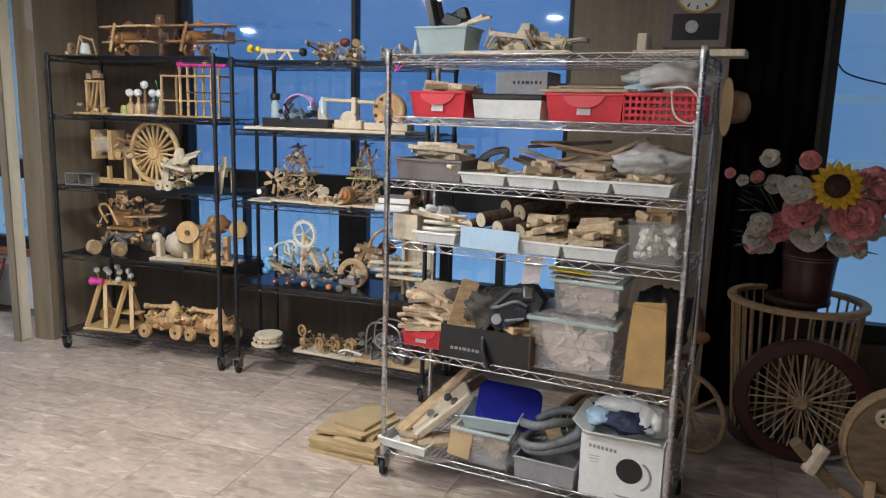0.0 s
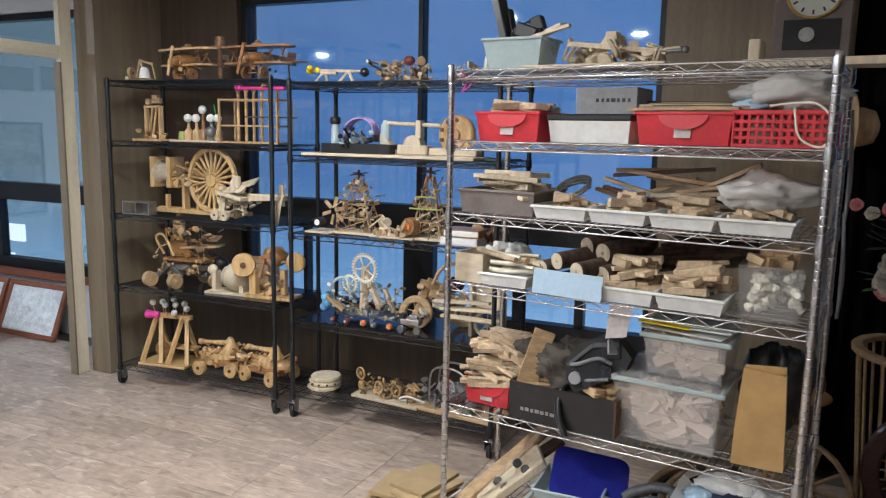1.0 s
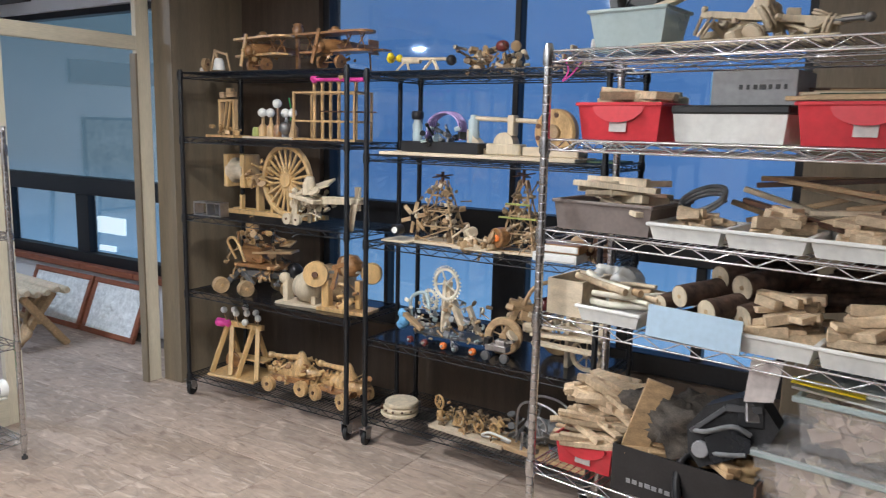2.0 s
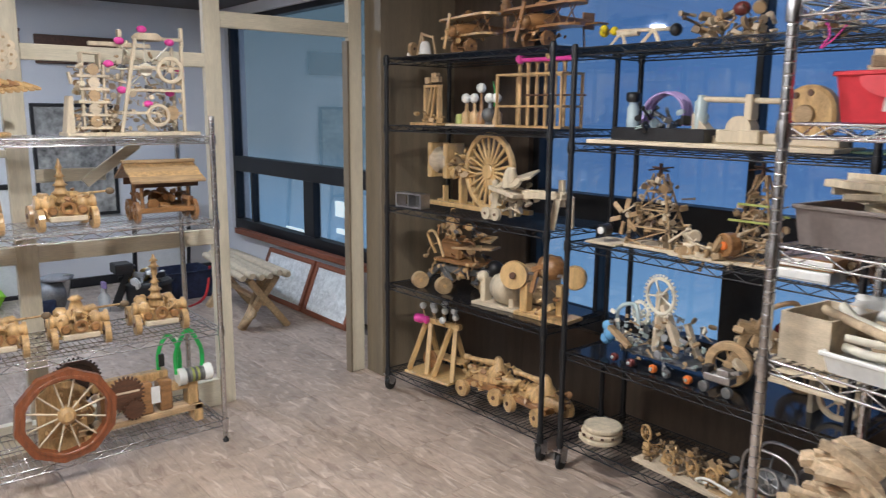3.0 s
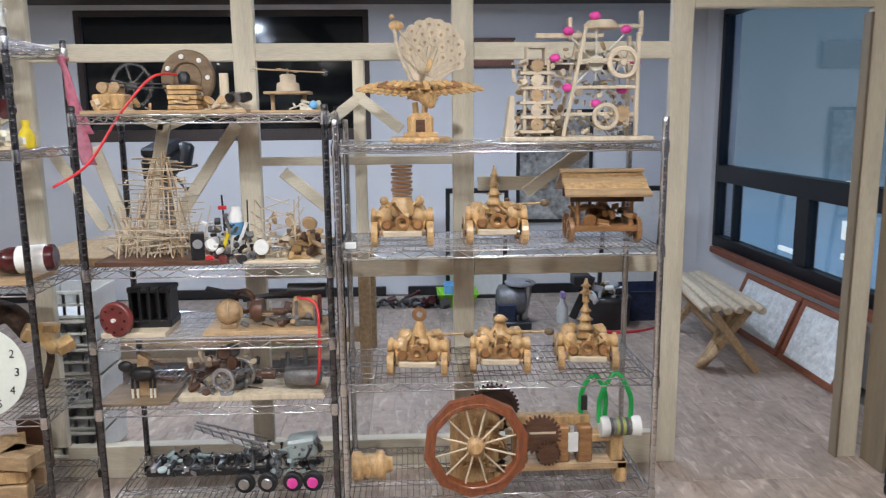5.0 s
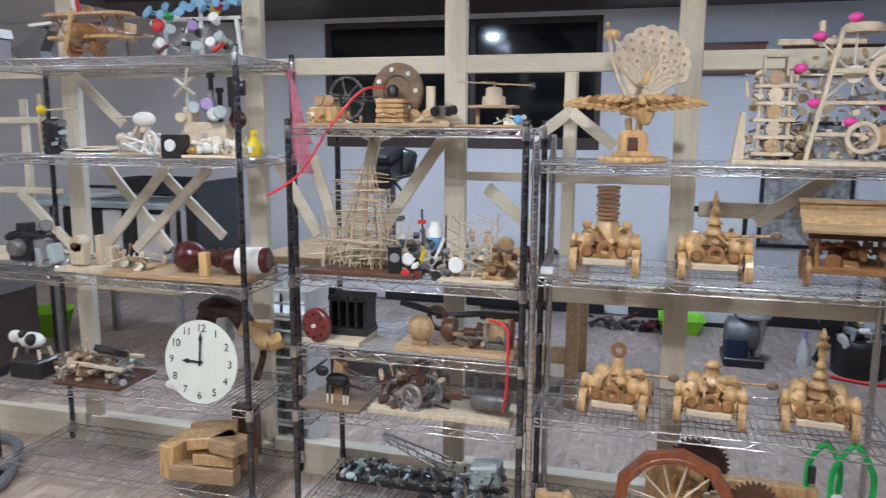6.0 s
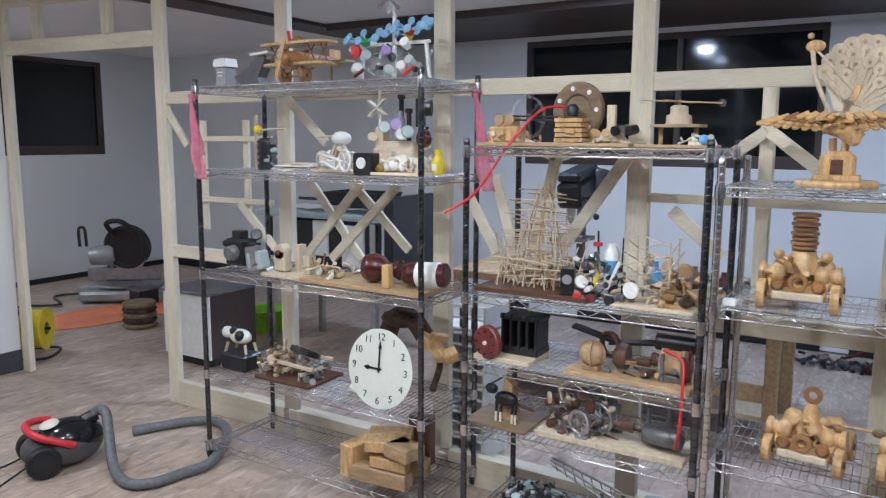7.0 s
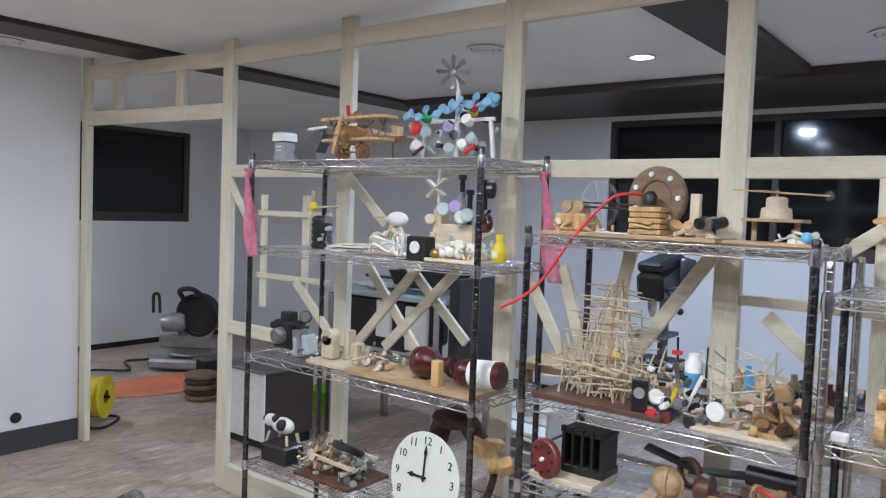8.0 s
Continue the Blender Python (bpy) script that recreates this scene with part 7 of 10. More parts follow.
for ring, n, r0 in ((0, 11, 0.112), (1, 8, 0.08), (2, 5, 0.048)):
    for k in range(n):
        a = math.pi * (-0.02 + 1.04 * k / (n - 1))
        c = Vector((r0 * math.cos(a), -0.006 - 0.004 * ring, 0.115 + 1.06 * r0 * math.sin(a)))
        pl = part("tail_plate", F().disc(c, (0.12 * math.cos(a), 1, 0.15), 0.026 - 0.003 * ring, 0.006, 12).bar(c, (0.25 * c.x, -0.004, 0.03), 0.005, 0.012).moved(TAIL), "pine", t)
        part("eye", F().disc(c - Vector((0, 0.005, 0)), (0, 1, 0), 0.006, 0.004, 8).moved(TAIL), "tan", pl)
part("neck", F().tube([(-0.03, -0.03, 0.225), (-0.075, -0.03, 0.33), (-0.095, -0.025, 0.44)], 0.007, 8).rod((-0.09, -0.025, 0.43), (0.03, -0.02, 0.29), 0.004), "raw", t)
part("head", F().ball((-0.085, -0.02, 0.43), 0.022, 12, (1.3, 0.8, 0.9)).ball((-0.1, -0.02, 0.462), 0.010, 8), "honey", t)
part("crest", F().box((0.035, -0.02, 0.285), (0.02, 0.01, 0.05), (0, 20, 0), ch=0.004), "honey", t)

t = thing("clockwork_tower", "pale wooden clockwork tower with stacked cog stages", "wooden model", on(RD, 0.755, 0.2, z))
board(t, 0.25, 0.16, 0.015, "pine")
for k in range(5):
    part("stage", F().box((0, 0, 0.035 + 0.055 * k), (0.13 - 0.008 * (k % 2), 0.10, 0.012)), "raw", t)
    for x in (-0.045, 0.045):
        part("post", F().lathe((x, -0.035, 0.041 + 0.055 * k), (0, 0, 1), [(0, 0.009), (0.015, 0.006), (0.03, 0.008), (0.043, 0.006)], 8), "pine", t)
    part("cog", F().gear((0.0, -0.045, 0.062 + 0.055 * k), (0, 1, 0), 0.026, 0.012, 12), "raw" if k % 2 else "tan", t)
part("top_frame", F().box((-0.035, 0, 0.32), (0.008, 0.06, 0.07)).box((0.035, 0, 0.32), (0.008, 0.06, 0.07)).box((0, 0, 0.352), (0.08, 0.06, 0.008)), "pine", t)
part("side_wall", F().prism([(-0.12, 0.015), (-0.085, 0.015), (-0.085, 0.17), (-0.10, 0.17)], "y", 0.08), "pine", t)
part("arm", F().bar((-0.08, -0.01, 0.22), (-0.09, -0.01, 0.27), 0.02, 0.012).bar((0.05, -0.03, 0.25), (0.14, -0.03, 0.23), 0.014, 0.01), "raw", t)
fuss(t, 101, -0.085, 0.1, -0.06, 0.05, 0.02, 0.30, 120, ["raw", "tan", "pine", "raw", "umber"], 0.024)

t = thing("ferris_wheel_tower", "pale wooden ferris wheel tower with pink balloon tips", "wooden model", on(RD, 0.985, 0.2, z))
board(t, 0.42, 0.2, 0.016, "pine")
f = F()
for y in (-0.06, 0.06):
    f.bar((-0.13, y, 0.016), (-0.05, y, 0.42), 0.014, 0.014).bar((0.15, y, 0.016), (0.15, y, 0.40), 0.014, 0.014).bar((-0.13, y, 0.1), (0.15, y, 0.1), 0.01, 0.012).bar((-0.1, y, 0.2), (0.15, y, 0.2), 0.01, 0.012).bar((-0.08, y, 0.3), (0.15, y, 0.3), 0.01, 0.012)
part("frame", f, "pine", t)
part("top_beam", F().box((-0.1, 0, 0.395), (0.26, 0.03, 0.018)).box((-0.1, 0, 0.42), (0.016, 0.03, 0.08)).box((0.12, 0, 0.43), (0.12, 0.025, 0.014)).box((0.175, 0, 0.44), (0.014, 0.02, 0.09)).lathe((0.02, 0, 0.42), (0, 0, 1), [(0, 0.06), (0.015, 0.065), (0.03, 0.05)], 16), "pine", t)
wheel(t, (0.09, -0.075, 0.29), (0, 1, 0), 0.06, "raw", 6, 0.016, 0.28)
wheel(t, (0.03, -0.07, 0.09), (0, 1, 0), 0.052, "raw", 6, 0.016, 0.3)
part("cog", F().gear((0.09, -0.07, 0.1), (0, 1, 0), 0.034, 0.014, 14), "tan", t)
part("arm_wheel", F().spokes((0, -0.02, 0.29), (0, 1, 0), 0, 0.17, 8, 0.004).disc((0, -0.02, 0.29), (0, 1, 0), 0.03, 0.02), "ivory", t)
for x, zz in ((-0.11, 0.41), (-0.01, 0.465), (0.11, 0.415), (-0.16, 0.31), (-0.11, 0.2), (0.10, 0.19), (0.15, 0.29), (0.0, 0.14)):
    part("balloon", F().ball((x, -0.03, zz), 0.018, 12, (1.25, 1, 0.9)), "pink", t, "pink balloon tip")
fuss(t, 103, -0.12, 0.15, -0.06, 0.06, 0.02, 0.36, 130, ["raw", "pine", "tan", "cast", "pine"], 0.024)

z = LD[2]
cart(on(RD, 0.235, 0.17, z), 105, "golden wooden cart with a screw-ribbed tower", "screw", barrel=False)
cart(on(RD, 0.595, 0.18, z), 107, "golden wooden gun cart with a pagoda spire", "pagoda")
t = thing("roofed_cart", "golden brown wooden cart under a broad plank roof", "wooden model", on(RD, 1.015, 0.16, z, -4) @ Matrix.Diagonal((1.02, 1.0, 1.04, 1)))
for k in range(4):
    part("roof_plank", F().box((0, -0.135 + 0.043 * k, 0.192 + 0.017 * k), (0.315 - 0.006 * (k % 2), 0.048, 0.012), (21, 0, 0)), "honey" if k % 2 else "tan", t)
    part("roof_plank", F().box((0, 0.165 - 0.043 * k, 0.192 + 0.017 * k), (0.315, 0.048, 0.012), (-21, 0, 0)), "amber", t)
part("ridge", F().box((0, 0.015, 0.262), (0.32, 0.03, 0.014)), "tan", t)
part("gable", F().box((0, -0.11, 0.172), (0.27, 0.012, 0.03)).box((0, 0.11, 0.172), (0.27, 0.012, 0.03)), "dark_wood", t)
for x in (-0.1, 0.1):
    for y in (-0.07, 0.07):
        part("pillar", F().lathe((x, y, 0.06), (0, 0, 1), [(0, 0.012), (0.03, 0.008), (0.08, 0.008), (0.125, 0.014)], 8), "amber", t)
part("deck", F().box((0, 0, 0.055), (0.26, 0.18, 0.022)), "amber", t)
for x in (-1, 1):
    for y in (-0.07, 0.07):
        wheel(t, (x * 0.125, y, 0.048), (1, 0, 0), 0.048, "amber", 8, 0.018, 0.24)
fuss(t, 109, -0.1, 0.1, -0.07, 0.06, 0.066, 0.14, 27, ["amber", "amber"], 0.042)
t = thing("steel_trestle", "small tan block and tag under the carts", "block", on(RD, 0.0, 0.05, z))
part("tag", F().box((0.04, 0.0, 0.012), (0.04, 0.03, 0.022)), "paper", t)

z = LD[1]
cart(on(RD, 0.295, 0.17, z, -6), 111, "golden wooden gun cart with a ring sight", "ringhead")
cart(on(RD, 0.62, 0.18, z, -6), 113, "golden wooden gun cart with a turned turret", "turret")
cart(on(RD, 0.97, 0.19, z, -6), 117, "golden wooden cart with a tall tiered spire", "pagoda", barrel=False)
part("spire", F().lathe((0, 0, 0.24), (0, 0, 1), [(0, 0.014), (0.02, 0.011), (0.022, 0.025), (0.032, 0.012), (0.045, 0.010), (0.048, 0.02), (0.056, 0.009), (0.075, 0.004)], 12), "honey", bpy.data.objects["wooden_cart.004"])

z = LD[0]
t = thing("lathe_machine", "wooden winding machine with a red-brown octagonal wheel", "wooden model", on(RD, 0.71, 0.10, z))
c = (-0.205, -0.11, 0.205)
n, R = 10, 0.205
for k in range(n):
    a0, a1 = 2 * math.pi * k / n + 0.2, 2 * math.pi * (k + 1) / n + 0.2
    quad = [(c[0] + q * math.cos(a), c[2] + q * math.sin(a)) for q, a in ((0.166, a0), (0.207, a0), (0.207, a1), (0.166, a1))]
    part("rim_segment", F().prism(quad, "y", 0.036).moved(pose(0, c[1], 0)), "mahogany", t)
part("rim_hoop", F().ring(c, (0, 1, 0), 0.180, 0.163, 0.044, 40), "mahogany", t)
part("hub", F().lathe((c[0], c[1] - 0.03, c[2]), (0, 1, 0), [(0, 0.02), (0.006, 0.034), (0.03, 0.036), (0.06, 0.03)], 18), "honey", t)
part("spokes", F().spokes(c, (0, 1, 0), 0.03, 0.185, 12, 0.0045), "raw", t)
part("back_plate", F().prism([(-0.30, 0.0), (-0.11, 0.0), (-0.10, 0.27), (-0.16, 0.32), (-0.24, 0.32), (-0.30, 0.27)], "y", 0.03), "honey", t)
part("gear", F().ring((-0.12, 0.05, 0.29), (0, 1, 0), 0.10, 0.08, 0.014, 36), "ebony", t)
part("teeth", F().gear((-0.12, 0.058, 0.29), (0, 1, 0), 0.108, 0.006, 34, 0.012), "ebony", t)
part("saw_gear", F().gear((0.06, -0.035, 0.21), (0, 1, 0), 0.085, 0.012, 26, 0.014), "dark_wood", t, "dark toothed wooden gear")
part("saw_gear", F().gear((0.09, -0.05, 0.135), (0, 1, 0), 0.05, 0.012, 18, 0.01), "dark_wood", t, "dark toothed wooden gear")
part("bed", F().box((0.13, 0.0, 0.075), (0.56, 0.09, 0.03)), "tan", t)
part("top_rail", F().box((0.10, 0.03, 0.25), (0.34, 0.05, 0.045)), "honey", t)
for x in (-0.02, 0.15, 0.24):
    part("block", F().box((x, 0, 0.165), (0.06, 0.08, 0.15)), "amber", t)
for x in (-0.1, 0.39):
    part("leg", F().box((x, 0.0, 0.045), (0.045, 0.09, 0.09)), "honey", t)
part("support", F().box((0.37, 0.0, 0.16), (0.05, 0.08, 0.14)).box((0.31, 0, 0.19), (0.16, 0.07, 0.03)), "honey", t)
part("roller", F().lathe((-0.08, -0.02, 0.22), (1, 0, 0), [(0, 0.012), (0.02, 0.014), (0.1, 0.022), (0.2, 0.022), (0.22, 0.012)], 14), "raw", t)
part("tin", F().box((0.19, -0.045, 0.18), (0.04, 0.006, 0.08)), "white", t)
part("spool", F().lathe((0.30, -0.03, 0.235), (1, 0, 0), [(0, 0.042), (0.034, 0.042), (0.036, 0.03), (0.125, 0.03), (0.127, 0.042), (0.16, 0.042)], 18), "white", t, "white spool")
for k in range(7):
    part("winding", F().lathe((0.339 + 0.0122 * k, -0.03, 0.235), (1, 0, 0), [(0, 0.035), (0.0115, 0.035)], 16), ("shell_grey", "cast", "olive", "shell_grey", "olive", "shell_grey", "cast")[k], t)
for x0, x1, y, top in ((0.235, 0.335, 0.03, 0.43), (0.3, 0.425, -0.02, 0.455)):
    part("green_tube", F().tube([(x0, y, 0.25), (x0 + 0.003, y, 0.36), ((x0 + x1) / 2, y, top), (x1 - 0.003, y, 0.36), (x1, y, 0.26)], 0.0105, 8), "green", t, "bright green plastic tube")
part("switch", F().box((0.245, 0.02, 0.32), (0.026, 0.02, 0.06)), "black", t)
fuss(t, 121, -0.27, -0.08, -0.05, 0.03, 0.06, 0.3, 30, ["honey", "honey"], 0.045)
t = thing("small_drum", "small golden turned drum on the bottom shelf", "wooden model", on(RD, 0.09, 0.13, z))
part("drum", F().lathe((-0.08, 0, 0.065), (1, 0.1, 0), [(0, 0.045), (0.008, 0.06), (0.04, 0.062), (0.045, 0.05), (0.1, 0.05), (0.105, 0.062), (0.13, 0.06), (0.14, 0.035), (0.165, 0.03)], 22), "honey", t)
fuss(t, 123, -0.06, 0.06, -0.05, 0.0, 0.02, 0.09, 9, ["honey"], 0.03)

# ================= narrow chrome rack: engines =================
z = LB[4]
t = thing("engine_board", "two wooden toy engines with flywheels on a long board", "mechanical model", on(RB, 0.29, 0.2, z))
board(t, 0.60, 0.22, 0.014, "tan")
part("block", F().box((-0.22, 0, 0.045), (0.12, 0.09, 0.06)).box((-0.22, 0.01, 0.085), (0.07, 0.06, 0.03)), "honey", t)
for x in (-0.245, -0.2):
    part("cylinder", F().lathe((x, -0.03, 0.10), (0, 1, 0), [(0, 0.02), (0.06, 0.02)], 14), "tan", t)
wheel(t, (-0.16, 0.05, 0.11), (0.2, 1, 0), 0.085, "clear", 6, 0.012, 0.1)
part("crank", F().rod((-0.2, -0.02, 0.10), (0.02, -0.02, 0.095), 0.004).rod((-0.2, -0.02, 0.115), (0.0, -0.02, 0.11), 0.003), "black", t)
w = part("flywheel", F().ring((0.06, 0.03, 0.135), (0.15, 1, 0), 0.105, 0.055, 0.03, 30).disc((0.06, 0.035, 0.135), (0.15, 1, 0), 0.062, 0.02, 20), "umber", t, "brown drilled flywheel")
for k in range(7):
    a = 2 * math.pi * k / 7
    part("hole", F().disc((0.06 + 0.08 * math.cos(a), 0.012 - 0.01 * math.cos(a), 0.135 + 0.08 * math.sin(a)), (0.15, 1, 0), 0.009, 0.01, 10), "paper", w)
for k in range(5):
    part("layer", F().box((0.06, -0.02, 0.024 + 0.018 * k), (0.11 - 0.006 * (k % 2), 0.10, 0.015)), "honey", t)
part("spring_head", F().lathe((0.06, -0.03, 0.11), (0, 0, 1), [(0, 0.02), (0.03, 0.024), (0.045, 0.012)], 12), "black", t)
part("fin", F().prism([(0.14, 0.014), (0.27, 0.014), (0.215, 0.075), (0.215, 0.15), (0.185, 0.15), (0.185, 0.07)], "y", 0.02), "pine", t)
for k in range(3):
    part("bolt", F().lathe((0.23 + 0.026 * k, -0.02, 0.06), (0.4, 1, 0.2), [(-0.02, 0.018), (0.02, 0.018)], 12), ("black", "steel", "black")[k], t)
fuss(t, 131, -0.27, 0.27, -0.09, 0.02, 0.014, 0.06, 27, ["honey", "raw"], 0.03)
t = thing("red_cable", "thin red tube hanging from the flywheel", "cable", RB @ pose(0, 0, 0))
part("tube", F().tube([(0.33, 0.15, z + 0.145), (0.26, 0.08, z + 0.13), (0.16, 0.02, z + 0.0), (0.06, -0.04, z - 0.17), (-0.06, -0.06, z - 0.25)], 0.005, 7), "red", t)
t = thing("helicopter_model", "little wooden helicopter tower on a round deck", "wooden model", on(RB, 0.73, 0.2, z))
board(t, 0.26, 0.16, 0.01, "tan")
part("deck", F().box((0, 0, 0.075), (0.17, 0.11, 0.010)), "tan", t)
for x in (-0.06, 0.06):
    part("post", F().rod((x, 0, 0.01), (x, 0, 0.07), 0.008), "tan", t)
part("cabin", F().lathe((0, 0, 0.08), (0, 0, 1), [(0, 0.045), (0.03, 0.042), (0.035, 0.03), (0.06, 0.03), (0.065, 0.02)], 14), "raw", t)
part("rotor", F().bar((-0.13, 0, 0.165), (0.14, 0, 0.15), 0.012, 0.005).bar((-0.02, -0.1, 0.158), (0.02, 0.1, 0.158), 0.012, 0.005).rod((0, 0, 0.14), (0, 0, 0.165), 0.004), "tan", t)
part("tip", F().ball((-0.13, 0, 0.165), 0.014).ball((0.14, 0, 0.15), 0.014), "clear", t)
part("blue_ball", F().ball((0.10, -0.06, 0.028), 0.017, 12), "blue", t)
fuss(t, 133, 0.02, 0.13, -0.07, -0.02, 0.01, 0.04, 12, ["ivory"], 0.03)

z = LB[3]
t = thing("dark_tray", "flat dark brown board on the shelf", "board", on(RB, 0.24, 0.2, z))
part("sheet", F().box((0, 0, 0.009), (0.46, 0.3, 0.018)), "dark_wood", t)
t = thing("stick_castle", "tall castle model built of thin pale sticks", "wooden model", on(RB, 0.2, 0.22, z + 0.018))
rg = random.Random(7)
for k in range(70):
    a, r = rg.uniform(0, 6.28), rg.uniform(0.06, 0.21)
    x, y = r * math.cos(a), 0.6 * r * math.sin(a)
    h = rg.uniform(0.02, 0.11) * (1.25 - r * 3)
    part("stick", F().bar((x, y, 0.0), (x * 0.8 + rg.uniform(-0.05, 0.05), y * 0.8, 0.03 + h), 0.005, 0.004), ("raw", "tan", "pine")[k % 3], t)
for k in range(26):
    a, b2 = rg.uniform(-0.2, 0.02), rg.uniform(0.03, 0.2)
    part("stick", F().bar((a, rg.uniform(-0.13, 0.1), 0.012 + 0.004 * k), (b2, rg.uniform(-0.13, 0.1), 0.012 + 0.004 * k + rg.uniform(-0.01, 0.02)), 0.006, 0.004), ("raw", "pine")[k % 2], t)
for k in range(10):
    a = 2 * math.pi * k / 10
    part("stick", F().bar((0.13 * math.cos(a), 0.08 * math.sin(a), 0.01), (0.03 + 0.025 * math.cos(a), 0.02 * math.sin(a), 0.36 + 0.02 * (k % 3)), 0.006, 0.005), ("tan", "raw")[k % 2], t)
for k in range(30):
    zz = 0.1 + 0.0095 * k
    s = 0.155 * (1 - 0.45 * (zz - 0.1) / 0.3) * rg.uniform(0.7, 1.15)
    a = rg.uniform(-0.3, 0.3)
    c = Vector((0.015 + rg.uniform(-0.03, 0.03), rg.uniform(-0.07, 0.04), zz))
    part("stick", F().rod(c - Vector((s, 0.3 * s * a, s * a * 0.5)), c + Vector((s, 0.3 * s * a, s * a * 0.5)), 0.0024, 5), ("raw", "pine", "tan")[k % 3], t)
for k in range(12):
    x, y = -0.11 + 0.044 * (k % 6), -0.075 if k < 6 else 0.06
    part("stick", F().rod((x, y, 0.0), (x * 0.8 + 0.01, y * 0.8, 0.2 + 0.05 * (k % 3)), 0.0026, 5), "raw", t)
for sx in (-1, 1):
    for k in range(4):
        part("stick", F().bar((sx * (0.05 + 0.035 * k), -0.07 + 0.03 * k, 0.01), (sx * (0.11 + 0.03 * k), -0.06 + 0.03 * k, 0.16 + 0.03 * (k % 2)), 0.007, 0.005), "raw", t)
t = thing("toy_speaker", "small black box with a round face", "toy", on(RB, 0.38, 0.1, z + 0.018, 15))
part("case", F().box((0, 0, 0.05), (0.05, 0.06, 0.10), ch=0.004), "black", t)
part("face", F().disc((0, -0.032, 0.06), (0, 1, 0), 0.018, 0.006), "grey", t)
t = thing("brick_robot", "little robot of red, yellow, white and black plastic bricks", "toy", on(RB, 0.5, 0.15, z))
fuss(t, 137, -0.1, 0.1, -0.06, 0.06, 0.01, 0.15, 54, ["black", "white", "cast", "black", "grey", "raw"], 0.034)
fuss(t, 138, -0.09, 0.09, -0.07, 0.04, 0.01, 0.06, 6, ["oxblood"], 0.032)
part("arm", F().bar((-0.03, -0.03, 0.05), (0.0, -0.03, 0.13), 0.014, 0.012), "yellow", t, "yellow plastic arm")
part("arm", F().bar((0.02, -0.02, 0.05), (0.06, -0.01, 0.15), 0.014, 0.012), "white", t)
for x in (-0.07, -0.02, 0.05):
    part("wheel", F().disc((x, -0.08, 0.018), (0.2, 1, 0), 0.018, 0.016, 14), ("red", "oxblood", "rubber")[(x > -0.05) + (x > 0)], t)
part("mast", F().rod((-0.04, 0.05, 0.1), (-0.045, 0.05, 0.25), 0.004), "black", t)
part("mast", F().rod((0.05, 0.05, 0.1), (0.052, 0.05, 0.23), 0.003), "black", t)
part("flag", F().box((-0.045, 0.05, 0.2), (0.03, 0.02, 0.014)), "red", t)
part("canister", F().lathe((0.0, 0.08, 0.0), (0, 0, 1), [(0, 0.028), (0.17, 0.028), (0.185, 0.018), (0.2, 0.018)], 14), "paper", t, "white bottle with a blue label")
part("canister_label", F().lathe((0.0, 0.08, 0.09), (0, 0, 1), [(0, 0.0286), (0.05, 0.0286)], 14), "blue", t)
t = thing("stick_lighthouse", "stick tower with a white disc on a pale board", "wooden model", on(RB, 0.7, 0.18, z))
board(t, 0.29, 0.24, 0.012, "raw")
for k in range(5):
    zz = 0.012 + 0.045 * k
    for a in range(4):
        x0, y0 = (-1, 1, 1, -1)[a] * 0.075, (-1, -1, 1, 1)[a] * 0.06
        x1, y1 = (1, 1, -1, -1)[a] * 0.075, (-1, 1, 1, -1)[a] * 0.06
        part("stick", F().rod((x0 - 0.03, y0, zz), (x0 - 0.03, y0, zz + 0.046), 0.003, 5), "raw", t)
        part("stick", F().rod((x0 - 0.03, y0, zz), (x1 - 0.03 + 0.02 * math.sin(5 * a + k), y1, zz + 0.045), 0.0024, 5), "raw", t)
part("disc", F().disc((-0.08, -0.09, 0.06), (0.2, 1, 0), 0.03, 0.012, 18), "white", t, "white disc")
fuss(t, 140, -0.11, 0.05, -0.08, 0.06, 0.012, 0.18, 27, ["raw", "tan"], 0.03)
fuss(t, 141, 0.02, 0.13, -0.09, 0.08, 0.012, 0.15, 27, ["tan", "honey", "dark_wood"], 0.05)

z = LB[2]
t = thing("crate_motor", "black box motor with a dark red drilled wheel", "mechanical model", on(RB, 0.13, 0.15, z))
board(t, 0.24, 0.2, 0.02, "raw")
part("body", F().box((0.045, 0.03, 0.035), (0.16, 0.12, 0.03), ch=0.004).box((0.045, 0.03, 0.165), (0.16, 0.12, 0.02), ch=0.004).box((0.045, 0.05, 0.1), (0.13, 0.07, 0.12)), "black", t)
for k in range(5):
    part("rib", F().box((-0.028 + 0.036 * k, 0.025, 0.10), (0.010, 0.115, 0.12)).box((-0.028 + 0.036 * k, -0.03, 0.172), (0.012, 0.02, 0.02)), "black", t)
w = part("wheel", F().disc((-0.06, -0.09, 0.072), (0.3, 1, 0), 0.068, 0.03, 28), "oxblood", t, "dull red drilled wheel")
for k in range(8):
    a = 2 * math.pi * k / 8
    part("hole", F().disc((-0.065 + 0.045 * math.cos(a), -0.107 - 0.012 * math.cos(a), 0.072 + 0.045 * math.sin(a)), (0.3, 1, 0), 0.005, 0.006, 10), "dark_red", w)
part("cap", F().disc((-0.065, -0.108, 0.072), (0.3, 1, 0), 0.008, 0.012, 10), "white", w)
t = thing("propeller_motor", "brown wooden propeller engine joined to a dark motor on a board", "mechanical model", on(RB, 0.62, 0.15, z))
board(t, 0.46, 0.2, 0.018, "tan")
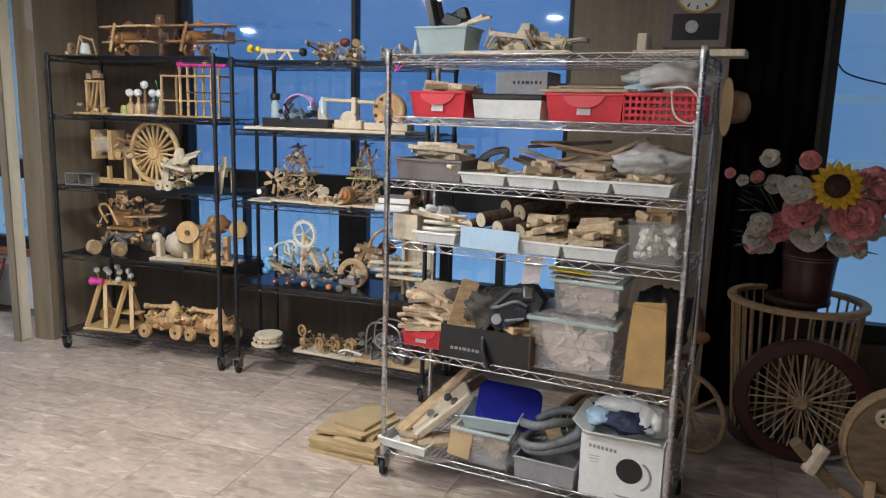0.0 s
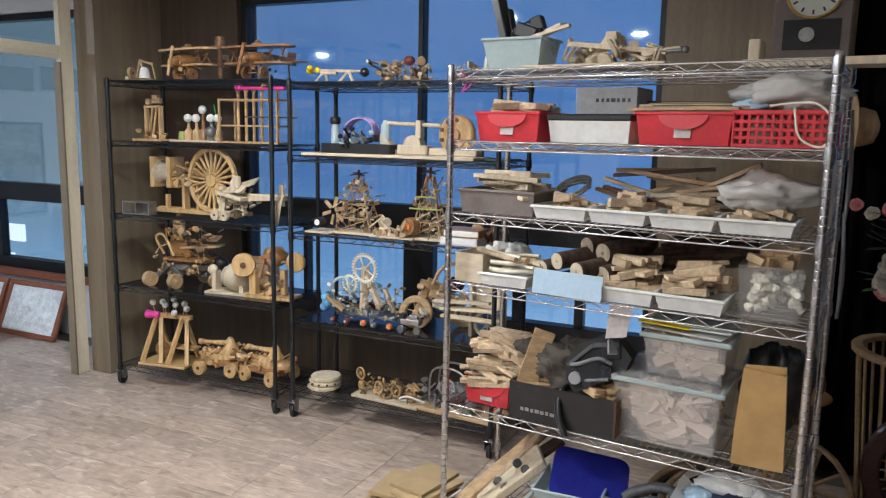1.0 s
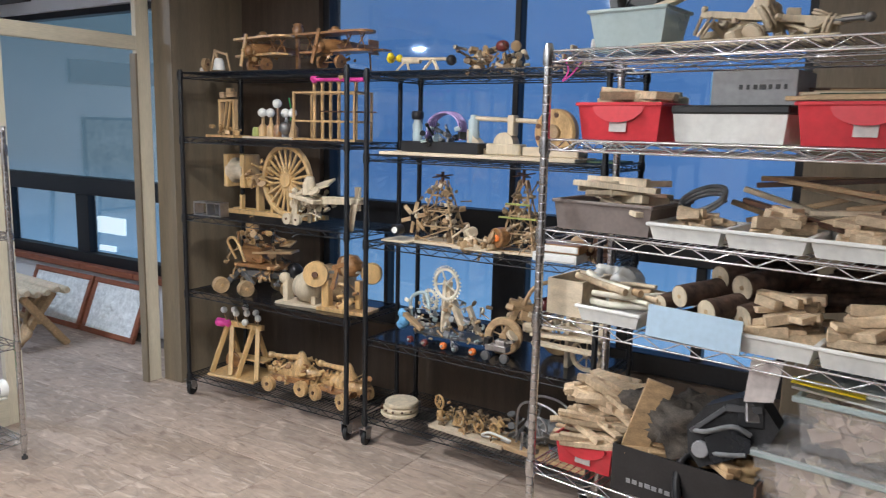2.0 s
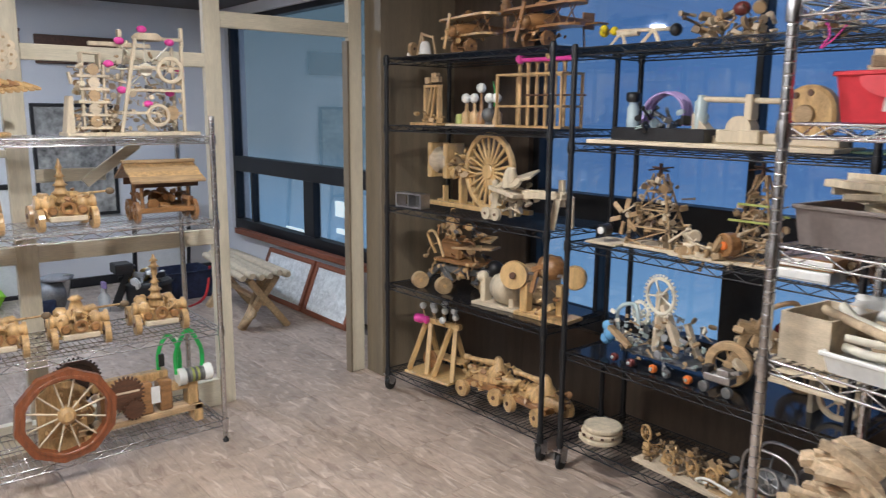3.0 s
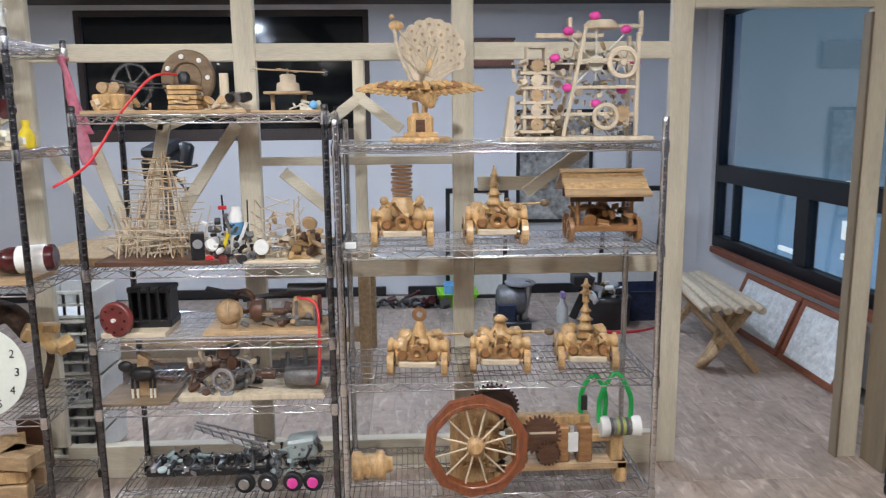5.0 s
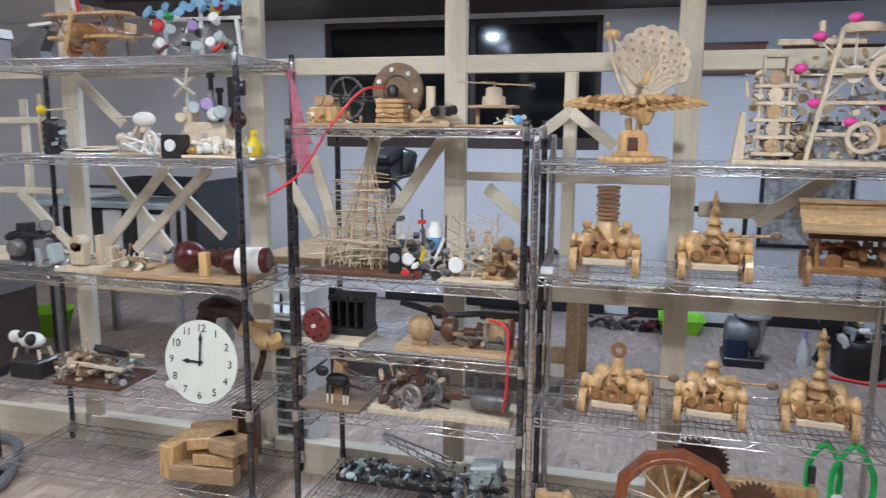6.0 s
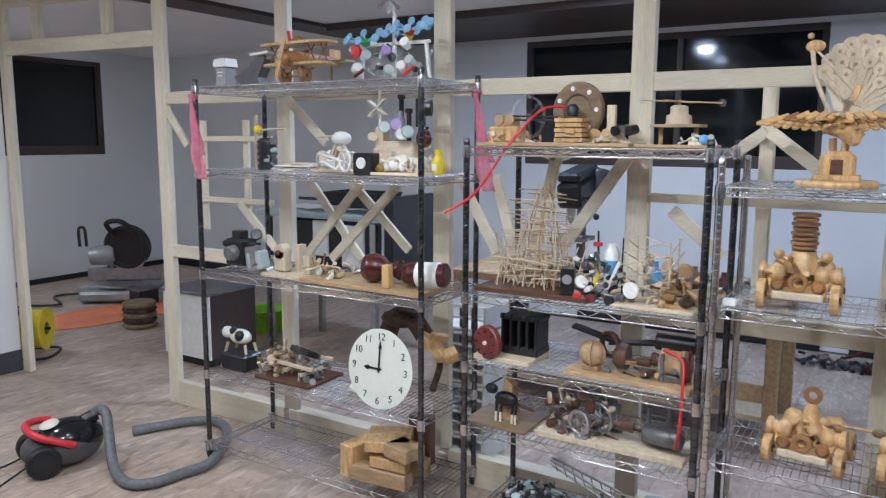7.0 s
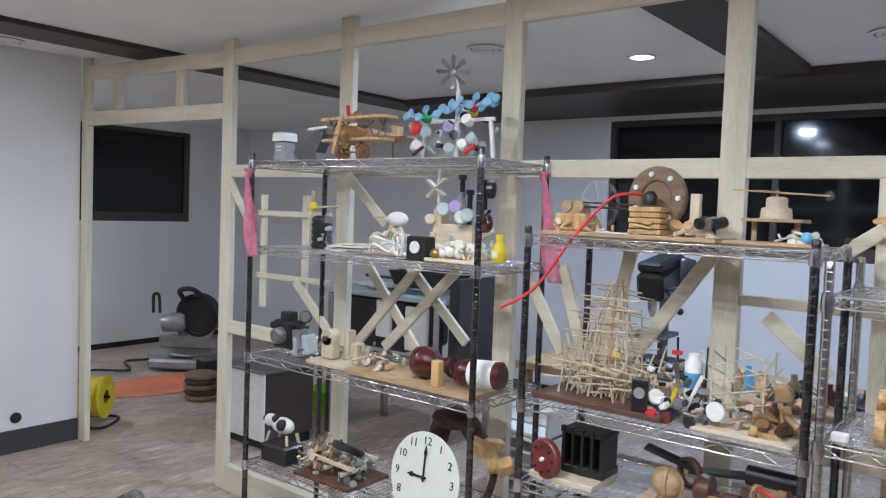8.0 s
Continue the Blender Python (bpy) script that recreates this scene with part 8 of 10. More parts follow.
part("drum", F().ball((-0.14, -0.04, 0.08), 0.05, 16, (0.95, 0.9, 1)).ring((-0.14, -0.04, 0.08), (1, 0.1, 0), 0.052, 0.04, 0.012).ring((-0.14, -0.04, 0.08), (0, 1, 0), 0.052, 0.04, 0.012), "tan", t, "tan turned ball drum")
part("foot", F().box((-0.14, -0.04, 0.028), (0.06, 0.05, 0.02)), "tan", t)
part("dark_ring", F().ring((-0.09, 0.01, 0.11), (0.5, 1, 0), 0.05, 0.036, 0.02, 20), "dark_wood", t)
fuss(t, 139, -0.1, 0.2, -0.06, 0.05, 0.02, 0.1, 24, ["dark_wood", "cast", "tan"], 0.032)
part("cover", F().lathe((-0.06, -0.02, 0.08), (1, 0, 0), [(0, 0.03), (0.02, 0.05), (0.05, 0.045)], 14), "dark_wood", t)
part("blade", F().bar((-0.24, 0.02, 0.16), (-0.05, 0.04, 0.11), 0.05, 0.012).bar((-0.1, 0.04, 0.11), (0.1, 0.06, 0.13), 0.06, 0.01), "black", t)
part("shaft", F().rod((-0.03, -0.02, 0.07), (0.12, -0.01, 0.07), 0.006).lathe((0.02, -0.015, 0.07), (1, 0, 0), [(0, 0.014), (0.05, 0.016)], 10), "dark_wood", t)
part("motor", F().lathe((0.10, -0.0, 0.08), (1, 0, 0), [(0, 0.03), (0.006, 0.05), (0.03, 0.052), (0.032, 0.046), (0.075, 0.046), (0.077, 0.052), (0.10, 0.05), (0.106, 0.03)], 20), "tan", t, "tan wound motor body")
part("end_ring", F().ring((0.205, 0.0, 0.08), (1, 0.1, 0), 0.056, 0.03, 0.012, 20), "oxblood", t, "dull red end ring")
part("bracket", F().box((0.15, 0, 0.03), (0.09, 0.09, 0.025)).box((0.12, -0.05, 0.07), (0.012, 0.012, 0.1)).box((0.19, -0.05, 0.07), (0.012, 0.012, 0.1)), "cast", t)
part("top_case", F().lathe((0.08, 0.02, 0.145), (1, 0, 0), [(0, 0.03), (0.15, 0.03)], 14), "black", t)
part("red_hose", F().tube([(0.13, -0.07, 0.14), (0.2, -0.1, 0.12), (0.215, -0.14, 0.03), (0.21, -0.14, -0.12), (0.19, -0.1, -0.2)], 0.0055, 8), "red", t, "red rubber hose")

z = LB[1]
t = thing("horse_model", "black and white toy horse at a wooden post on a board", "wooden model", on(RB, 0.12, 0.13, z))
board(t, 0.27, 0.22, 0.012, "umber")
part("horse_body", F().ball((0.02, -0.04, 0.105), 0.034, 12, (1.5, 0.8, 0.9)).ball((-0.04, -0.05, 0.14), 0.022, 10, (1.3, 0.8, 1)), "black", t)
for x in (-0.02, 0.0, 0.05, 0.065):
    part("leg", F().rod((x, -0.045, 0.09), (x, -0.05, 0.05), 0.006), "black", t)
    part("sock", F().rod((x, -0.05, 0.05), (x, -0.052, 0.012), 0.005), "ivory", t)
part("post", F().prism([(-0.02, 0.012), (0.05, 0.012), (0.035, 0.16), (-0.0, 0.18)], "y", 0.05), "tan", t)
part("arm", F().rod((0.02, 0, 0.15), (0.1, 0, 0.12), 0.006).rod((0.03, 0, 0.08), (0.13, -0.02, 0.07), 0.008), "dark_wood", t)
t = thing("engine_train", "steel toy engine coupled to a boiler on a long board", "mechanical model", on(RB, 0.56, 0.15, z))
board(t, 0.56, 0.2, 0.02, "pine")
part("boiler", F().lathe((0.12, -0.03, 0.075), (1, -0.1, 0), [(0, 0.02), (0.006, 0.036), (0.14, 0.036), (0.146, 0.02)], 16), "cast", t)
part("pipework", F().rod((0.13, 0, 0.08), (0.13, 0, 0.16), 0.01).rod((0.2, 0, 0.08), (0.2, 0, 0.17), 0.01).rod((0.1, 0, 0.13), (0.26, 0, 0.14), 0.005), "cast", t)
wheel(t, (-0.05, -0.02, 0.09), (0.3, 1, 0), 0.06, "steel", 8, 0.016, 0.2)
wheel(t, (-0.11, -0.07, 0.075), (0.3, 1, 0), 0.05, "steel", 8, 0.014, 0.3)
part("link", F().rod((-0.02, -0.02, 0.08), (0.12, -0.03, 0.075), 0.006).lathe((0.03, -0.022, 0.078), (1, 0, 0), [(0, 0.018), (0.05, 0.02)], 10), "dark_wood", t)
fuss(t, 147, -0.24, 0.0, -0.08, 0.06, 0.02, 0.17, 60, ["cast", "raw", "dark_wood"], 0.04)

z = LB[0]
t = thing("chassis_model", "long black model chassis with pink and steel wheels", "mechanical model", on(RB, 0.46, 0.18, z))
part("rail", F().box((-0.1, -0.05, 0.07), (0.5, 0.02, 0.03)).box((-0.1, 0.05, 0.07), (0.5, 0.02, 0.03)), "black", t)
for k in range(8):
    part("cross_bar", F().box((-0.32 + 0.065 * k, 0, 0.085), (0.02, 0.13, 0.02)), "black" if k % 2 else "steel", t)
for x in (0.05, 0.14, 0.24, 0.32):
    w = part("wheel", F().disc((x, -0.1, 0.04), (0.15, 1, 0), 0.04, 0.026, 18), "rubber", t)
    part("hub", F().disc((x - 0.002, -0.116, 0.04), (0.15, 1, 0), 0.022, 0.01, 12), "pink" if x > 0.2 else "steel", w)
fuss(t, 151, -0.32, 0.05, -0.07, 0.06, 0.06, 0.13, 90, ["black", "steel", "black", "shell_grey", "frost"], 0.026)
fuss(t, 153, 0.05, 0.34, -0.08, 0.06, 0.05, 0.17, 100, ["black", "cast", "frost", "steel", "shell_grey"], 0.03)
for y in (-0.03, 0.03):
    part("boom", F().rod((0.12, y, 0.13), (-0.16, y * 0.4, 0.24), 0.005, 6), "steel", t)
    part("boom", F().rod((0.12, y, 0.17), (-0.16, y * 0.4, 0.255), 0.005, 6), "steel", t)
for k in range(7):
    x = 0.12 - 0.04 * k
    part("lattice_bar", F().rod((x, -0.03, 0.13 + 0.0157 * k), (x - 0.04, 0.02, 0.18 + 0.0125 * k), 0.003, 5), "cast", t)
part("cab", F().box((0.27, 0, 0.15), (0.12, 0.1, 0.08), (0, -8, 0), ch=0.01), "frost", t, "pale teal cab")

# ================= tall chrome rack with ribbons =================
z = LC[4]
t = thing("toy_house", "small grey toy cabin with a white roof", "toy", on(RC, 0.08, 0.12, z) @ Matrix.Diagonal((0.75, 0.75, 0.85, 1)))
part("wall", F().box((0, 0, 0.055), (0.10, 0.09, 0.11)), "grey", t)
part("roof", F().prism([(-0.06, 0.11), (0.06, 0.11), (0.05, 0.155), (-0.05, 0.155)], "y", 0.1), "white", t)
part("print", F().box((0, -0.047, 0.08), (0.05, 0.003, 0.006)).box((0, -0.047, 0.06), (0.04, 0.003, 0.005)), "white", t)
t = thing("wing_gadget", "dark grey plastic flyer with a white wing", "toy", on(RC, 0.25, 0.14, z))
part("body", F().prism([(-0.06, 0.0), (0.06, 0.0), (0.05, 0.04), (0.10, 0.12), (0.05, 0.125), (-0.02, 0.08), (-0.10, 0.045)], "y", 0.06), "shell_grey", t)
part("wing", F().box((0.07, 0, 0.145), (0.12, 0.08, 0.012), (0, -4, 0)), "white", t)
part("strut", F().bar((0.03, 0, 0.1), (0.07, 0, 0.14), 0.02, 0.02), "grey", t)
biplane(on(RC, 0.55, 0.2, z), 0.42, "amber", "brown wooden toy biplane with a red peg", "honey", 88, True)
t = thing("spinner_model", "toy of clear bottles and cups with light blue disc spinners", "toy", on(RC, 1.0, 0.22, z))
part("frame", F().bar((-0.18, 0, 0.0), (-0.16, 0, 0.16), 0.014, 0.014).bar((0.18, 0, 0.0), (0.16, 0, 0.16), 0.014, 0.014).box((0, 0, 0.16), (0.36, 0.014, 0.014)).bar((0.0, 0, 0.0), (0.0, 0, 0.28), 0.014, 0.014), "white", t)
part("bottle", F().lathe((-0.14, -0.03, 0.06), (1, 0, 0.1), [(0, 0.01), (0.02, 0.012), (0.04, 0.04), (0.16, 0.042), (0.2, 0.042), (0.21, 0.02)], 16), "clear", t, "clear plastic bottle")
for cx, cy, cz, n in ((-0.11, -0.06, 0.165, 7), (0.11, -0.05, 0.2, 8), (0.03, 0.06, 0.2, 6)):
    hub = part("hub", F().disc((cx, cy, cz), (0, 0.6, 1), 0.022, 0.018, 12), "green" if cx < 0 else "red" if cx > 0.1 else "yellow", t)
    for k in range(n):
        a = 2 * math.pi * k / n + 0.3
        c = Vector((cx, cy, cz))
        d = Vector((math.cos(a) * 0.095, math.sin(a) * 0.06, 0.025 + math.sin(a) * 0.025))
        blade = part("blade", F().rod(c, c + d * 0.8, 0.0035).lathe(c + d, (0.25 * math.cos(a), -1, 0.35), [(-0.004, 0.010), (-0.002, 0.018), (0.002, 0.019), (0.004, 0.014)], 14), "disc_blue", t, "pale blue plastic disc blade")
part("red_ball", F().lathe((-0.13, -0.1, 0.125), (-0.2, -1, 0.1), [(-0.02, 0.018), (0.0, 0.028), (0.01, 0.026), (0.014, 0.012)], 16), "red", t)
for x, y, zz, mat in ((-0.15, -0.09, 0.05, "white"), (-0.1, -0.09, 0.1, "frost"), (-0.05, -0.08, 0.06, "clear"), (0.02, -0.08, 0.03, "frost"), (0.07, -0.09, 0.09, "clear"), (0.1, -0.08, 0.04, "white"), (0.15, -0.08, 0.06, "frost"), (0.13, -0.09, 0.13, "white"), (0.0, -0.07, 0.11, "purple")):
    part("cup", F().lathe((x, y, zz), (0.6 - 4 * x, -0.6, 0.3), [(0, 0.014), (0.04, 0.022), (0.043, 0.018)], 12), mat, t)
for x, mat in ((-0.13, "dark_red"), (0.12, "red")):
    part("peg", F().rod((x, -0.11, 0.02), (x + 0.05, -0.11, 0.05), 0.008), mat, t)
fuss(t, 161, -0.15, 0.16, -0.1, 0.05, 0.02, 0.18, 30, ["frost", "black", "clear", "white", "cast"], 0.026)
part("pinwheel", F().rod((0.0, 0, 0.27), (0.0, -0.02, 0.33), 0.006).ball((0, -0.03, 0.345), 0.010), "white", t)
for k in range(8):
    a = 2 * math.pi * k / 8
    part("vane", F().prism([(0.01, -0.005), (0.06, -0.012), (0.068, 0.0), (0.06, 0.012), (0.01, 0.005)], "z", 0.003).moved(pose(0, -0.04, 0.345, 0, 0, 35) @ pose(0, 0, 0, 90) @ pose(0, 0, 0, 0, 0, math.degrees(a)) @ pose(0, 0, 0, 35)), "steel", t)

z = LC[3]
t = thing("coil_gadget", "black coil gadget with a yellow cap and wires", "mechanical model", on(RC, 0.26, 0.2, z))
part("coil", F().lathe((0, 0, 0.0), (0, 0, 1), [(0, 0.045)] + [(0.015 * k, 0.042 + 0.008 * (k % 2)) for k in range(1, 10)] + [(0.15, 0.03)], 16), "black", t)
fuss(t, 162, -0.05, 0.09, -0.05, 0.03, 0.02, 0.14, 18, ["black", "cast", "frost"], 0.03)
part("cap", F().ball((-0.06, 0, 0.19), 0.022, 10), "yellow", t)
part("rod", F().rod((-0.08, 0, 0.185), (0.12, 0, 0.195), 0.005).bar((-0.075, 0, 0.0), (-0.07, 0, 0.26), 0.016, 0.012), "raw", t)
part("side", F().box((0.07, 0, 0.06), (0.03, 0.05, 0.1)), "clear", t)
t = thing("loose_sheets", "loose pale sheets and sticks on the wire shelf", "papers", on(RC, 0.45, 0.18, z))
for k in range(6):
    part("sheet", F().box((-0.05 + 0.03 * k, 0.02 * (k % 3) - 0.03, 0.004 + 0.006 * k), (0.2, 0.05 + 0.02 * (k % 2), 0.005), (0, 0, 12 * k - 30)), ("paper", "raw", "cast", "paper", "ivory", "raw")[k], t)
t = thing("egg_crank", "wooden crank toy with a white egg", "wooden model", on(RC, 0.70, 0.2, z))
board(t, 0.24, 0.12, 0.012, "raw")
part("egg", F().ball((0.02, 0, 0.15), 0.035, 16, (1.5, 0.9, 0.9)), "white", t, "white egg-shaped body")
part("stand", F().bar((-0.08, 0, 0.012), (0.0, 0, 0.14), 0.014, 0.014).bar((0.09, 0, 0.012), (0.02, 0, 0.14), 0.014, 0.014).rod((-0.12, 0, 0.155), (-0.03, 0, 0.16), 0.004), "raw", t)
fuss(t, 163, -0.09, 0.09, -0.05, 0.05, 0.012, 0.09, 18, ["raw", "white"], 0.04)
t = thing("white_wire_wheel", "tangle of white wire wheels and cord", "toy", on(RC, 0.80, 0.08, z))
part("hoop", F().ring((0.05, -0.02, 0.055), (0.4, 1, 0), 0.05, 0.04, 0.01).ring((0.06, 0.02, 0.05), (0.4, 1, 0), 0.045, 0.037, 0.01).spokes((0.05, -0.02, 0.055), (0.4, 1, 0), 0, 0.045, 5, 0.003), "white", t)
part("cord", F().tube([(-0.1, -0.02, 0.02), (-0.05, -0.05, 0.05), (0.0, -0.02, 0.02), (-0.03, 0.03, 0.06), (-0.12, 0.02, 0.03), (-0.08, -0.03, 0.08), (0.02, 0, 0.05)], 0.006, 6), "white", t)
t = thing("bottle_robot", "white and black robot of bottles and cups", "toy", on(RC, 1.02, 0.24, z))
part("body", F().box((-0.1, 0, 0.1), (0.05, 0.05, 0.2)).box((0.0, 0, 0.07), (0.16, 0.07, 0.14)), "raw", t)
part("propeller", F().bar((-0.15, -0.03, 0.315), (-0.06, -0.03, 0.25), 0.026, 0.008).bar((-0.06, -0.03, 0.32), (-0.15, -0.03, 0.245), 0.026, 0.008).rod((-0.1, -0.02, 0.2), (-0.1, -0.02, 0.30), 0.007).rod((-0.1, -0.03, 0.285), (-0.09, -0.03, 0.36), 0.006), "ivory", t)
for x, h in ((-0.02, 0.33), (0.02, 0.27)):
    part("post", F().rod((x, 0.03, 0.1), (x, 0.03, h), 0.011).box((x, 0.03, h), (0.026, 0.026, 0.02)), "black", t)
part("bottle", F().lathe((-0.02, 0.02, 0.14), (0, 0, 1), [(0, 0.024), (0.05, 0.026), (0.09, 0.024), (0.11, 0.012), (0.13, 0.012)], 14), "grey", t)
part("camera_head", F().box((0.1, 0, 0.26), (0.03, 0.04, 0.12)).disc((0.14, 0, 0.28), (1, 0.4, 0), 0.035, 0.03, 16).rod((0.1, 0, 0.14), (0.1, 0, 0.22), 0.01), "black", t)
for x, zz, mat in ((-0.06, 0.19, "frost"), (0.0, 0.2, "purple"), (0.06, 0.17, "frost"), (0.03, 0.16, "white")):
    part("cup", F().lathe((x, -0.04, zz), (0.5, -0.7, 0.2), [(0, 0.018), (0.04, 0.028), (0.044, 0.022)], 14), mat, t)
fuss(t, 165, -0.12, 0.13, -0.05, 0.05, 0.02, 0.2, 24, ["white", "black", "frost", "raw"], 0.034)
part("red_dial", F().disc((0.13, -0.02, 0.15), (0.3, 1, 0), 0.038, 0.03, 18), "dark_red", t)
t = thing("mini_speaker", "small black speaker with a white cone", "speaker", on(RC, 0.95, 0.08, z))
part("case", F().box((0, 0, 0.045), (0.095, 0.07, 0.09), ch=0.006), "black", t)
part("cone", F().disc((0, -0.037, 0.048), (0, 1, 0), 0.024, 0.008, 18), "white", t, "white speaker cone")
t = thing("ball_cluster", "cluster of white balls on a pale base", "toy", on(RC, 1.12, 0.1, z))
board(t, 0.24, 0.12, 0.012, "raw")
for x, y, zz, r in ((-0.06, -0.02, 0.034, 0.022), (-0.02, -0.03, 0.04, 0.022), (0.02, -0.02, 0.036, 0.022), (0.04, 0.02, 0.05, 0.026), (-0.04, 0.02, 0.058, 0.022), (0.0, 0.0, 0.066, 0.02)):
    part("ball", F().ball((x, y, zz), r, 12), "white", t, "white ball")
part("cap", F().ball((-0.08, -0.04, 0.03), 0.02, 10), "brass", t)
fuss(t, 167, -0.09, 0.12, -0.05, 0.03, 0.012, 0.07, 30, ["raw", "ivory"], 0.03)
t = thing("yellow_bottle", "small bright yellow juice bottle", "bottle", on(RC, 1.19, 0.27, z) @ Matrix.Diagonal((0.85, 0.85, 0.78, 1)))
part("body", F().lathe((0, 0, 0), (0, 0, 1), [(0, 0.032), (0.01, 0.037), (0.06, 0.037), (0.085, 0.026), (0.10, 0.016), (0.112, 0.016)], 18), "yellow", t)
part("cap", F().lathe((0, 0, 0.112), (0, 0, 1), [(0, 0.019), (0.024, 0.019), (0.026, 0.014)], 14), "yellow", t)
part("label_band", F().box((0, -0.037, 0.038), (0.026, 0.004, 0.034)), "paper", t)

z = LC[2]
t = thing("old_camera", "black and silver toy camera rig", "toy", on(RC, 0.19, 0.13, z))
part("body", F().box((-0.06, 0, 0.09), (0.13, 0.09, 0.13)).box((-0.06, 0, 0.17), (0.06, 0.06, 0.05)), "black", t)
part("silver_face", F().box((0.06, -0.03, 0.07), (0.075, 0.05, 0.12), (0, -8, -10)), "steel", t)
part("foot_block", F().box((0.08, -0.02, 0.06), (0.09, 0.07, 0.09), (0, -14, 0)), "frost", t)
part("lens", F().lathe((-0.06, -0.04, 0.09), (0, -1, 0), [(0, 0.04), (0.04, 0.036), (0.045, 0.028)], 16), "cast", t)
fuss(t, 171, -0.1, 0.1, -0.06, 0.04, 0.02, 0.18, 18, ["black", "cast"], 0.04)
t = thing("wood_frame_toy", "pale wooden jig with arches on a base", "wooden model", on(RC, 0.47, 0.15, z))
board(t, 0.26, 0.2, 0.016, "pine")
part("arch", F().box((-0.06, -0.02, 0.07), (0.07, 0.05, 0.10)).lathe((-0.06, -0.045, 0.115), (0, 1, 0), [(0, 0.035), (0.05, 0.035)], 16).box((0.0, 0.04, 0.08), (0.03, 0.05, 0.13)).box((0.09, 0, 0.06), (0.04, 0.05, 0.09)), "pine", t)
part("eyelet", F().disc((-0.06, -0.05, 0.11), (0, 1, 0), 0.012, 0.02, 12), "dark_wood", t)
t = thing("jug_board", "pale wooden board under the bottles", "board", on(RC, 0.93, 0.15, z))
part("sheet", F().box((0, 0, 0.01), (0.66, 0.24, 0.02)), "tan", t)
part("post", F().box((0.14, -0.09, 0.07), (0.036, 0.036, 0.10)), "gold", t)
t = thing("hourglass_jug", "dark red glazed hourglass drum lying on its side", "drum", on(RC, 1.0, 0.13, z + 0.021) @ Matrix.Diagonal((0.8, 0.76, 0.76, 1)))
part("body", F().lathe((-0.12, 0, 0.085), (1, 0.1, 0), [(0, 0.05), (0.01, 0.075), (0.06, 0.085), (0.11, 0.07), (0.14, 0.04), (0.17, 0.036), (0.2, 0.05), (0.22, 0.06), (0.225, 0.05)], 24), "dark_red", t)
t = thing("wine_bottle", "dark bottle with a white paper label lying flat", "bottle", on(RC, 1.185, 0.13, z + 0.021, 6) @ Matrix.Diagonal((0.78, 0.78, 0.78, 1)))
part("glass", F().lathe((-0.1, 0, 0.07), (1, 0, 0.05), [(0, 0.03), (0.02, 0.055), (0.06, 0.066), (0.26, 0.066), (0.27, 0.05)], 22), "dark_red", t)
part("paper_label", F().lathe((0.0, 0, 0.0755), (1, 0, 0.05), [(0, 0.067), (0.13, 0.0675), (0.131, 0.06)], 22), "paper", t, "white paper label")
fuss(thing("stick_bits", "thin sticks and small bits lying on the board", "sticks", on(RC, 0.68, 0.16, z + 0.02)), 173, -0.1, 0.08, -0.08, 0.08, 0.004, 0.06, 36, ["raw", "ivory", "tan", "cast"], 0.032)

z = LC[1]
t = thing("cow_model", "black and white toy cow on a stick frame", "toy", on(RC, 0.12, 0.12, z))
part("body", F().ball((0, 0, 0.16), 0.045, 14, (1.5, 0.9, 0.85)).ball((-0.08, -0.01, 0.175), 0.03, 12), "white", t)
part("patch", F().ball((0.02, -0.025, 0.17), 0.028, 10).ball((-0.03, -0.02, 0.19), 0.02, 10).ball((-0.1, -0.02, 0.18), 0.015, 10), "black", t)
for x in (-0.06, 0.06):
    for y in (-0.03, 0.03):
        part("leg", F().bar((x, y, 0.13), (x * 1.5, y * 1.6, 0.0), 0.013, 0.013), "raw", t)
part("cart_box", F().box((0.02, -0.02, 0.045), (0.17, 0.12, 0.085)), "black", t)
t = thing("plough_model", "rustic stick machine with a dark hoop on a brown board", "wooden model", on(RC, 0.47, 0.16, z))
board(t, 0.34, 0.26, 0.014, "dark_wood")
part("hoop", F().ring((0.04, 0, 0.13), (0.1, 0.5, 1), 0.075, 0.05, 0.03), "black", t)
part("frame", F().bar((-0.12, -0.08, 0.09), (0.16, -0.08, 0.08), 0.016, 0.016).bar((-0.12, 0.06, 0.09), (0.16, 0.06, 0.1), 0.016, 0.016).bar((0.0, -0.1, 0.06), (0.0, 0.09, 0.06), 0.014, 0.014).bar((0.1, -0.1, 0.05), (0.1, 0.09, 0.05), 0.014, 0.014), "raw", t)
fuss(t, 177, -0.2, 0.0, -0.1, 0.08, 0.014, 0.13, 70, ["tan", "umber", "raw"], 0.03)
fuss(t, 178, 0.02, 0.16, -0.1, 0.1, 0.014, 0.11, 40, ["cast", "umber", "frost"], 0.026)
t = thing("wood_carving", "gnarled carved wooden root behind the clock", "wood carving", on(RC, 1.0, 0.34, z))
part("root", F().tube([(-0.18, 0, 0.05), (-0.1, 0, 0.3), (0.02, -0.02, 0.33), (0.1, 0, 0.22)], 0.045, 9).ball((-0.05, -0.02, 0.32), 0.07, 12, (1.4, 0.8, 0.6)), "bark", t)
part("carved_block", F().box((0.14, -0.07, 0.25), (0.09, 0.05, 0.06), (20, 25, 30)).box((0.2, -0.08, 0.22), (0.1, 0.05, 0.05), (-15, 40, -20)).box((0.25, -0.06, 0.2), (0.07, 0.05, 0.06), (30, -20, 40)).box((0.19, -0.05, 0.27), (0.08, 0.04, 0.04), (10, 10, 60)), "gold", t)
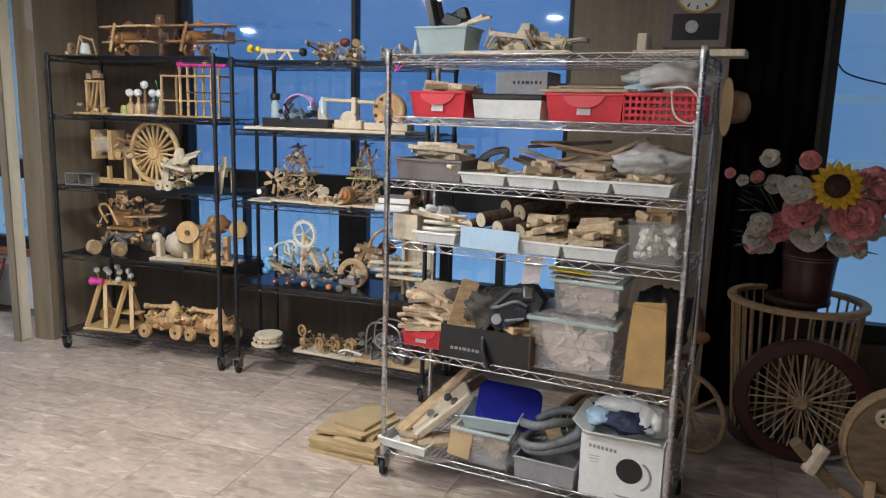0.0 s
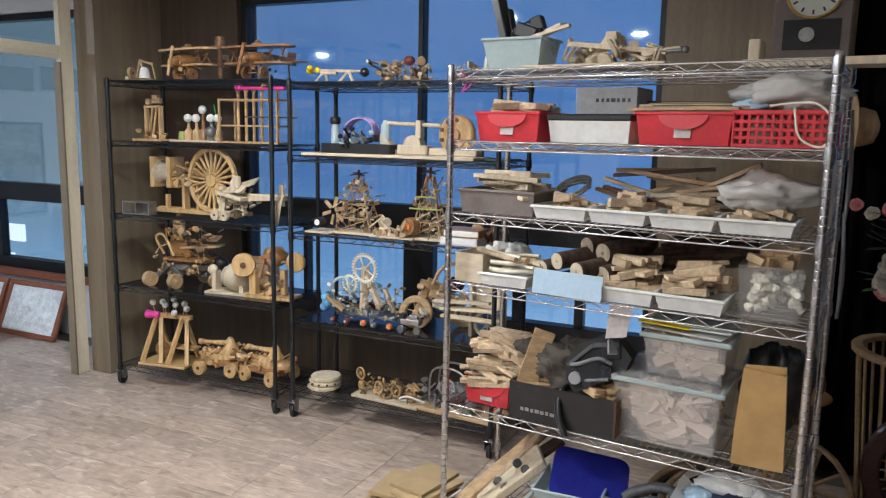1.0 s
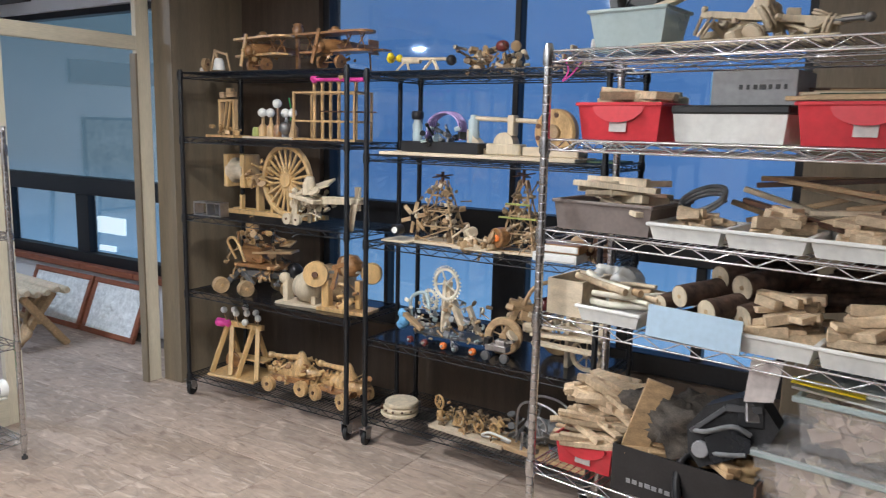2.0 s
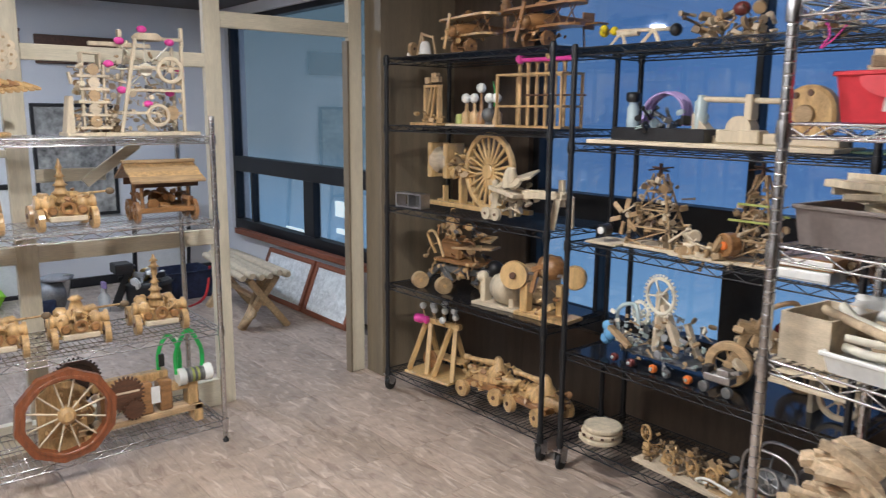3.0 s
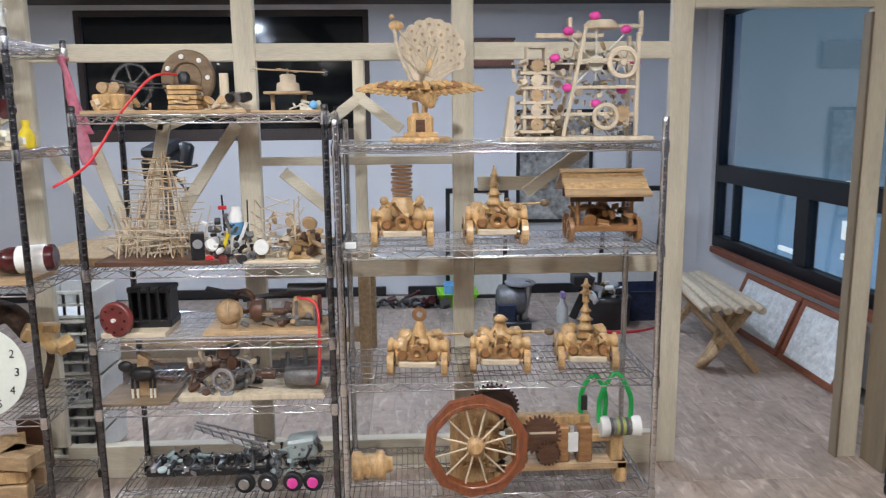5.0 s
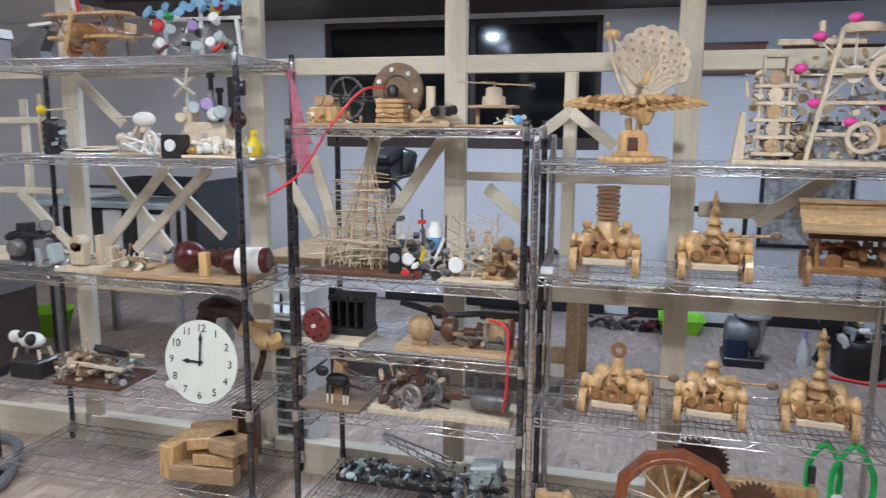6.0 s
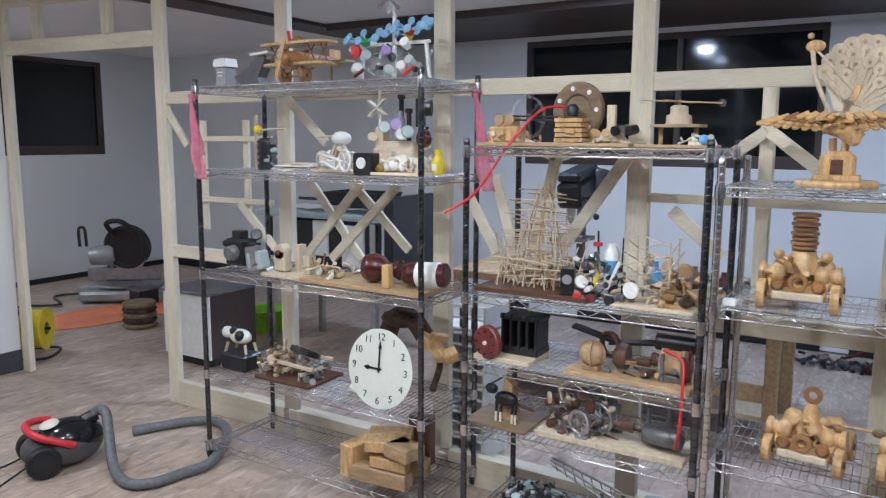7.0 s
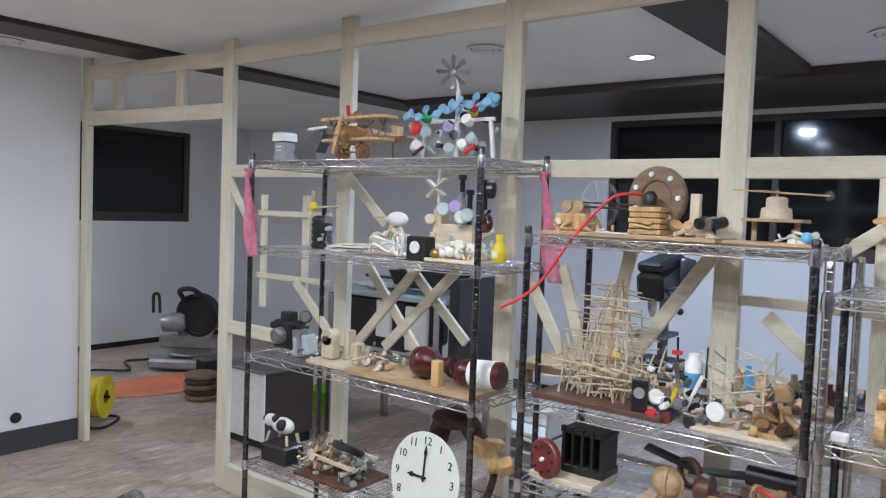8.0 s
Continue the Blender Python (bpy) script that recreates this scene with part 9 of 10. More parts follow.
part("stem", F().tube([(0.18, -0.05, 0.22), (0.16, 0.0, 0.12), (0.12, 0.0, 0.0)], 0.016, 8), "bark", t)


def numerals(t, radius, size, y, mat):
    """The twelve figures of a dial, from the built-in font."""
    for k in range(1, 13):
        cu = bpy.data.curves.new("numeral", "FONT")
        cu.body, cu.size, cu.align_x, cu.align_y, cu.extrude = str(k), size, "CENTER", "CENTER", 0.0006
        ob = bpy.data.objects.new("numeral", cu)
        scene.collection.objects.link(ob)
        bpy.context.view_layer.update()
        me = bpy.data.meshes.new_from_object(ob.evaluated_get(bpy.context.evaluated_depsgraph_get()))
        bpy.data.objects.remove(ob)
        me.materials.clear()
        me.materials.append(M[mat])
        a = math.radians(90 - 30 * k)
        n = new("numeral", me)
        n.parent, n.matrix_basis = t, pose(radius * math.cos(a), y, radius * math.sin(a), 90)


t = thing("wall_clock", "round frameless clock with a pale green dial, leaning on the rack", "clock", on(RC, 1.05, 0.03, z) @ pose(0, 0, 0.172, -7, 0, -2))
part("dial", F().disc((0, 0, 0), (0, 1, 0), 0.172, 0.006, 60), "dial", t)
numerals(t, 0.138, 0.044, -0.0042, "black")
part("hour_hand", F().prism([(0.012, -0.004), (-0.05, -0.0045), (-0.06, -0.011), (-0.085, 0.0), (-0.06, 0.011), (-0.05, 0.0045), (0.012, 0.004)], "y", 0.002).moved(pose(0, -0.006, 0)), "black", t)
part("minute_hand", F().prism([(-0.004, -0.015), (-0.004, 0.085), (-0.009, 0.092), (0, 0.125), (0.009, 0.092), (0.004, 0.085), (0.004, -0.015)], "y", 0.002).moved(pose(0, -0.009, 0)), "black", t)
part("cap", F().disc((0, -0.009, 0), (0, 1, 0), 0.008, 0.008, 12), "black", t)
part("movement", F().box((0, 0.016, 0), (0.06, 0.026, 0.06)), "black", t)
t = thing("white_bowl", "white curved plastic handle behind the clock", "plastic part", on(RC, 0.88, 0.12, z))
part("bowl", F().tube([(-0.06, 0, 0.03), (-0.03, 0, 0.018), (0.05, 0.0, 0.018), (0.1, 0, 0.05)], 0.016, 8), "white", t)

z = LC[0]
t = thing("block_stack", "stack of chunky golden wooden blocks forming a frame", "wooden blocks", on(RC, 1.0, 0.15, z))
for k, (c, s, rz) in enumerate((((0.0, -0.06, 0.035), (0.30, 0.07, 0.07), 4), ((-0.15, 0.0, 0.075), (0.08, 0.2, 0.15), -6), ((0.02, 0.1, 0.04), (0.26, 0.07, 0.08), 0), ((0.0, 0.02, 0.175), (0.2, 0.2, 0.05), 28), ((0.12, -0.04, 0.17), (0.14, 0.12, 0.06), -12), ((0.05, -0.05, 0.10), (0.18, 0.06, 0.05), 6))):
    part("block", F().box((0, 0, 0), s, ch=0.004), "honey" if k % 2 else "tan", t, m=pose(*c, 0, 0, rz))
t = thing("dark_block", "dark brown square block at the back of the shelf", "wooden block", on(RC, 1.05, 0.36, z))
part("slab", F().box((0, 0, 0.12), (0.12, 0.06, 0.24)), "dark_wood", t)


def ribbon(m, L, label, lean):
    """A knotted plastic ribbon hanging with creased tails."""
    t = thing("pink_ribbon", label, "ribbon", m, group="ribbons on the rack")
    part("knot", F().ball((0, 0, 0), 0.018, 10, (1, 1, 1.3)).tube([(-0.016, 0.016, 0.01), (0, -0.018, 0.012), (0.018, 0.016, 0.006)], 0.008, 6), "ribbon", t)
    for k, (w, l) in enumerate(((0.03, L), (0.022, L * 0.7))):
        vs, fs = [], []
        n = 18
        for i in range(n + 1):
            s = i / n
            y = lean * s + 0.01 * math.sin(6 * s + k)
            wd = w * (0.4 + 0.9 * s) * (1 - 0.3 * (s > 0.85))
            for e, dx in ((-1, 0.0), (-0.3, 0.006), (0.3, -0.006), (1, 0.0)):
                vs.append((y + e * wd, -0.014 - 0.012 * math.sin(4 * s + e + k) - dx, -l * s))
        for i in range(n):
            for j in range(3):
                fs.append((i * 4 + j, i * 4 + j + 1, i * 4 + 5 + j, i * 4 + 4 + j))
        ob = part("tail", F().add(vs, fs, True), "ribbon", t)
        so = ob.modifiers.new("thickness", "SOLIDIFY")
        so.thickness = 0.0012
    return t


ribbon(RC @ pose(0.0, -0.018, 1.81), 0.38, "pink plastic ribbon tied to the rack post", 0.06)
ribbon(RC @ pose(1.28, 0.43, 1.82), 0.42, "long pink plastic ribbon knotted on the back post", 0.08)


# ================= workshop behind the partition =================
def relief_panel(x0, x1, label):
    """A plaster relief in a red-brown frame, leaning on the wall under the window."""
    t = thing("relief_panel", label, "relief panel", pose((x0 + x1) / 2, 4.83, 0, -22), group="leaning relief panels")
    w, h = x1 - x0, 0.43
    for c, s in (((0, 0, 0.02), (w, 0.03, 0.04)), ((0, 0, h - 0.02), (w, 0.03, 0.04)), ((-w / 2 + 0.02, 0, h / 2), (0.04, 0.03, h - 0.08)), ((w / 2 - 0.02, 0, h / 2), (0.04, 0.03, h - 0.08))):
        part("frame_bar", F().box(c, s, ch=0.004), "frame_red", t)
    nx, nz = 46, 22
    vs, fs = [], []
    for i in range(nx + 1):
        for j in range(nz + 1):
            a, b = i / nx, j / nz
            x, zz = -w / 2 + 0.035 + a * (w - 0.07), 0.035 + b * (h - 0.07)
            k = max(0, 1 - 2.6 * math.hypot(a - 0.5, (b - 0.42) * 1.1))
            hgt = abs(noise.noise(Vector((x * 14 + x0, zz * 14, 0)))) * 0.055 * k
            vs.append((x, -0.004 - hgt, zz))
    for i in range(nx):
        for j in range(nz):
            p = i * (nz + 1) + j
            fs.append((p, p + 1, p + nz + 2, p + nz + 1))
    k = len(vs)
    vs += [(-w / 2 + 0.035, 0.01, 0.035), (w / 2 - 0.035, 0.01, 0.035), (w / 2 - 0.035, 0.01, h - 0.035), (-w / 2 + 0.035, 0.01, h - 0.035)]
    fs.append((k, k + 1, k + 2, k + 3))
    part("relief", F().add(vs, fs, False), "plaster", t, "pale grey-green plaster relief")
    return t


relief_panel(-5.36, -4.71, "pale plaster relief in a red-brown frame leaning under the window")
relief_panel(-6.2, -5.39, "second pale plaster relief in a red-brown frame")
f = F()
for k in range(4):
    f.box((-6.6 + 0.68 * k + 0.0, YW - 0.035, SILL + 0.005), (0.676, 0.07, 0.05), ch=0.005)
solid("window_ledge", f, "frame_red", "worn red-brown wooden ledge below the workshop window", "ledge", kind="structure")
t = thing("door_leaf_edge", "thin dark edge strip beside the pale doorway stud", "trim", kind="structure")
part("strip", F().box((XL, 4.391, 1.0), (0.056, 0.014, 2.0)), "wall_taupe", t)

t = thing("log_bench", "rustic bench of split pale logs on crossed legs", "bench", pose(-5.58, 4.44, 0, 0, 0, -5) @ Matrix.Diagonal((1.3, 1.0, 0.96, 1)))
for k in range(6):
    part("log", F().lathe((-0.42, -0.13 + 0.052 * k, 0.43 + 0.012 * math.sin(k * 2)), (1, 0.02 * (k - 3), 0), [(0, 0.024), (0.02, 0.03), (0.4, 0.032), (0.8, 0.03), (0.82, 0.022)], 9), "pine" if k % 2 else "raw", t)
for x in (-0.3, 0.3):
    part("leg", F().bar((x, -0.17, 0.0), (x, 0.12, 0.40), 0.045, 0.05), "tan", t)
    part("leg", F().bar((x + 0.05, 0.17, 0.0), (x + 0.05, -0.12, 0.40), 0.045, 0.05), "tan", t)
part("stretcher", F().bar((-0.3, 0, 0.2), (0.35, 0, 0.2), 0.035, 0.035), "tan", t)
for k in range(4):
    part("branch", F().tube([(0.1 + 0.06 * k, 0.1, 0.4), (0.2, 0.0, 0.26 - 0.03 * k), (0.32 + 0.03 * k, -0.12, 0.14), (0.3, -0.18, 0.02)], 0.016, 7), "tan", t)

t = thing("grey_motor", "grey bench motor with a black base on the floor", "machine", pose(-6.3, 3.2, 0))
part("foot", F().box((0, 0, 0.03), (0.3, 0.26, 0.06)), "black", t)
part("drum", F().lathe((0, 0.1, 0.2), (0, -1, 0), [(0, 0.09), (0.02, 0.12), (0.2, 0.12), (0.22, 0.08)], 22), "cast", t)
part("body", F().box((0.02, -0.05, 0.12), (0.22, 0.14, 0.16)), "navy", t)
part("guard", F().lathe((0, 0.06, 0.32), (0, 0, 1), [(0, 0.11), (0.02, 0.12), (0.03, 0.09)], 20), "grey", t)
part("handle", F().rod((0.05, 0.08, 0.06), (0.05, 0.12, 0.36), 0.03), "steel", t)
t = thing("bucket_machine", "black drum machine with tools on top", "machine", pose(-6.25, 3.92, 0))
part("drum", F().lathe((0, 0, 0), (0, 0, 1), [(0, 0.16), (0.02, 0.17), (0.2, 0.18), (0.22, 0.19), (0.24, 0.17)], 24), "black", t)
part("arm", F().bar((-0.05, -0.25, 0.05), (0.0, -0.12, 0.38), 0.06, 0.06).box((0.0, -0.2, 0.36), (0.16, 0.14, 0.08)), "black", t)
fuss(t, 201, -0.14, 0.14, -0.14, 0.14, 0.24, 0.33, 30, ["white", "brass", "grey", "black"], 0.07)
t = thing("spray_bottle", "white and purple spray bottle on the floor", "bottle", pose(-6.35, 3.6, 0))
part("body", F().lathe((0, 0, 0), (0, 0, 1), [(0, 0.045), (0.12, 0.045), (0.16, 0.02), (0.19, 0.02)], 14), "white", t)
part("trigger", F().box((0.01, 0, 0.22), (0.07, 0.03, 0.05)), "purple", t)
bin_box(pose(-6.5, 4.3, 0), 0.36, 0.4, 0.24, "navy", "dark purple plastic crate on the floor", name="plastic_crate", flare=0.02, wall=0.008)
t = thing("red_hose_line", "thin red hose lying across the workshop floor", "hose", pose(0, 0, 0))
part("hose", F().tube([(-6.4, 4.5, 0.25), (-6.2, 4.35, 0.02), (-6.0, 4.0, 0.012), (-6.1, 3.7, 0.012)], 0.012, 7), "red", t)
bin_box(pose(-7.0, 2.82, 0), 0.3, 0.34, 0.12, "lime", "lime green plastic basin on the floor", name="plastic_basin", flare=0.05, wall=0.006)
t = thing("blue_dustpan", "sky blue plastic scoop in the green basin", "scoop", pose(-7.0, 2.78, 0.10))
part("scoop", F().prism([(-0.07, 0), (0.07, 0), (0.05, 0.07), (-0.02, 0.1)], "y", 0.14), "blue", t)
t = thing("tool_heap", "dark tangle of cables and clamps on the floor", "tools", pose(-6.95, 2.4, 0))
for k in range(7):
    part("cable", F().tube([(-0.1, -0.35 + 0.09 * k, 0.012), (0.04, -0.28 + 0.09 * k, 0.03), (-0.05, -0.2 + 0.09 * k, 0.05), (0.08, -0.12 + 0.09 * k, 0.012)], 0.013, 7), ("black", "cast", "bark")[k % 3], t)
fuss(t, 203, -0.1, 0.1, -0.3, 0.35, 0.01, 0.08, 24, ["cast", "black", "dark_red"], 0.07)
f = F()
for y0, y1 in ((0.2, 2.2), (2.4, 5.0), (-5.4, -0.3)):
    f.box((XB + 0.02, (y0 + y1) / 2, 0.04), (0.04, y1 - y0, 0.08), ch=0.004)
solid("baseboard", f, "black", "black skirting along the workshop back wall", "baseboard", kind="structure")
# things standing and hanging at the back wall
t = thing("wall_picture", "dark red framed panel hung on the back wall", "picture", pose(XB + 0.02, 3.02, 2.13))
part("panel", F().box((0, 0, 0), (0.03, 0.66, 0.22), ch=0.004), "frame_red", t)
part("edge", F().box((0.004, 0, 0.115), (0.03, 0.68, 0.02)).box((0.004, 0, -0.115), (0.03, 0.68, 0.02)), "dark_wood", t)
t = thing("wall_board", "tan wooden board fixed to the back wall", "board", pose(XB + 0.025, 3.82, 2.1))
part("sheet", F().box((0, 0, 0), (0.04, 0.72, 0.24), ch=0.004), "dark_wood", t)
t = thing("ink_painting", "grey brush painting of a rocky landscape in a dark frame", "picture", pose(XB + 0.016, 3.72, 0.72))
part("sheet", F().box((0, 0, 0.42), (0.014, 0.62, 0.95)), "ink", t)
for c, s in (((0, 0, -0.06), (0.03, 0.68, 0.03)), ((0, 0, 0.91), (0.03, 0.68, 0.03)), ((0, -0.325, 0.425), (0.03, 0.03, 0.94)), ((0, 0.325, 0.425), (0.03, 0.03, 0.94))):
    part("frame_bar", F().box(c, s), "black", t)
for y, w in ((3.0, 0.5), (4.35, 0.5)):
    t = thing("framed_board", "white board in a black frame leaning at the wall", "framed board", pose(XB + 0.2, y, 0.0, 0, 8, 0), group="leaning boards")
    part("sheet", F().box((0, 0, 0.5), (0.012, w, 0.96)), "paper", t)
    for c, s in (((0, 0, 0.02), (0.03, w, 0.04)), ((0, 0, 0.98), (0.03, w, 0.04)), ((0, -w / 2, 0.5), (0.03, 0.035, 1.0)), ((0, w / 2, 0.5), (0.03, 0.035, 1.0))):
        part("frame_bar", F().box(c, s), "black", t)

# workbench with the drill press
t = thing("workbench", "long plywood workbench with clutter", "workbench", pose(-5.45, 1.2, 0))
part("top", F().box((0, 0, 0.775), (0.75, 2.0, 0.05)), "tan", t)
for x in (-0.33, 0.33):
    for y in (-0.95, 0.95):
        part("leg", F().box((x, y, 0.375), (0.07, 0.07, 0.75)), "tan", t)
part("stretcher", F().box((0.33, 0, 0.3), (0.04, 1.83, 0.09)), "tan", t)
part("low_shelf", F().box((0, 0, 0.15), (0.6, 1.83, 0.03)), "raw", t)
zb = 0.801
t = thing("drill_press", "black bench drill press with a grey head", "machine", pose(-5.55, 0.88, zb))
part("foot", F().box((0, 0, 0.02), (0.3, 0.24, 0.04), ch=0.008), "black", t)
part("column", F().rod((-0.08, 0, 0.03), (-0.08, 0, 0.55), 0.03, 12), "cast", t)
part("head", F().box((0.02, 0, 0.5), (0.3, 0.16, 0.16), (0, 12, 0), ch=0.02), "black", t)
part("motor", F().lathe((-0.16, 0.06, 0.48), (0, 0.2, 1), [(0, 0.07), (0.14, 0.07), (0.16, 0.05)], 16), "black", t)
part("belt_cover", F().box((0.0, 0.0, 0.61), (0.36, 0.15, 0.06), (0, 8, 0), ch=0.02), "black", t)
part("chuck", F().lathe((0.1, 0, 0.42), (0, 0, -1), [(0, 0.03), (0.08, 0.025), (0.12, 0.01)], 12), "steel", t)
part("table", F().box((0.08, 0, 0.2), (0.24, 0.22, 0.025)), "cast", t)
part("lever", F().rod((0.1, 0.08, 0.46), (0.2, 0.2, 0.36), 0.01).rod((0.1, 0.08, 0.46), (0.02, 0.22, 0.5), 0.01).ball((0.2, 0.2, 0.36), 0.02), "black", t)
t = thing("bench_clutter", "jars, tools and paper scattered on the workbench", "tools", pose(-5.35, 1.35, zb))
fuss(t, 211, -0.2, 0.2, -0.7, 0.75, 0.0, 0.05, 110, ["white", "black", "grey", "raw", "cast", "tan"], 0.05)
for y, h, mat in ((-0.62, 0.14, "yellow"), (-0.12, 0.17, "white"), (0.02, 0.2, "frost"), (0.12, 0.13, "blue"), (0.34, 0.12, "umber"), (0.5, 0.1, "dark_red"), (0.66, 0.08, "black")):
    part("jar", F().lathe((0.05, y, 0), (0, 0, 1), [(0, 0.03), (h * 0.6, 0.032), (h * 0.75, 0.016), (h, 0.016)], 12), mat, t)
t = thing("black_tray", "black oval tray on the workbench", "tray", pose(-5.3, 2.05, zb))
part("tray", F().lathe((0, 0, 0), (0, 0, 1), [(0, 0.1), (0.03, 0.13), (0.035, 0.12)], 22), "black", t)

# planer bench behind the ribboned rack
t = thing("planer_table", "grey machine table with papers and a black motor below", "machine", pose(-5.45, -0.95, 0))
part("table_top", F().box((0, 0, 1.07), (0.7, 1.15, 0.04), ch=0.006), "frost", t)
for x in (-0.3, 0.3):
    for y in (-0.5, 0.5):
        part("leg", F().box((x, y, 0.52), (0.05, 0.05, 1.04)), "steel", t)
part("motor_case", F().box((0.02, -0.12, 0.86), (0.5, 0.62, 0.36), ch=0.02), "black", t)
part("white_guard", F().box((0.28, 0.0, 0.9), (0.03, 0.14, 0.26), ch=0.01).box((0.28, 0.3, 0.86), (0.03, 0.2, 0.3), ch=0.01), "paper", t)
part("cabinet_side", F().box((0.0, 0.62, 0.9), (0.6, 0.08, 0.65)), "black", t)
part("shelf_board", F().box((0, 0, 0.5), (0.66, 1.1, 0.03)), "raw", t)
t = thing("paper_heap", "loose white papers and a black tray on the machine", "papers", pose(-5.4, -0.95, 1.091))
for k in range(7):
    part("sheet", F().box((0.06 * (k % 3) - 0.1, -0.4 + 0.13 * k, 0.004 + 0.006 * k), (0.24, 0.32, 0.004), (0, 0, 25 * k)), "paper", t)
part("black_tray", F().tray((0.05, 0.25, 0.05), (0.3, 0.5, 0.10), 0.01, 0.03), "black", t)
part("strip", F().rod((-0.1, -0.5, 0.06), (0.0, 0.0, 0.07), 0.012), "black", t)
t = thing("plastic_tub", "round lime green plastic tub on the floor", "tub", pose(-5.50, -1.84, 0))
part("bowl", F().lathe((0, 0, 0), (0, 0, 1), [(0.0, 0.10), (0.006, 0.115), (0.19, 0.165), (0.196, 0.175), (0.204, 0.175), (0.204, 0.163), (0.19, 0.158), (0.012, 0.105)], 28), "lime", t)
t = thing("white_cabinet", "low cabinet with a white front and dark sides", "cabinet", pose(-4.70, -1.63, 0))
part("body", F().box((-0.02, 0, 0.30), (0.42, 0.48, 0.46), ch=0.004), "trim_brown", t)
part("door", F().box((0.202, -0.002, 0.30), (0.018, 0.48, 0.46), ch=0.003), "white", t, "plain white door")
part("top", F().box((0, 0, 0.54), (0.46, 0.5, 0.02), ch=0.003), "cast", t)
part("plinth", F().box((-0.02, 0, 0.035), (0.38, 0.48, 0.07)), "black", t)
t = thing("grid_crate_tower", "tall white grid crates stacked behind the racks", "crate", pose(-4.25, 0.85, 0))
for k in range(6):
    f = F()
    z0 = 0.02 + 0.135 * k
    for j in range(5):
        for y in (-0.13, 0.13):
            f.box((0, y * (j - 2) / 2, z0 + 0.06), (0.26, 0.006, 0.12), ch=0.001) if j in (0, 4) and y > 0 else f.box((0.13, y * (j - 2) / 2, z0 + 0.06), (0.008, 0.012, 0.12), ch=0.001)
    f.box((0.13, 0, z0 + 0.006), (0.012, 0.27, 0.014)).box((0.13, 0, z0 + 0.06), (0.010, 0.27, 0.012)).box((0.13, 0, z0 + 0.118), (0.012, 0.27, 0.016)).box((0, 0, z0 + 0.005), (0.26, 0.26, 0.008)).box((-0.13, 0, z0 + 0.06), (0.008, 0.26, 0.12))
    part("crate", f, "white", t)

# chop saw on the orange sheet
t = thing("orange_sheet", "thin orange dust sheet spread on the floor", "sheet", pose(-5.2, -3.45, 0, 0, 0, -14))
part("sheet", F().prism([(-0.55, -0.35), (0.1, -0.42), (0.9, -0.22), (1.0, 0.16), (0.3, 0.32), (-0.5, 0.26)], "z", 0.004).moved(pose(0, 0, 0.004)), "dust", t)
t = thing("mitre_saw", "grey and black mitre saw standing on the floor", "power saw", pose(-5.66, -4.02, 0.008, 0, 0, 128) @ Matrix.Diagonal((1.3, 1.3, 1.25, 1)))
part("foot", F().box((0, 0, 0.05), (0.52, 0.42, 0.08), ch=0.02).box((0, 0, 0.1), (0.6, 0.18, 0.03)), "steel_grey", t)
part("turntable", F().disc((0, 0, 0.115), (0, 0, 1), 0.17, 0.02, 26), "steel", t)
part("fence", F().box((0, 0.1, 0.18), (0.56, 0.03, 0.11), ch=0.01), "steel", t)
part("arm", F().bar((-0.12, 0.16, 0.12), (-0.05, 0.1, 0.42), 0.09, 0.07).box((-0.14, 0.08, 0.34), (0.16, 0.16, 0.14), ch=0.02), "steel_grey", t)
part("motor", F().lathe((-0.22, 0.02, 0.34), (1, 0, 0.1), [(0, 0.07), (0.14, 0.085), (0.18, 0.06)], 18), "steel_grey", t)
part("blade_guard", F().disc((0.06, 0, 0.42), (0.25, 1, 0.1), 0.17, 0.07, 30).ring((0.06, 0, 0.42), (0.25, 1, 0.1), 0.175, 0.14, 0.09, 30), "black", t)
part("blade", F().disc((0.06, -0.012, 0.36), (0.25, 1, 0.1), 0.15, 0.006, 36), "steel", t)
part("handle", F().tube([(-0.02, -0.05, 0.52), (-0.05, -0.12, 0.62), (0.06, -0.15, 0.64), (0.14, -0.1, 0.56)], 0.02, 8), "black", t)
part("carry_handle", F().tube([(-0.3, 0.02, 0.42), (-0.3, 0.02, 0.56), (-0.26, 0.02, 0.56), (-0.25, 0.02, 0.42)], 0.012, 7), "black", t)
t = thing("saw_box", "small black box beside the saw", "box", pose(-5.62, -3.62, 0.008))
part("box_body", F().box((0, 0, 0.07), (0.22, 0.16, 0.14), ch=0.006), "black", t)
part("lid", F().box((0, 0, 0.15), (0.26, 0.2, 0.02)), "cast", t)
t = thing("basket_stool", "small brown woven basket on the floor", "basket", pose(-5.02, -2.88, 0))
for k in range(5):
    part("band", F().lathe((0, 0, 0.025 + 0.045 * k), (0, 0, 1), [(-0.02, 0.13), (0, 0.145), (0.02, 0.13)], 18), "bark" if k % 2 else "umber", t)
t = thing("cable_reel", "yellow cable drum on a black wire stand", "cable reel", pose(-4.07, -2.80, 0, 0, 0, 40))
part("flange", F().ring((0, -0.07, 0.2), (0, 1, 0), 0.16, 0.05, 0.012, 28), "yellow", t)
part("flange", F().ring((0, 0.07, 0.2), (0, 1, 0), 0.16, 0.05, 0.012, 28), "yellow", t)
for k in range(6):
    part("cable_turn", F().ring((0, -0.05 + 0.02 * k, 0.2), (0, 1, 0), 0.145, 0.11, 0.019, 28), "yellow", t)
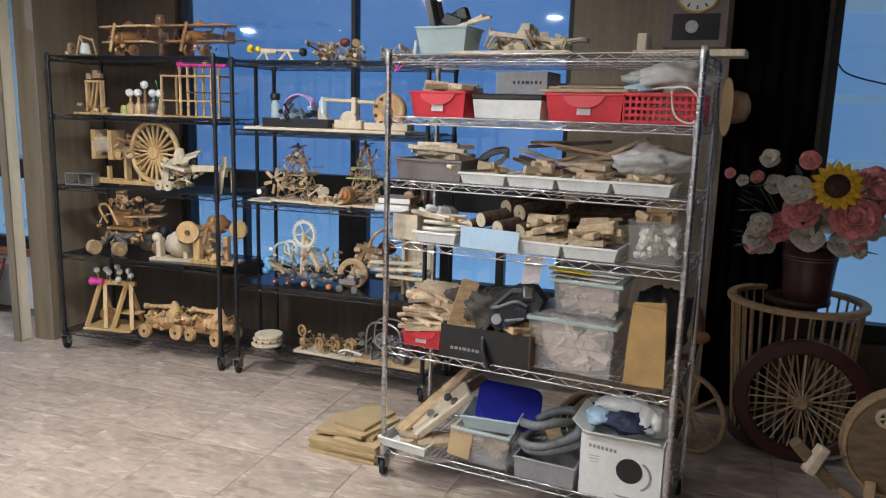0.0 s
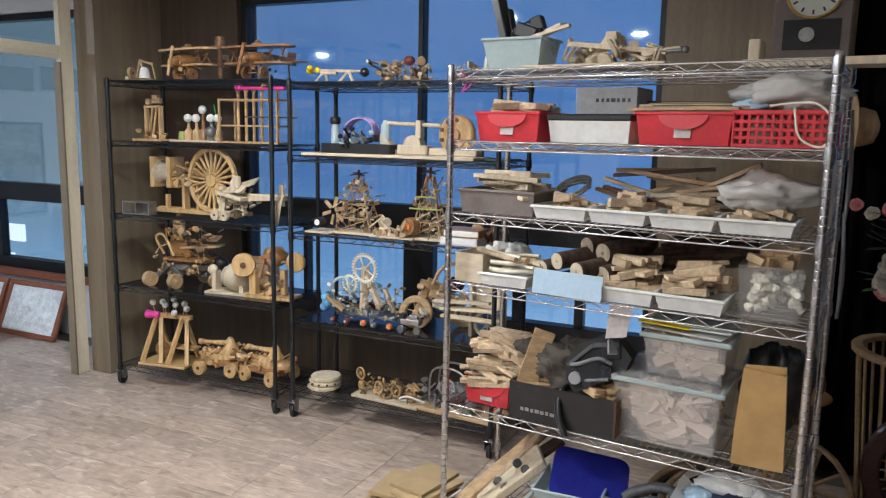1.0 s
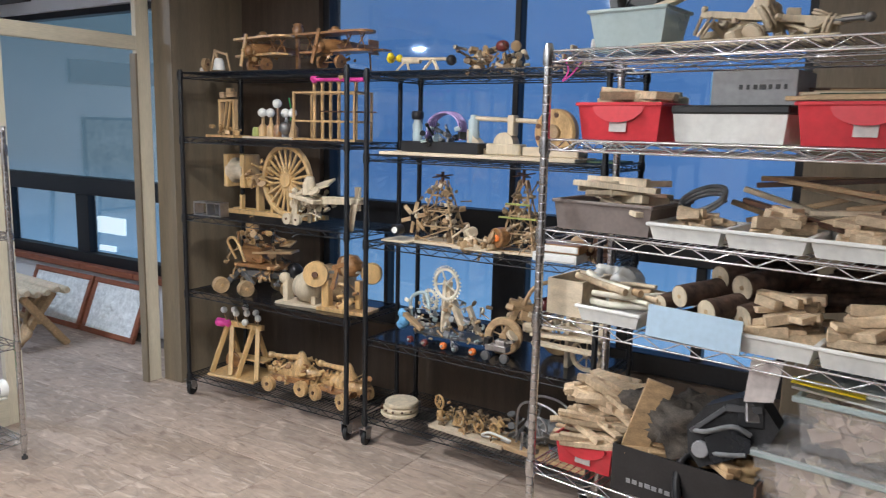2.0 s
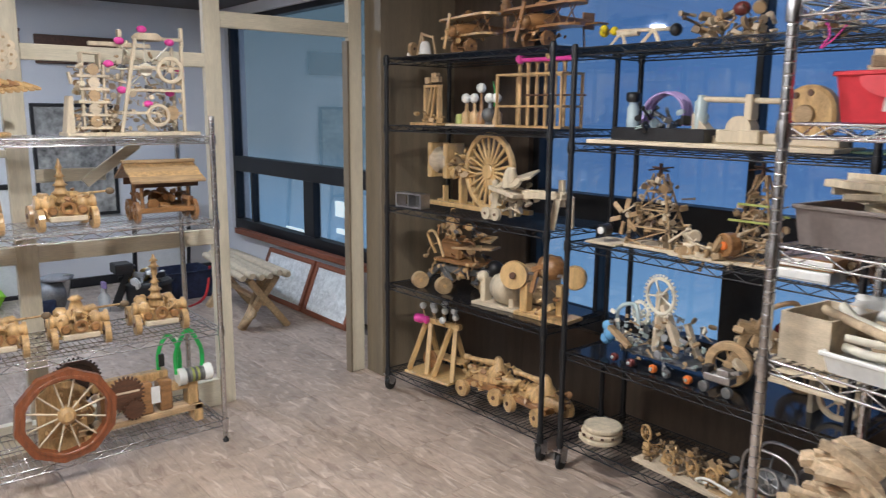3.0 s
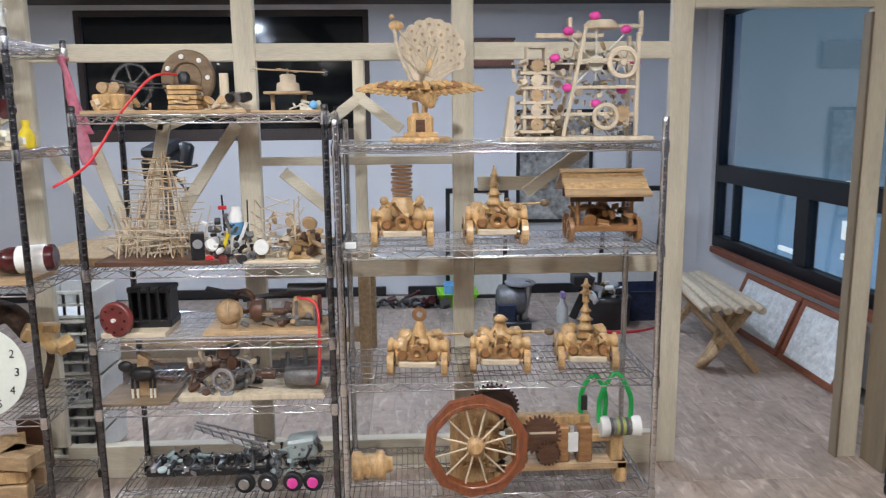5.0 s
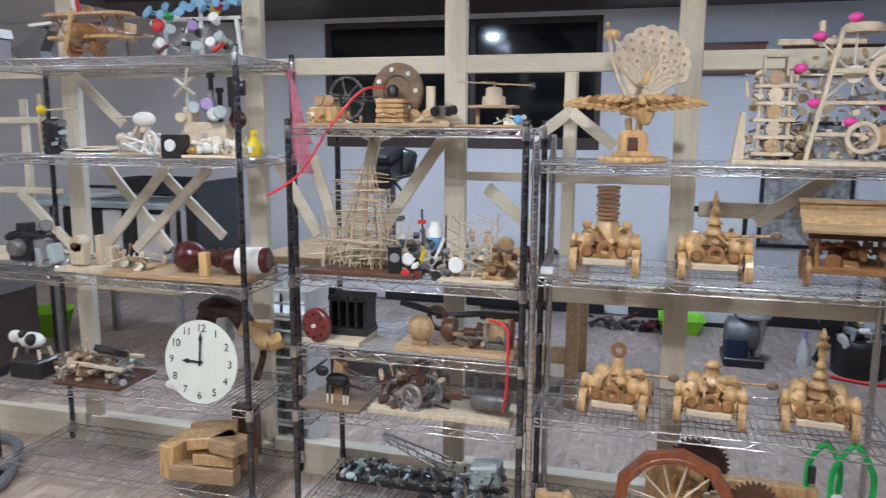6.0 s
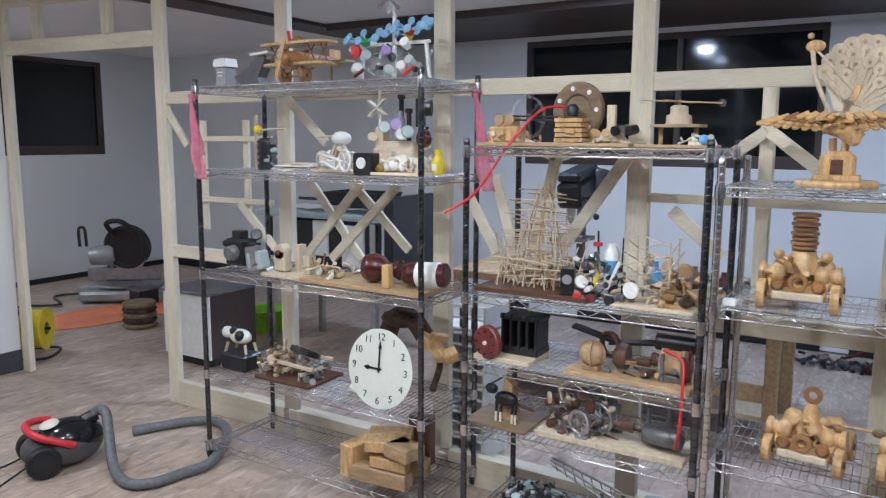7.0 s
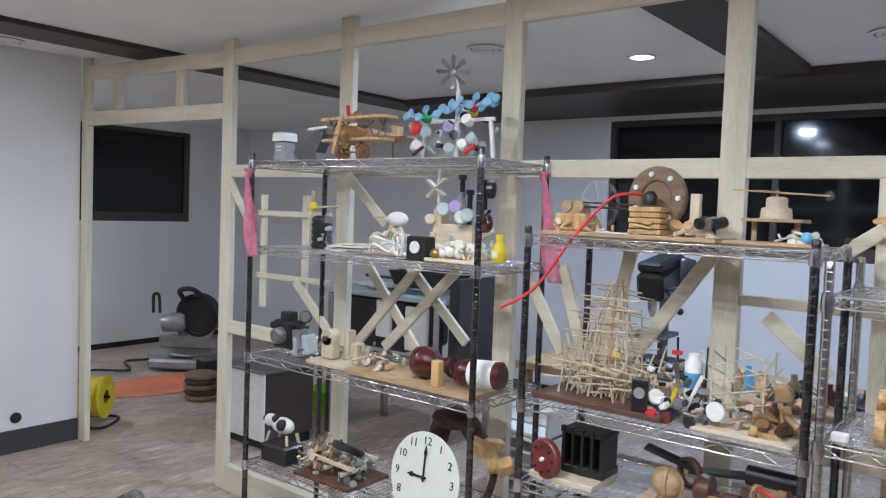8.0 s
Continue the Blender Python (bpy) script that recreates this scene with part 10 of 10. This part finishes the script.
part("stand", F().tube([(-0.14, -0.11, 0.012), (0.0, -0.11, 0.2), (0.03, -0.11, 0.34), (0.0, -0.11, 0.2), (0.15, -0.11, 0.012)], 0.010, 6).tube([(-0.14, -0.11, 0.012), (-0.14, 0.11, 0.012), (0.15, 0.11, 0.012), (0.15, -0.11, 0.012)], 0.010, 6).rod((0, -0.12, 0.2), (0, 0.1, 0.2), 0.012), "black", t)
t = thing("floor_cable", "thin black cable snaking over the workshop floor", "cable", pose(0, 0, 0))
part("cable", F().tube([(-4.4, -3.6, 0.02), (-4.8, -4.4, 0.02), (-5.1, -4.2, 0.02), (-5.3, -4.6, 0.02), (-5.6, -4.4, 0.03)], 0.012, 6), "black", t)
t = thing("vent_hole", "round black pipe hole low in the white wall", "hole", pose(-3.399, YF + 0.004, 0.227), kind="structure")
part("ring", F().disc((0, 0, 0), (0, 1, 0), 0.035, 0.012, 20), "black", t)
for x, y in ((-4.83, 0.07), (-5.46, 2.0), (-4.57, -2.16), (-3.25, -2.35)):
    t = thing("ceiling_vent", "round slotted ceiling speaker grille", "vent", pose(x, y, CEIL), group="ceiling grilles")
    part("backing", F().disc((0, 0, -0.004), (0, 0, 1), 0.11, 0.006, 24), "grey", t)
    for k in range(3):
        part("ring", F().ring((0, 0, -0.010), (0, 0, 1), 0.11 - 0.035 * k, 0.09 - 0.035 * k, 0.010, 24), "ceiling", t)

# ================= main room floor =================
t = thing("vacuum_cleaner", "black and grey vacuum cleaner with a red handle band", "vacuum cleaner", pose(-3.05, -0.83, 0, 0, 0, 160))
f = F().ball((0, 0, 0.1), 0.17, 28, (1.12, 0.78, 0.62))
f.v = [(x, y, max(0.025, zz)) for x, y, zz in f.v]
part("lower_shell", f, "shell_grey", t, "dark grey lower shell")
f = F().ball((0.03, 0, 0.125), 0.15, 28, (1.12, 0.8, 0.72))
f.v = [(x, y, max(0.1, zz)) for x, y, zz in f.v]
part("top_cover", f, "black_gloss", t, "glossy black top cover")
part("red_band", F().tube([(0.03, -0.132, 0.135), (-0.04, -0.128, 0.165), (-0.12, -0.1, 0.2), (-0.155, -0.03, 0.22), (-0.15, 0.04, 0.225), (-0.1, 0.09, 0.22), (-0.03, 0.1, 0.21)], 0.018, 10), "red_plastic", t, "red handle band")
part("badge", F().lathe((-0.055, -0.01, 0.222), (-0.25, -0.1, 1), [(0, 0.046), (0.006, 0.044), (0.008, 0.02)], 22), "ivory", t, "ivory oval badge")
part("seam", F().ring((0.03, 0, 0.104), (0, 0, 1), 0.118, 0.112, 0.006, 36), "black", t)
for y in (-1, 1):
    w = part("wheel", F().disc((-0.11, y * 0.125, 0.078), (0, 1, 0), 0.078, 0.05, 28), "rubber", t)
    part("hub", F().disc((-0.11, y * 0.152, 0.078), (0, 1, 0), 0.05, 0.006, 22), "black", w)
part("collar", F().rod((0.1, 0, 0.2), (0.165, 0.0, 0.225), 0.034, 14), "black", t)
part("power_cord", F().tube([(-2.9, -0.9, 0.08), (-2.82, -0.98, 0.03), (-2.7, -1.06, 0.006), (-2.5, -1.2, 0.006)], 0.005, 6).tube([(-2.88, -0.84, 0.05), (-2.79, -0.86, 0.008), (-2.71, -0.83, 0.006), (-2.67, -0.9, 0.006), (-2.72, -1.0, 0.006), (-2.82, -1.02, 0.006)], 0.005, 6).moved(pose(-3.05, -0.83, 0, 0, 0, 160).inverted()), "rubber", t)
t = thing("vacuum_hose", "grey ribbed vacuum hose looping over the floor", "hose", pose(0, 0, 0))
part("hose", F().tube([(-3.185, -0.785, 0.222), (-3.21, -0.745, 0.25), (-3.21, -0.7, 0.235), (-3.18, -0.64, 0.16), (-3.12, -0.54, 0.08), (-3.07, -0.43, 0.036), (-3.05, -0.3, 0.028), (-3.12, -0.22, 0.028), (-3.26, -0.19, 0.028), (-3.4, -0.17, 0.028), (-3.6, -0.29, 0.028), (-3.75, -0.43, 0.028), (-3.80, -0.58, 0.028), (-3.72, -0.70, 0.028), (-3.57, -0.79, 0.028), (-3.49, -0.83, 0.028)], 0.026, 12, 0.06), "hose", t)
part("cuff", F().rod((-3.54, -0.805, 0.028), (-3.46, -0.845, 0.028), 0.028, 12), "hose", t)

# ================= dark corner beside the curtain =================
t = thing("yarn_spinner", "dark red wooden spinning wheel with pale spokes", "spinning wheel", pose(0.868, 4.44, 0))
part("rim", F().ring((0, 0, 0.30), (0.05, 1, 0), 0.305, 0.235, 0.045, 48), "rosewood", t)
part("hub", F().lathe((0, -0.05, 0.30), (0, 1, 0), [(0, 0.02), (0.02, 0.035), (0.08, 0.035), (0.1, 0.02)], 16), "tan", t)
for k in range(36):
    a = 2 * math.pi * k / 36
    part("spoke", F().rod((0.03 * math.cos(a), 0.02 * (-1) ** k, 0.30 + 0.03 * math.sin(a)), (0.24 * math.cos(a), 0, 0.30 + 0.24 * math.sin(a)), 0.0042, 5), "tan" if k % 3 else "pine", t)
t = thing("baluster_stand", "round basket stand of thin pale dowels under a tan rail", "stand", pose(0.84, 4.74, 0))
part("rail", F().ring((0, 0, 0.725), (0, 0, 1), 0.33, 0.285, 0.028, 40), "tan", t, "tan ring rail")
part("foot_ring", F().lathe((0, 0, 0.0), (0, 0, 1), [(0, 0.27), (0.05, 0.27), (0.06, 0.25)], 36), "ebony", t)
part("column", F().lathe((0, 0, 0.05), (0, 0, 1), [(0, 0.12), (0.05, 0.09), (0.55, 0.08), (0.65, 0.1), (0.67, 0.15), (0.695, 0.15), (0.70, 0.14)], 24), "ebony", t, "near-black turned column")
for k in range(34):
    a = 2 * math.pi * k / 34
    part("baluster", F().rod((0.255 * math.cos(a), 0.255 * math.sin(a), 0.05), (0.305 * math.cos(a), 0.305 * math.sin(a), 0.72), 0.006, 6), "tan", t)
t = thing("flower_vase", "tall dark red-brown wooden bucket vase", "vase", pose(0.87, 4.70, 0.751))
part("body", F().lathe((0, 0, 0), (0, 0, 1), [(0, 0.105), (0.02, 0.11), (0.27, 0.13), (0.275, 0.12), (0.27, 0.115), (0.2, 0.1)], 28), "rosewood", t)
for zz in (0.20, 0.215):
    part("hoop", F().ring((0, 0, zz), (0, 0, 1), 0.128 + 0.0, 0.12, 0.006, 30), "umber", t)


def bloom(t, c, r, mat, n, rings, face, jit=0.0):
    """A flower of overlapping cupped petals turned towards face."""
    ax = Vector(face).normalized()
    a = ax.orthogonal().normalized()
    b = ax.cross(a)
    rq = random.Random(int(1000 * (c[0] + 3 * c[2] + 5)))
    fl = part("flower", F().ball(Vector(c) + ax * r * 0.05, r * (0.3 if mat != "petal_white" else 0.16), 8), "seed" if mat == "petal_yellow" else "petal_heart" if mat == "petal_white" else mat, t)
    sharp = mat == "petal_yellow"
    for q in range(rings):
        for k in range(n):
            th = 2 * math.pi * (k + 0.5 * q) / n + rq.uniform(-jit, jit)
            d = a * math.cos(th) + b * math.sin(th)
            e = ax.cross(d)
            rr = r * (1 - 0.2 * q) * rq.uniform(1 - jit * 0.5, 1 + jit * 0.3)
            wide = rr * math.pi / n * (1.05 if sharp else 1.35)
            lift = 0.12 + (0.3 if not sharp else 0.12) * q + rq.uniform(-jit, jit) * 0.3
            top = []
            for s, w, up in ((0.12, 0.35, 0.0), (0.55, 1.0, 0.35), (0.85, 0.8 if not sharp else 0.55, 0.8), (1.0, 0.34 if not sharp else 0.06, 0.95 - 0.35 * (q == 0))):
                for k2 in (-1, 0, 1):
                    top.append(Vector(c) + d * rr * s * (1 - 0.14 * q) + e * k2 * w * wide + ax * rr * (lift * up + (0.1 if k2 else 0.0) * w))
            low = [v - ax * 0.0025 for v in top]
            fs = [(i * 3 + j, i * 3 + j + 1, i * 3 + j + 4, i * 3 + j + 3) for i in range(3) for j in range(2)]
            loop = [0, 1, 2, 5, 8, 11, 10, 9, 6, 3]
            fs += [tuple(v + 12 for v in f[::-1]) for f in fs] + [(loop[i], loop[(i + 1) % 10], loop[(i + 1) % 10] + 12, loop[i] + 12) for i in range(10)]
            part("petal", F().add(top + low, fs, True), mat, fl)
    return fl


t = thing("bouquet", "artificial bouquet with a sunflower, pink roses and white blossoms", "flowers", pose(0.80, 4.66, 1.015))
bloom(t, (0.11, -0.2, 0.31), 0.115, "petal_yellow", 16, 2, (0, -1, 0.15))
part("seed_disc", F().lathe((0.11, -0.235, 0.317), (0, -1, 0.15), [(-0.02, 0.055), (0.0, 0.05), (0.012, 0.02)], 20), "seed", t)
rg = random.Random(12)
for c, r, mat in (((0.2, -0.17, 0.17), 0.10, "petal_pink"), ((0.28, -0.1, 0.24), 0.08, "petal_pink"), ((-0.02, -0.2, 0.19), 0.08, "petal_pink"), ((-0.1, -0.14, 0.1), 0.07, "petal_pink"), ((0.02, -0.18, 0.07), 0.07, "petal_white"), ((-0.05, -0.2, 0.28), 0.06, "petal_white"), ((0.17, -0.16, 0.04), 0.055, "petal_white"), ((-0.14, -0.16, 0.3), 0.045, "petal_white"), ((-0.17, -0.12, 0.42), 0.04, "petal_white"), ((-0.0, -0.14, 0.42), 0.045, "petal_pink"), ((0.3, -0.05, 0.12), 0.06, "petal_white"), ((-0.22, -0.14, 0.33), 0.03, "petal_pink"), ((0.1, -0.15, 0.15), 0.06, "petal_white"), ((-0.28, -0.12, 0.31), 0.025, "petal_white"), ((-0.34, -0.1, 0.34), 0.025, "petal_pink"), ((0.3, 0.0, 0.3), 0.09, "petal_pink")):
    bloom(t, c, r * 1.08, mat, *((6, 5) if mat == "petal_pink" else (5, 2)), (c[0] * 0.8 - 0.1, -1, 0.45), 0.22)
for k in range(16):
    a = rg.uniform(0, 6.28)
    bloom(t, (0.02 + 0.22 * math.cos(a), -0.14 + 0.06 * math.sin(a), 0.16 + 0.16 * math.sin(a * 1.7)), rg.uniform(0.035, 0.06), rg.choice(["petal_white", "petal_pink", "petal_white"]), 5, 2, (math.cos(a) * 0.5, -1, 0.4), 0.3)
for k in range(34):
    a = rg.uniform(0, 6.28)
    c = Vector((0.25 * math.cos(a) + 0.02, -0.1 + 0.1 * math.sin(a), rg.uniform(0.0, 0.4)))
    d = Vector((math.cos(a), rg.uniform(-0.8, 0.2), rg.uniform(-0.2, 0.8))).normalized() * rg.uniform(0.06, 0.11)
    e = d.cross(Vector((0, 0, 1))).normalized() * 0.022
    pts = [c, c + d * 0.5 + e, c + d, c + d * 0.5 - e]
    low = [v - Vector((0, 0.003, 0.002)) for v in pts]
    part("leaf", F().add(pts + low, [(0, 1, 2, 3), (7, 6, 5, 4), (0, 4, 5, 1), (1, 5, 6, 2), (2, 6, 7, 3), (3, 7, 4, 0)]), "leaf", t)
for k in range(12):
    a = 2 * math.pi * k / 12
    part("stem", F().tube([(0, 0, -0.05), (0.08 * math.cos(a), -0.04 + 0.05 * math.sin(a), 0.1), (0.2 * math.cos(a), -0.1 + 0.08 * math.sin(a), 0.28)], 0.004, 5), "leaf", t)
t = thing("spoked_chair", "dark carved chair back beside a small spoked wheel", "chair", pose(0.33, 4.36, 0))
wheel(t, (0.04, 0, 0.2), (0.7, 1, 0), 0.2, "tan", 10, 0.02, 0.1)
part("back_post", F().tube([(0.0, 0.1, 0), (0.02, 0.1, 0.4), (0.06, 0.08, 0.62), (0.0, 0.08, 0.75)], 0.02, 8), "dark_wood", t)
part("crest", F().ball((0.05, 0.08, 0.56), 0.06, 12, (1.0, 0.5, 0.6)), "amber", t)
part("rail", F().bar((-0.2, 0.1, 0.42), (0.05, 0.1, 0.45), 0.03, 0.03), "dark_wood", t)
t = thing("carved_wheel_stool", "tan wooden disc model with a spoked rose and bent legs", "wooden model", pose(1.20, 4.0, 0, 0, 0, 12))
# umber for tan: the unlit corner's dimness is put into the disc's colour
part("disc", F().disc((0, 0, 0.33), (0.1, 1, 0), 0.23, 0.05, 40), "umber", t)
part("rim", F().ring((0, 0, 0.33), (0.1, 1, 0), 0.24, 0.225, 0.06, 40), "tan", t)
part("rosette", F().ring((-0.1, -0.035, 0.45), (0.1, 1, 0), 0.04, 0.026, 0.02).spokes((-0.1, -0.04, 0.45), (0.1, 1, 0), 0, 0.03, 5, 0.005), "raw", t)
part("leg", F().bar((-0.12, -0.02, 0.17), (-0.14, -0.08, 0.0), 0.04, 0.035), "tan", t)
part("leg", F().bar((0.06, 0, 0.12), (0.1, -0.08, 0.0), 0.04, 0.035), "tan", t)
part("brace", F().bar((-0.26, -0.05, 0.15), (-0.14, -0.05, 0.06), 0.03, 0.025), "tan", t)
part("shaft", F().rod((-0.23, -0.02, 0.27), (-0.36, -0.05, 0.26), 0.007), "steel", t)
part("crank", F().bar((-0.45, -0.06, 0.34), (-0.37, -0.06, 0.25), 0.05, 0.05).bar((-0.36, -0.06, 0.24), (-0.28, -0.06, 0.16), 0.045, 0.045), "umber", t)
part("crank_block", F().bar((-0.4, -0.09, 0.22), (-0.34, -0.08, 0.33), 0.045, 0.045), "raw", t)
t = thing("pendulum_clock", "grey-brown pendulum wall clock with a cream dial", "clock", pose(0.24, YW - 0.17, 1.98))
part("case", F().box((0, 0.02, 0.2), (0.32, 0.1, 0.44), ch=0.01), "taupe", t)
part("dial", F().disc((0, -0.032, 0.27), (0, 1, 0), 0.105, 0.006, 40), "dial", t)
part("dial_rim", F().ring((0, -0.034, 0.27), (0, 1, 0), 0.115, 0.103, 0.014, 40), "brass", t)
for k in range(12):
    a = math.pi * k / 6
    part("mark", F().box((0.085 * math.cos(a), -0.0365, 0.27 + 0.085 * math.sin(a)), (0.02, 0.002, 0.008), (0, -math.degrees(a), 0)), "black", t)
part("hand", F().bar((0, -0.038, 0.27), (-0.04, -0.038, 0.25), 0.002, 0.008).bar((0, -0.038, 0.27), (0.03, -0.038, 0.33), 0.002, 0.006), "black", t)
part("window", F().box((0, -0.03, 0.09), (0.23, 0.006, 0.13)), "black", t)
part("bob", F().disc((-0.02, -0.036, 0.09), (0, 1, 0), 0.032, 0.008, 24), "steel", t, "round pendulum bob")


# ---- floor tiles ----
tile = 0.45
f = Form()
f.box((0, 0, -0.004), (tile - 0.0025, tile - 0.0025, 0.008), ch=0.0008)
tile_mesh = f.mesh("tile", "tile")
rest, count = Form(), 0
for i in range(-40, 40):
    for j in range(-40, 40):
        x, y = -1.94 + tile * (i + 0.5), 4.45 + tile * (j + 0.5)
        if not (XB < x - 0.1 and x + 0.1 < XR and YB < y - 0.1 and y + 0.1 < YW):
            continue
        x0, x1, y0, y1 = max(x - tile / 2, XB), min(x + tile / 2, XR), max(y - tile / 2, YB), min(y + tile / 2, YW)
        if x1 - x0 > tile - 0.01 and y1 - y0 > tile - 0.01 and -6.6 < x < -0.3 and -1.6 < y and count < 300:
            t = new("tile", tile_mesh)
            t.parent, t.location = FLOOR, (x, y, 0)
            count += 1
        else:
            rest.box(((x0 + x1) / 2, (y0 + y1) / 2, -0.004), (x1 - x0 - 0.0025, y1 - y0 - 0.0025, 0.008), ch=0.0008)
tagged(part("tiles", rest, "tile", FLOOR), kind="stuff")
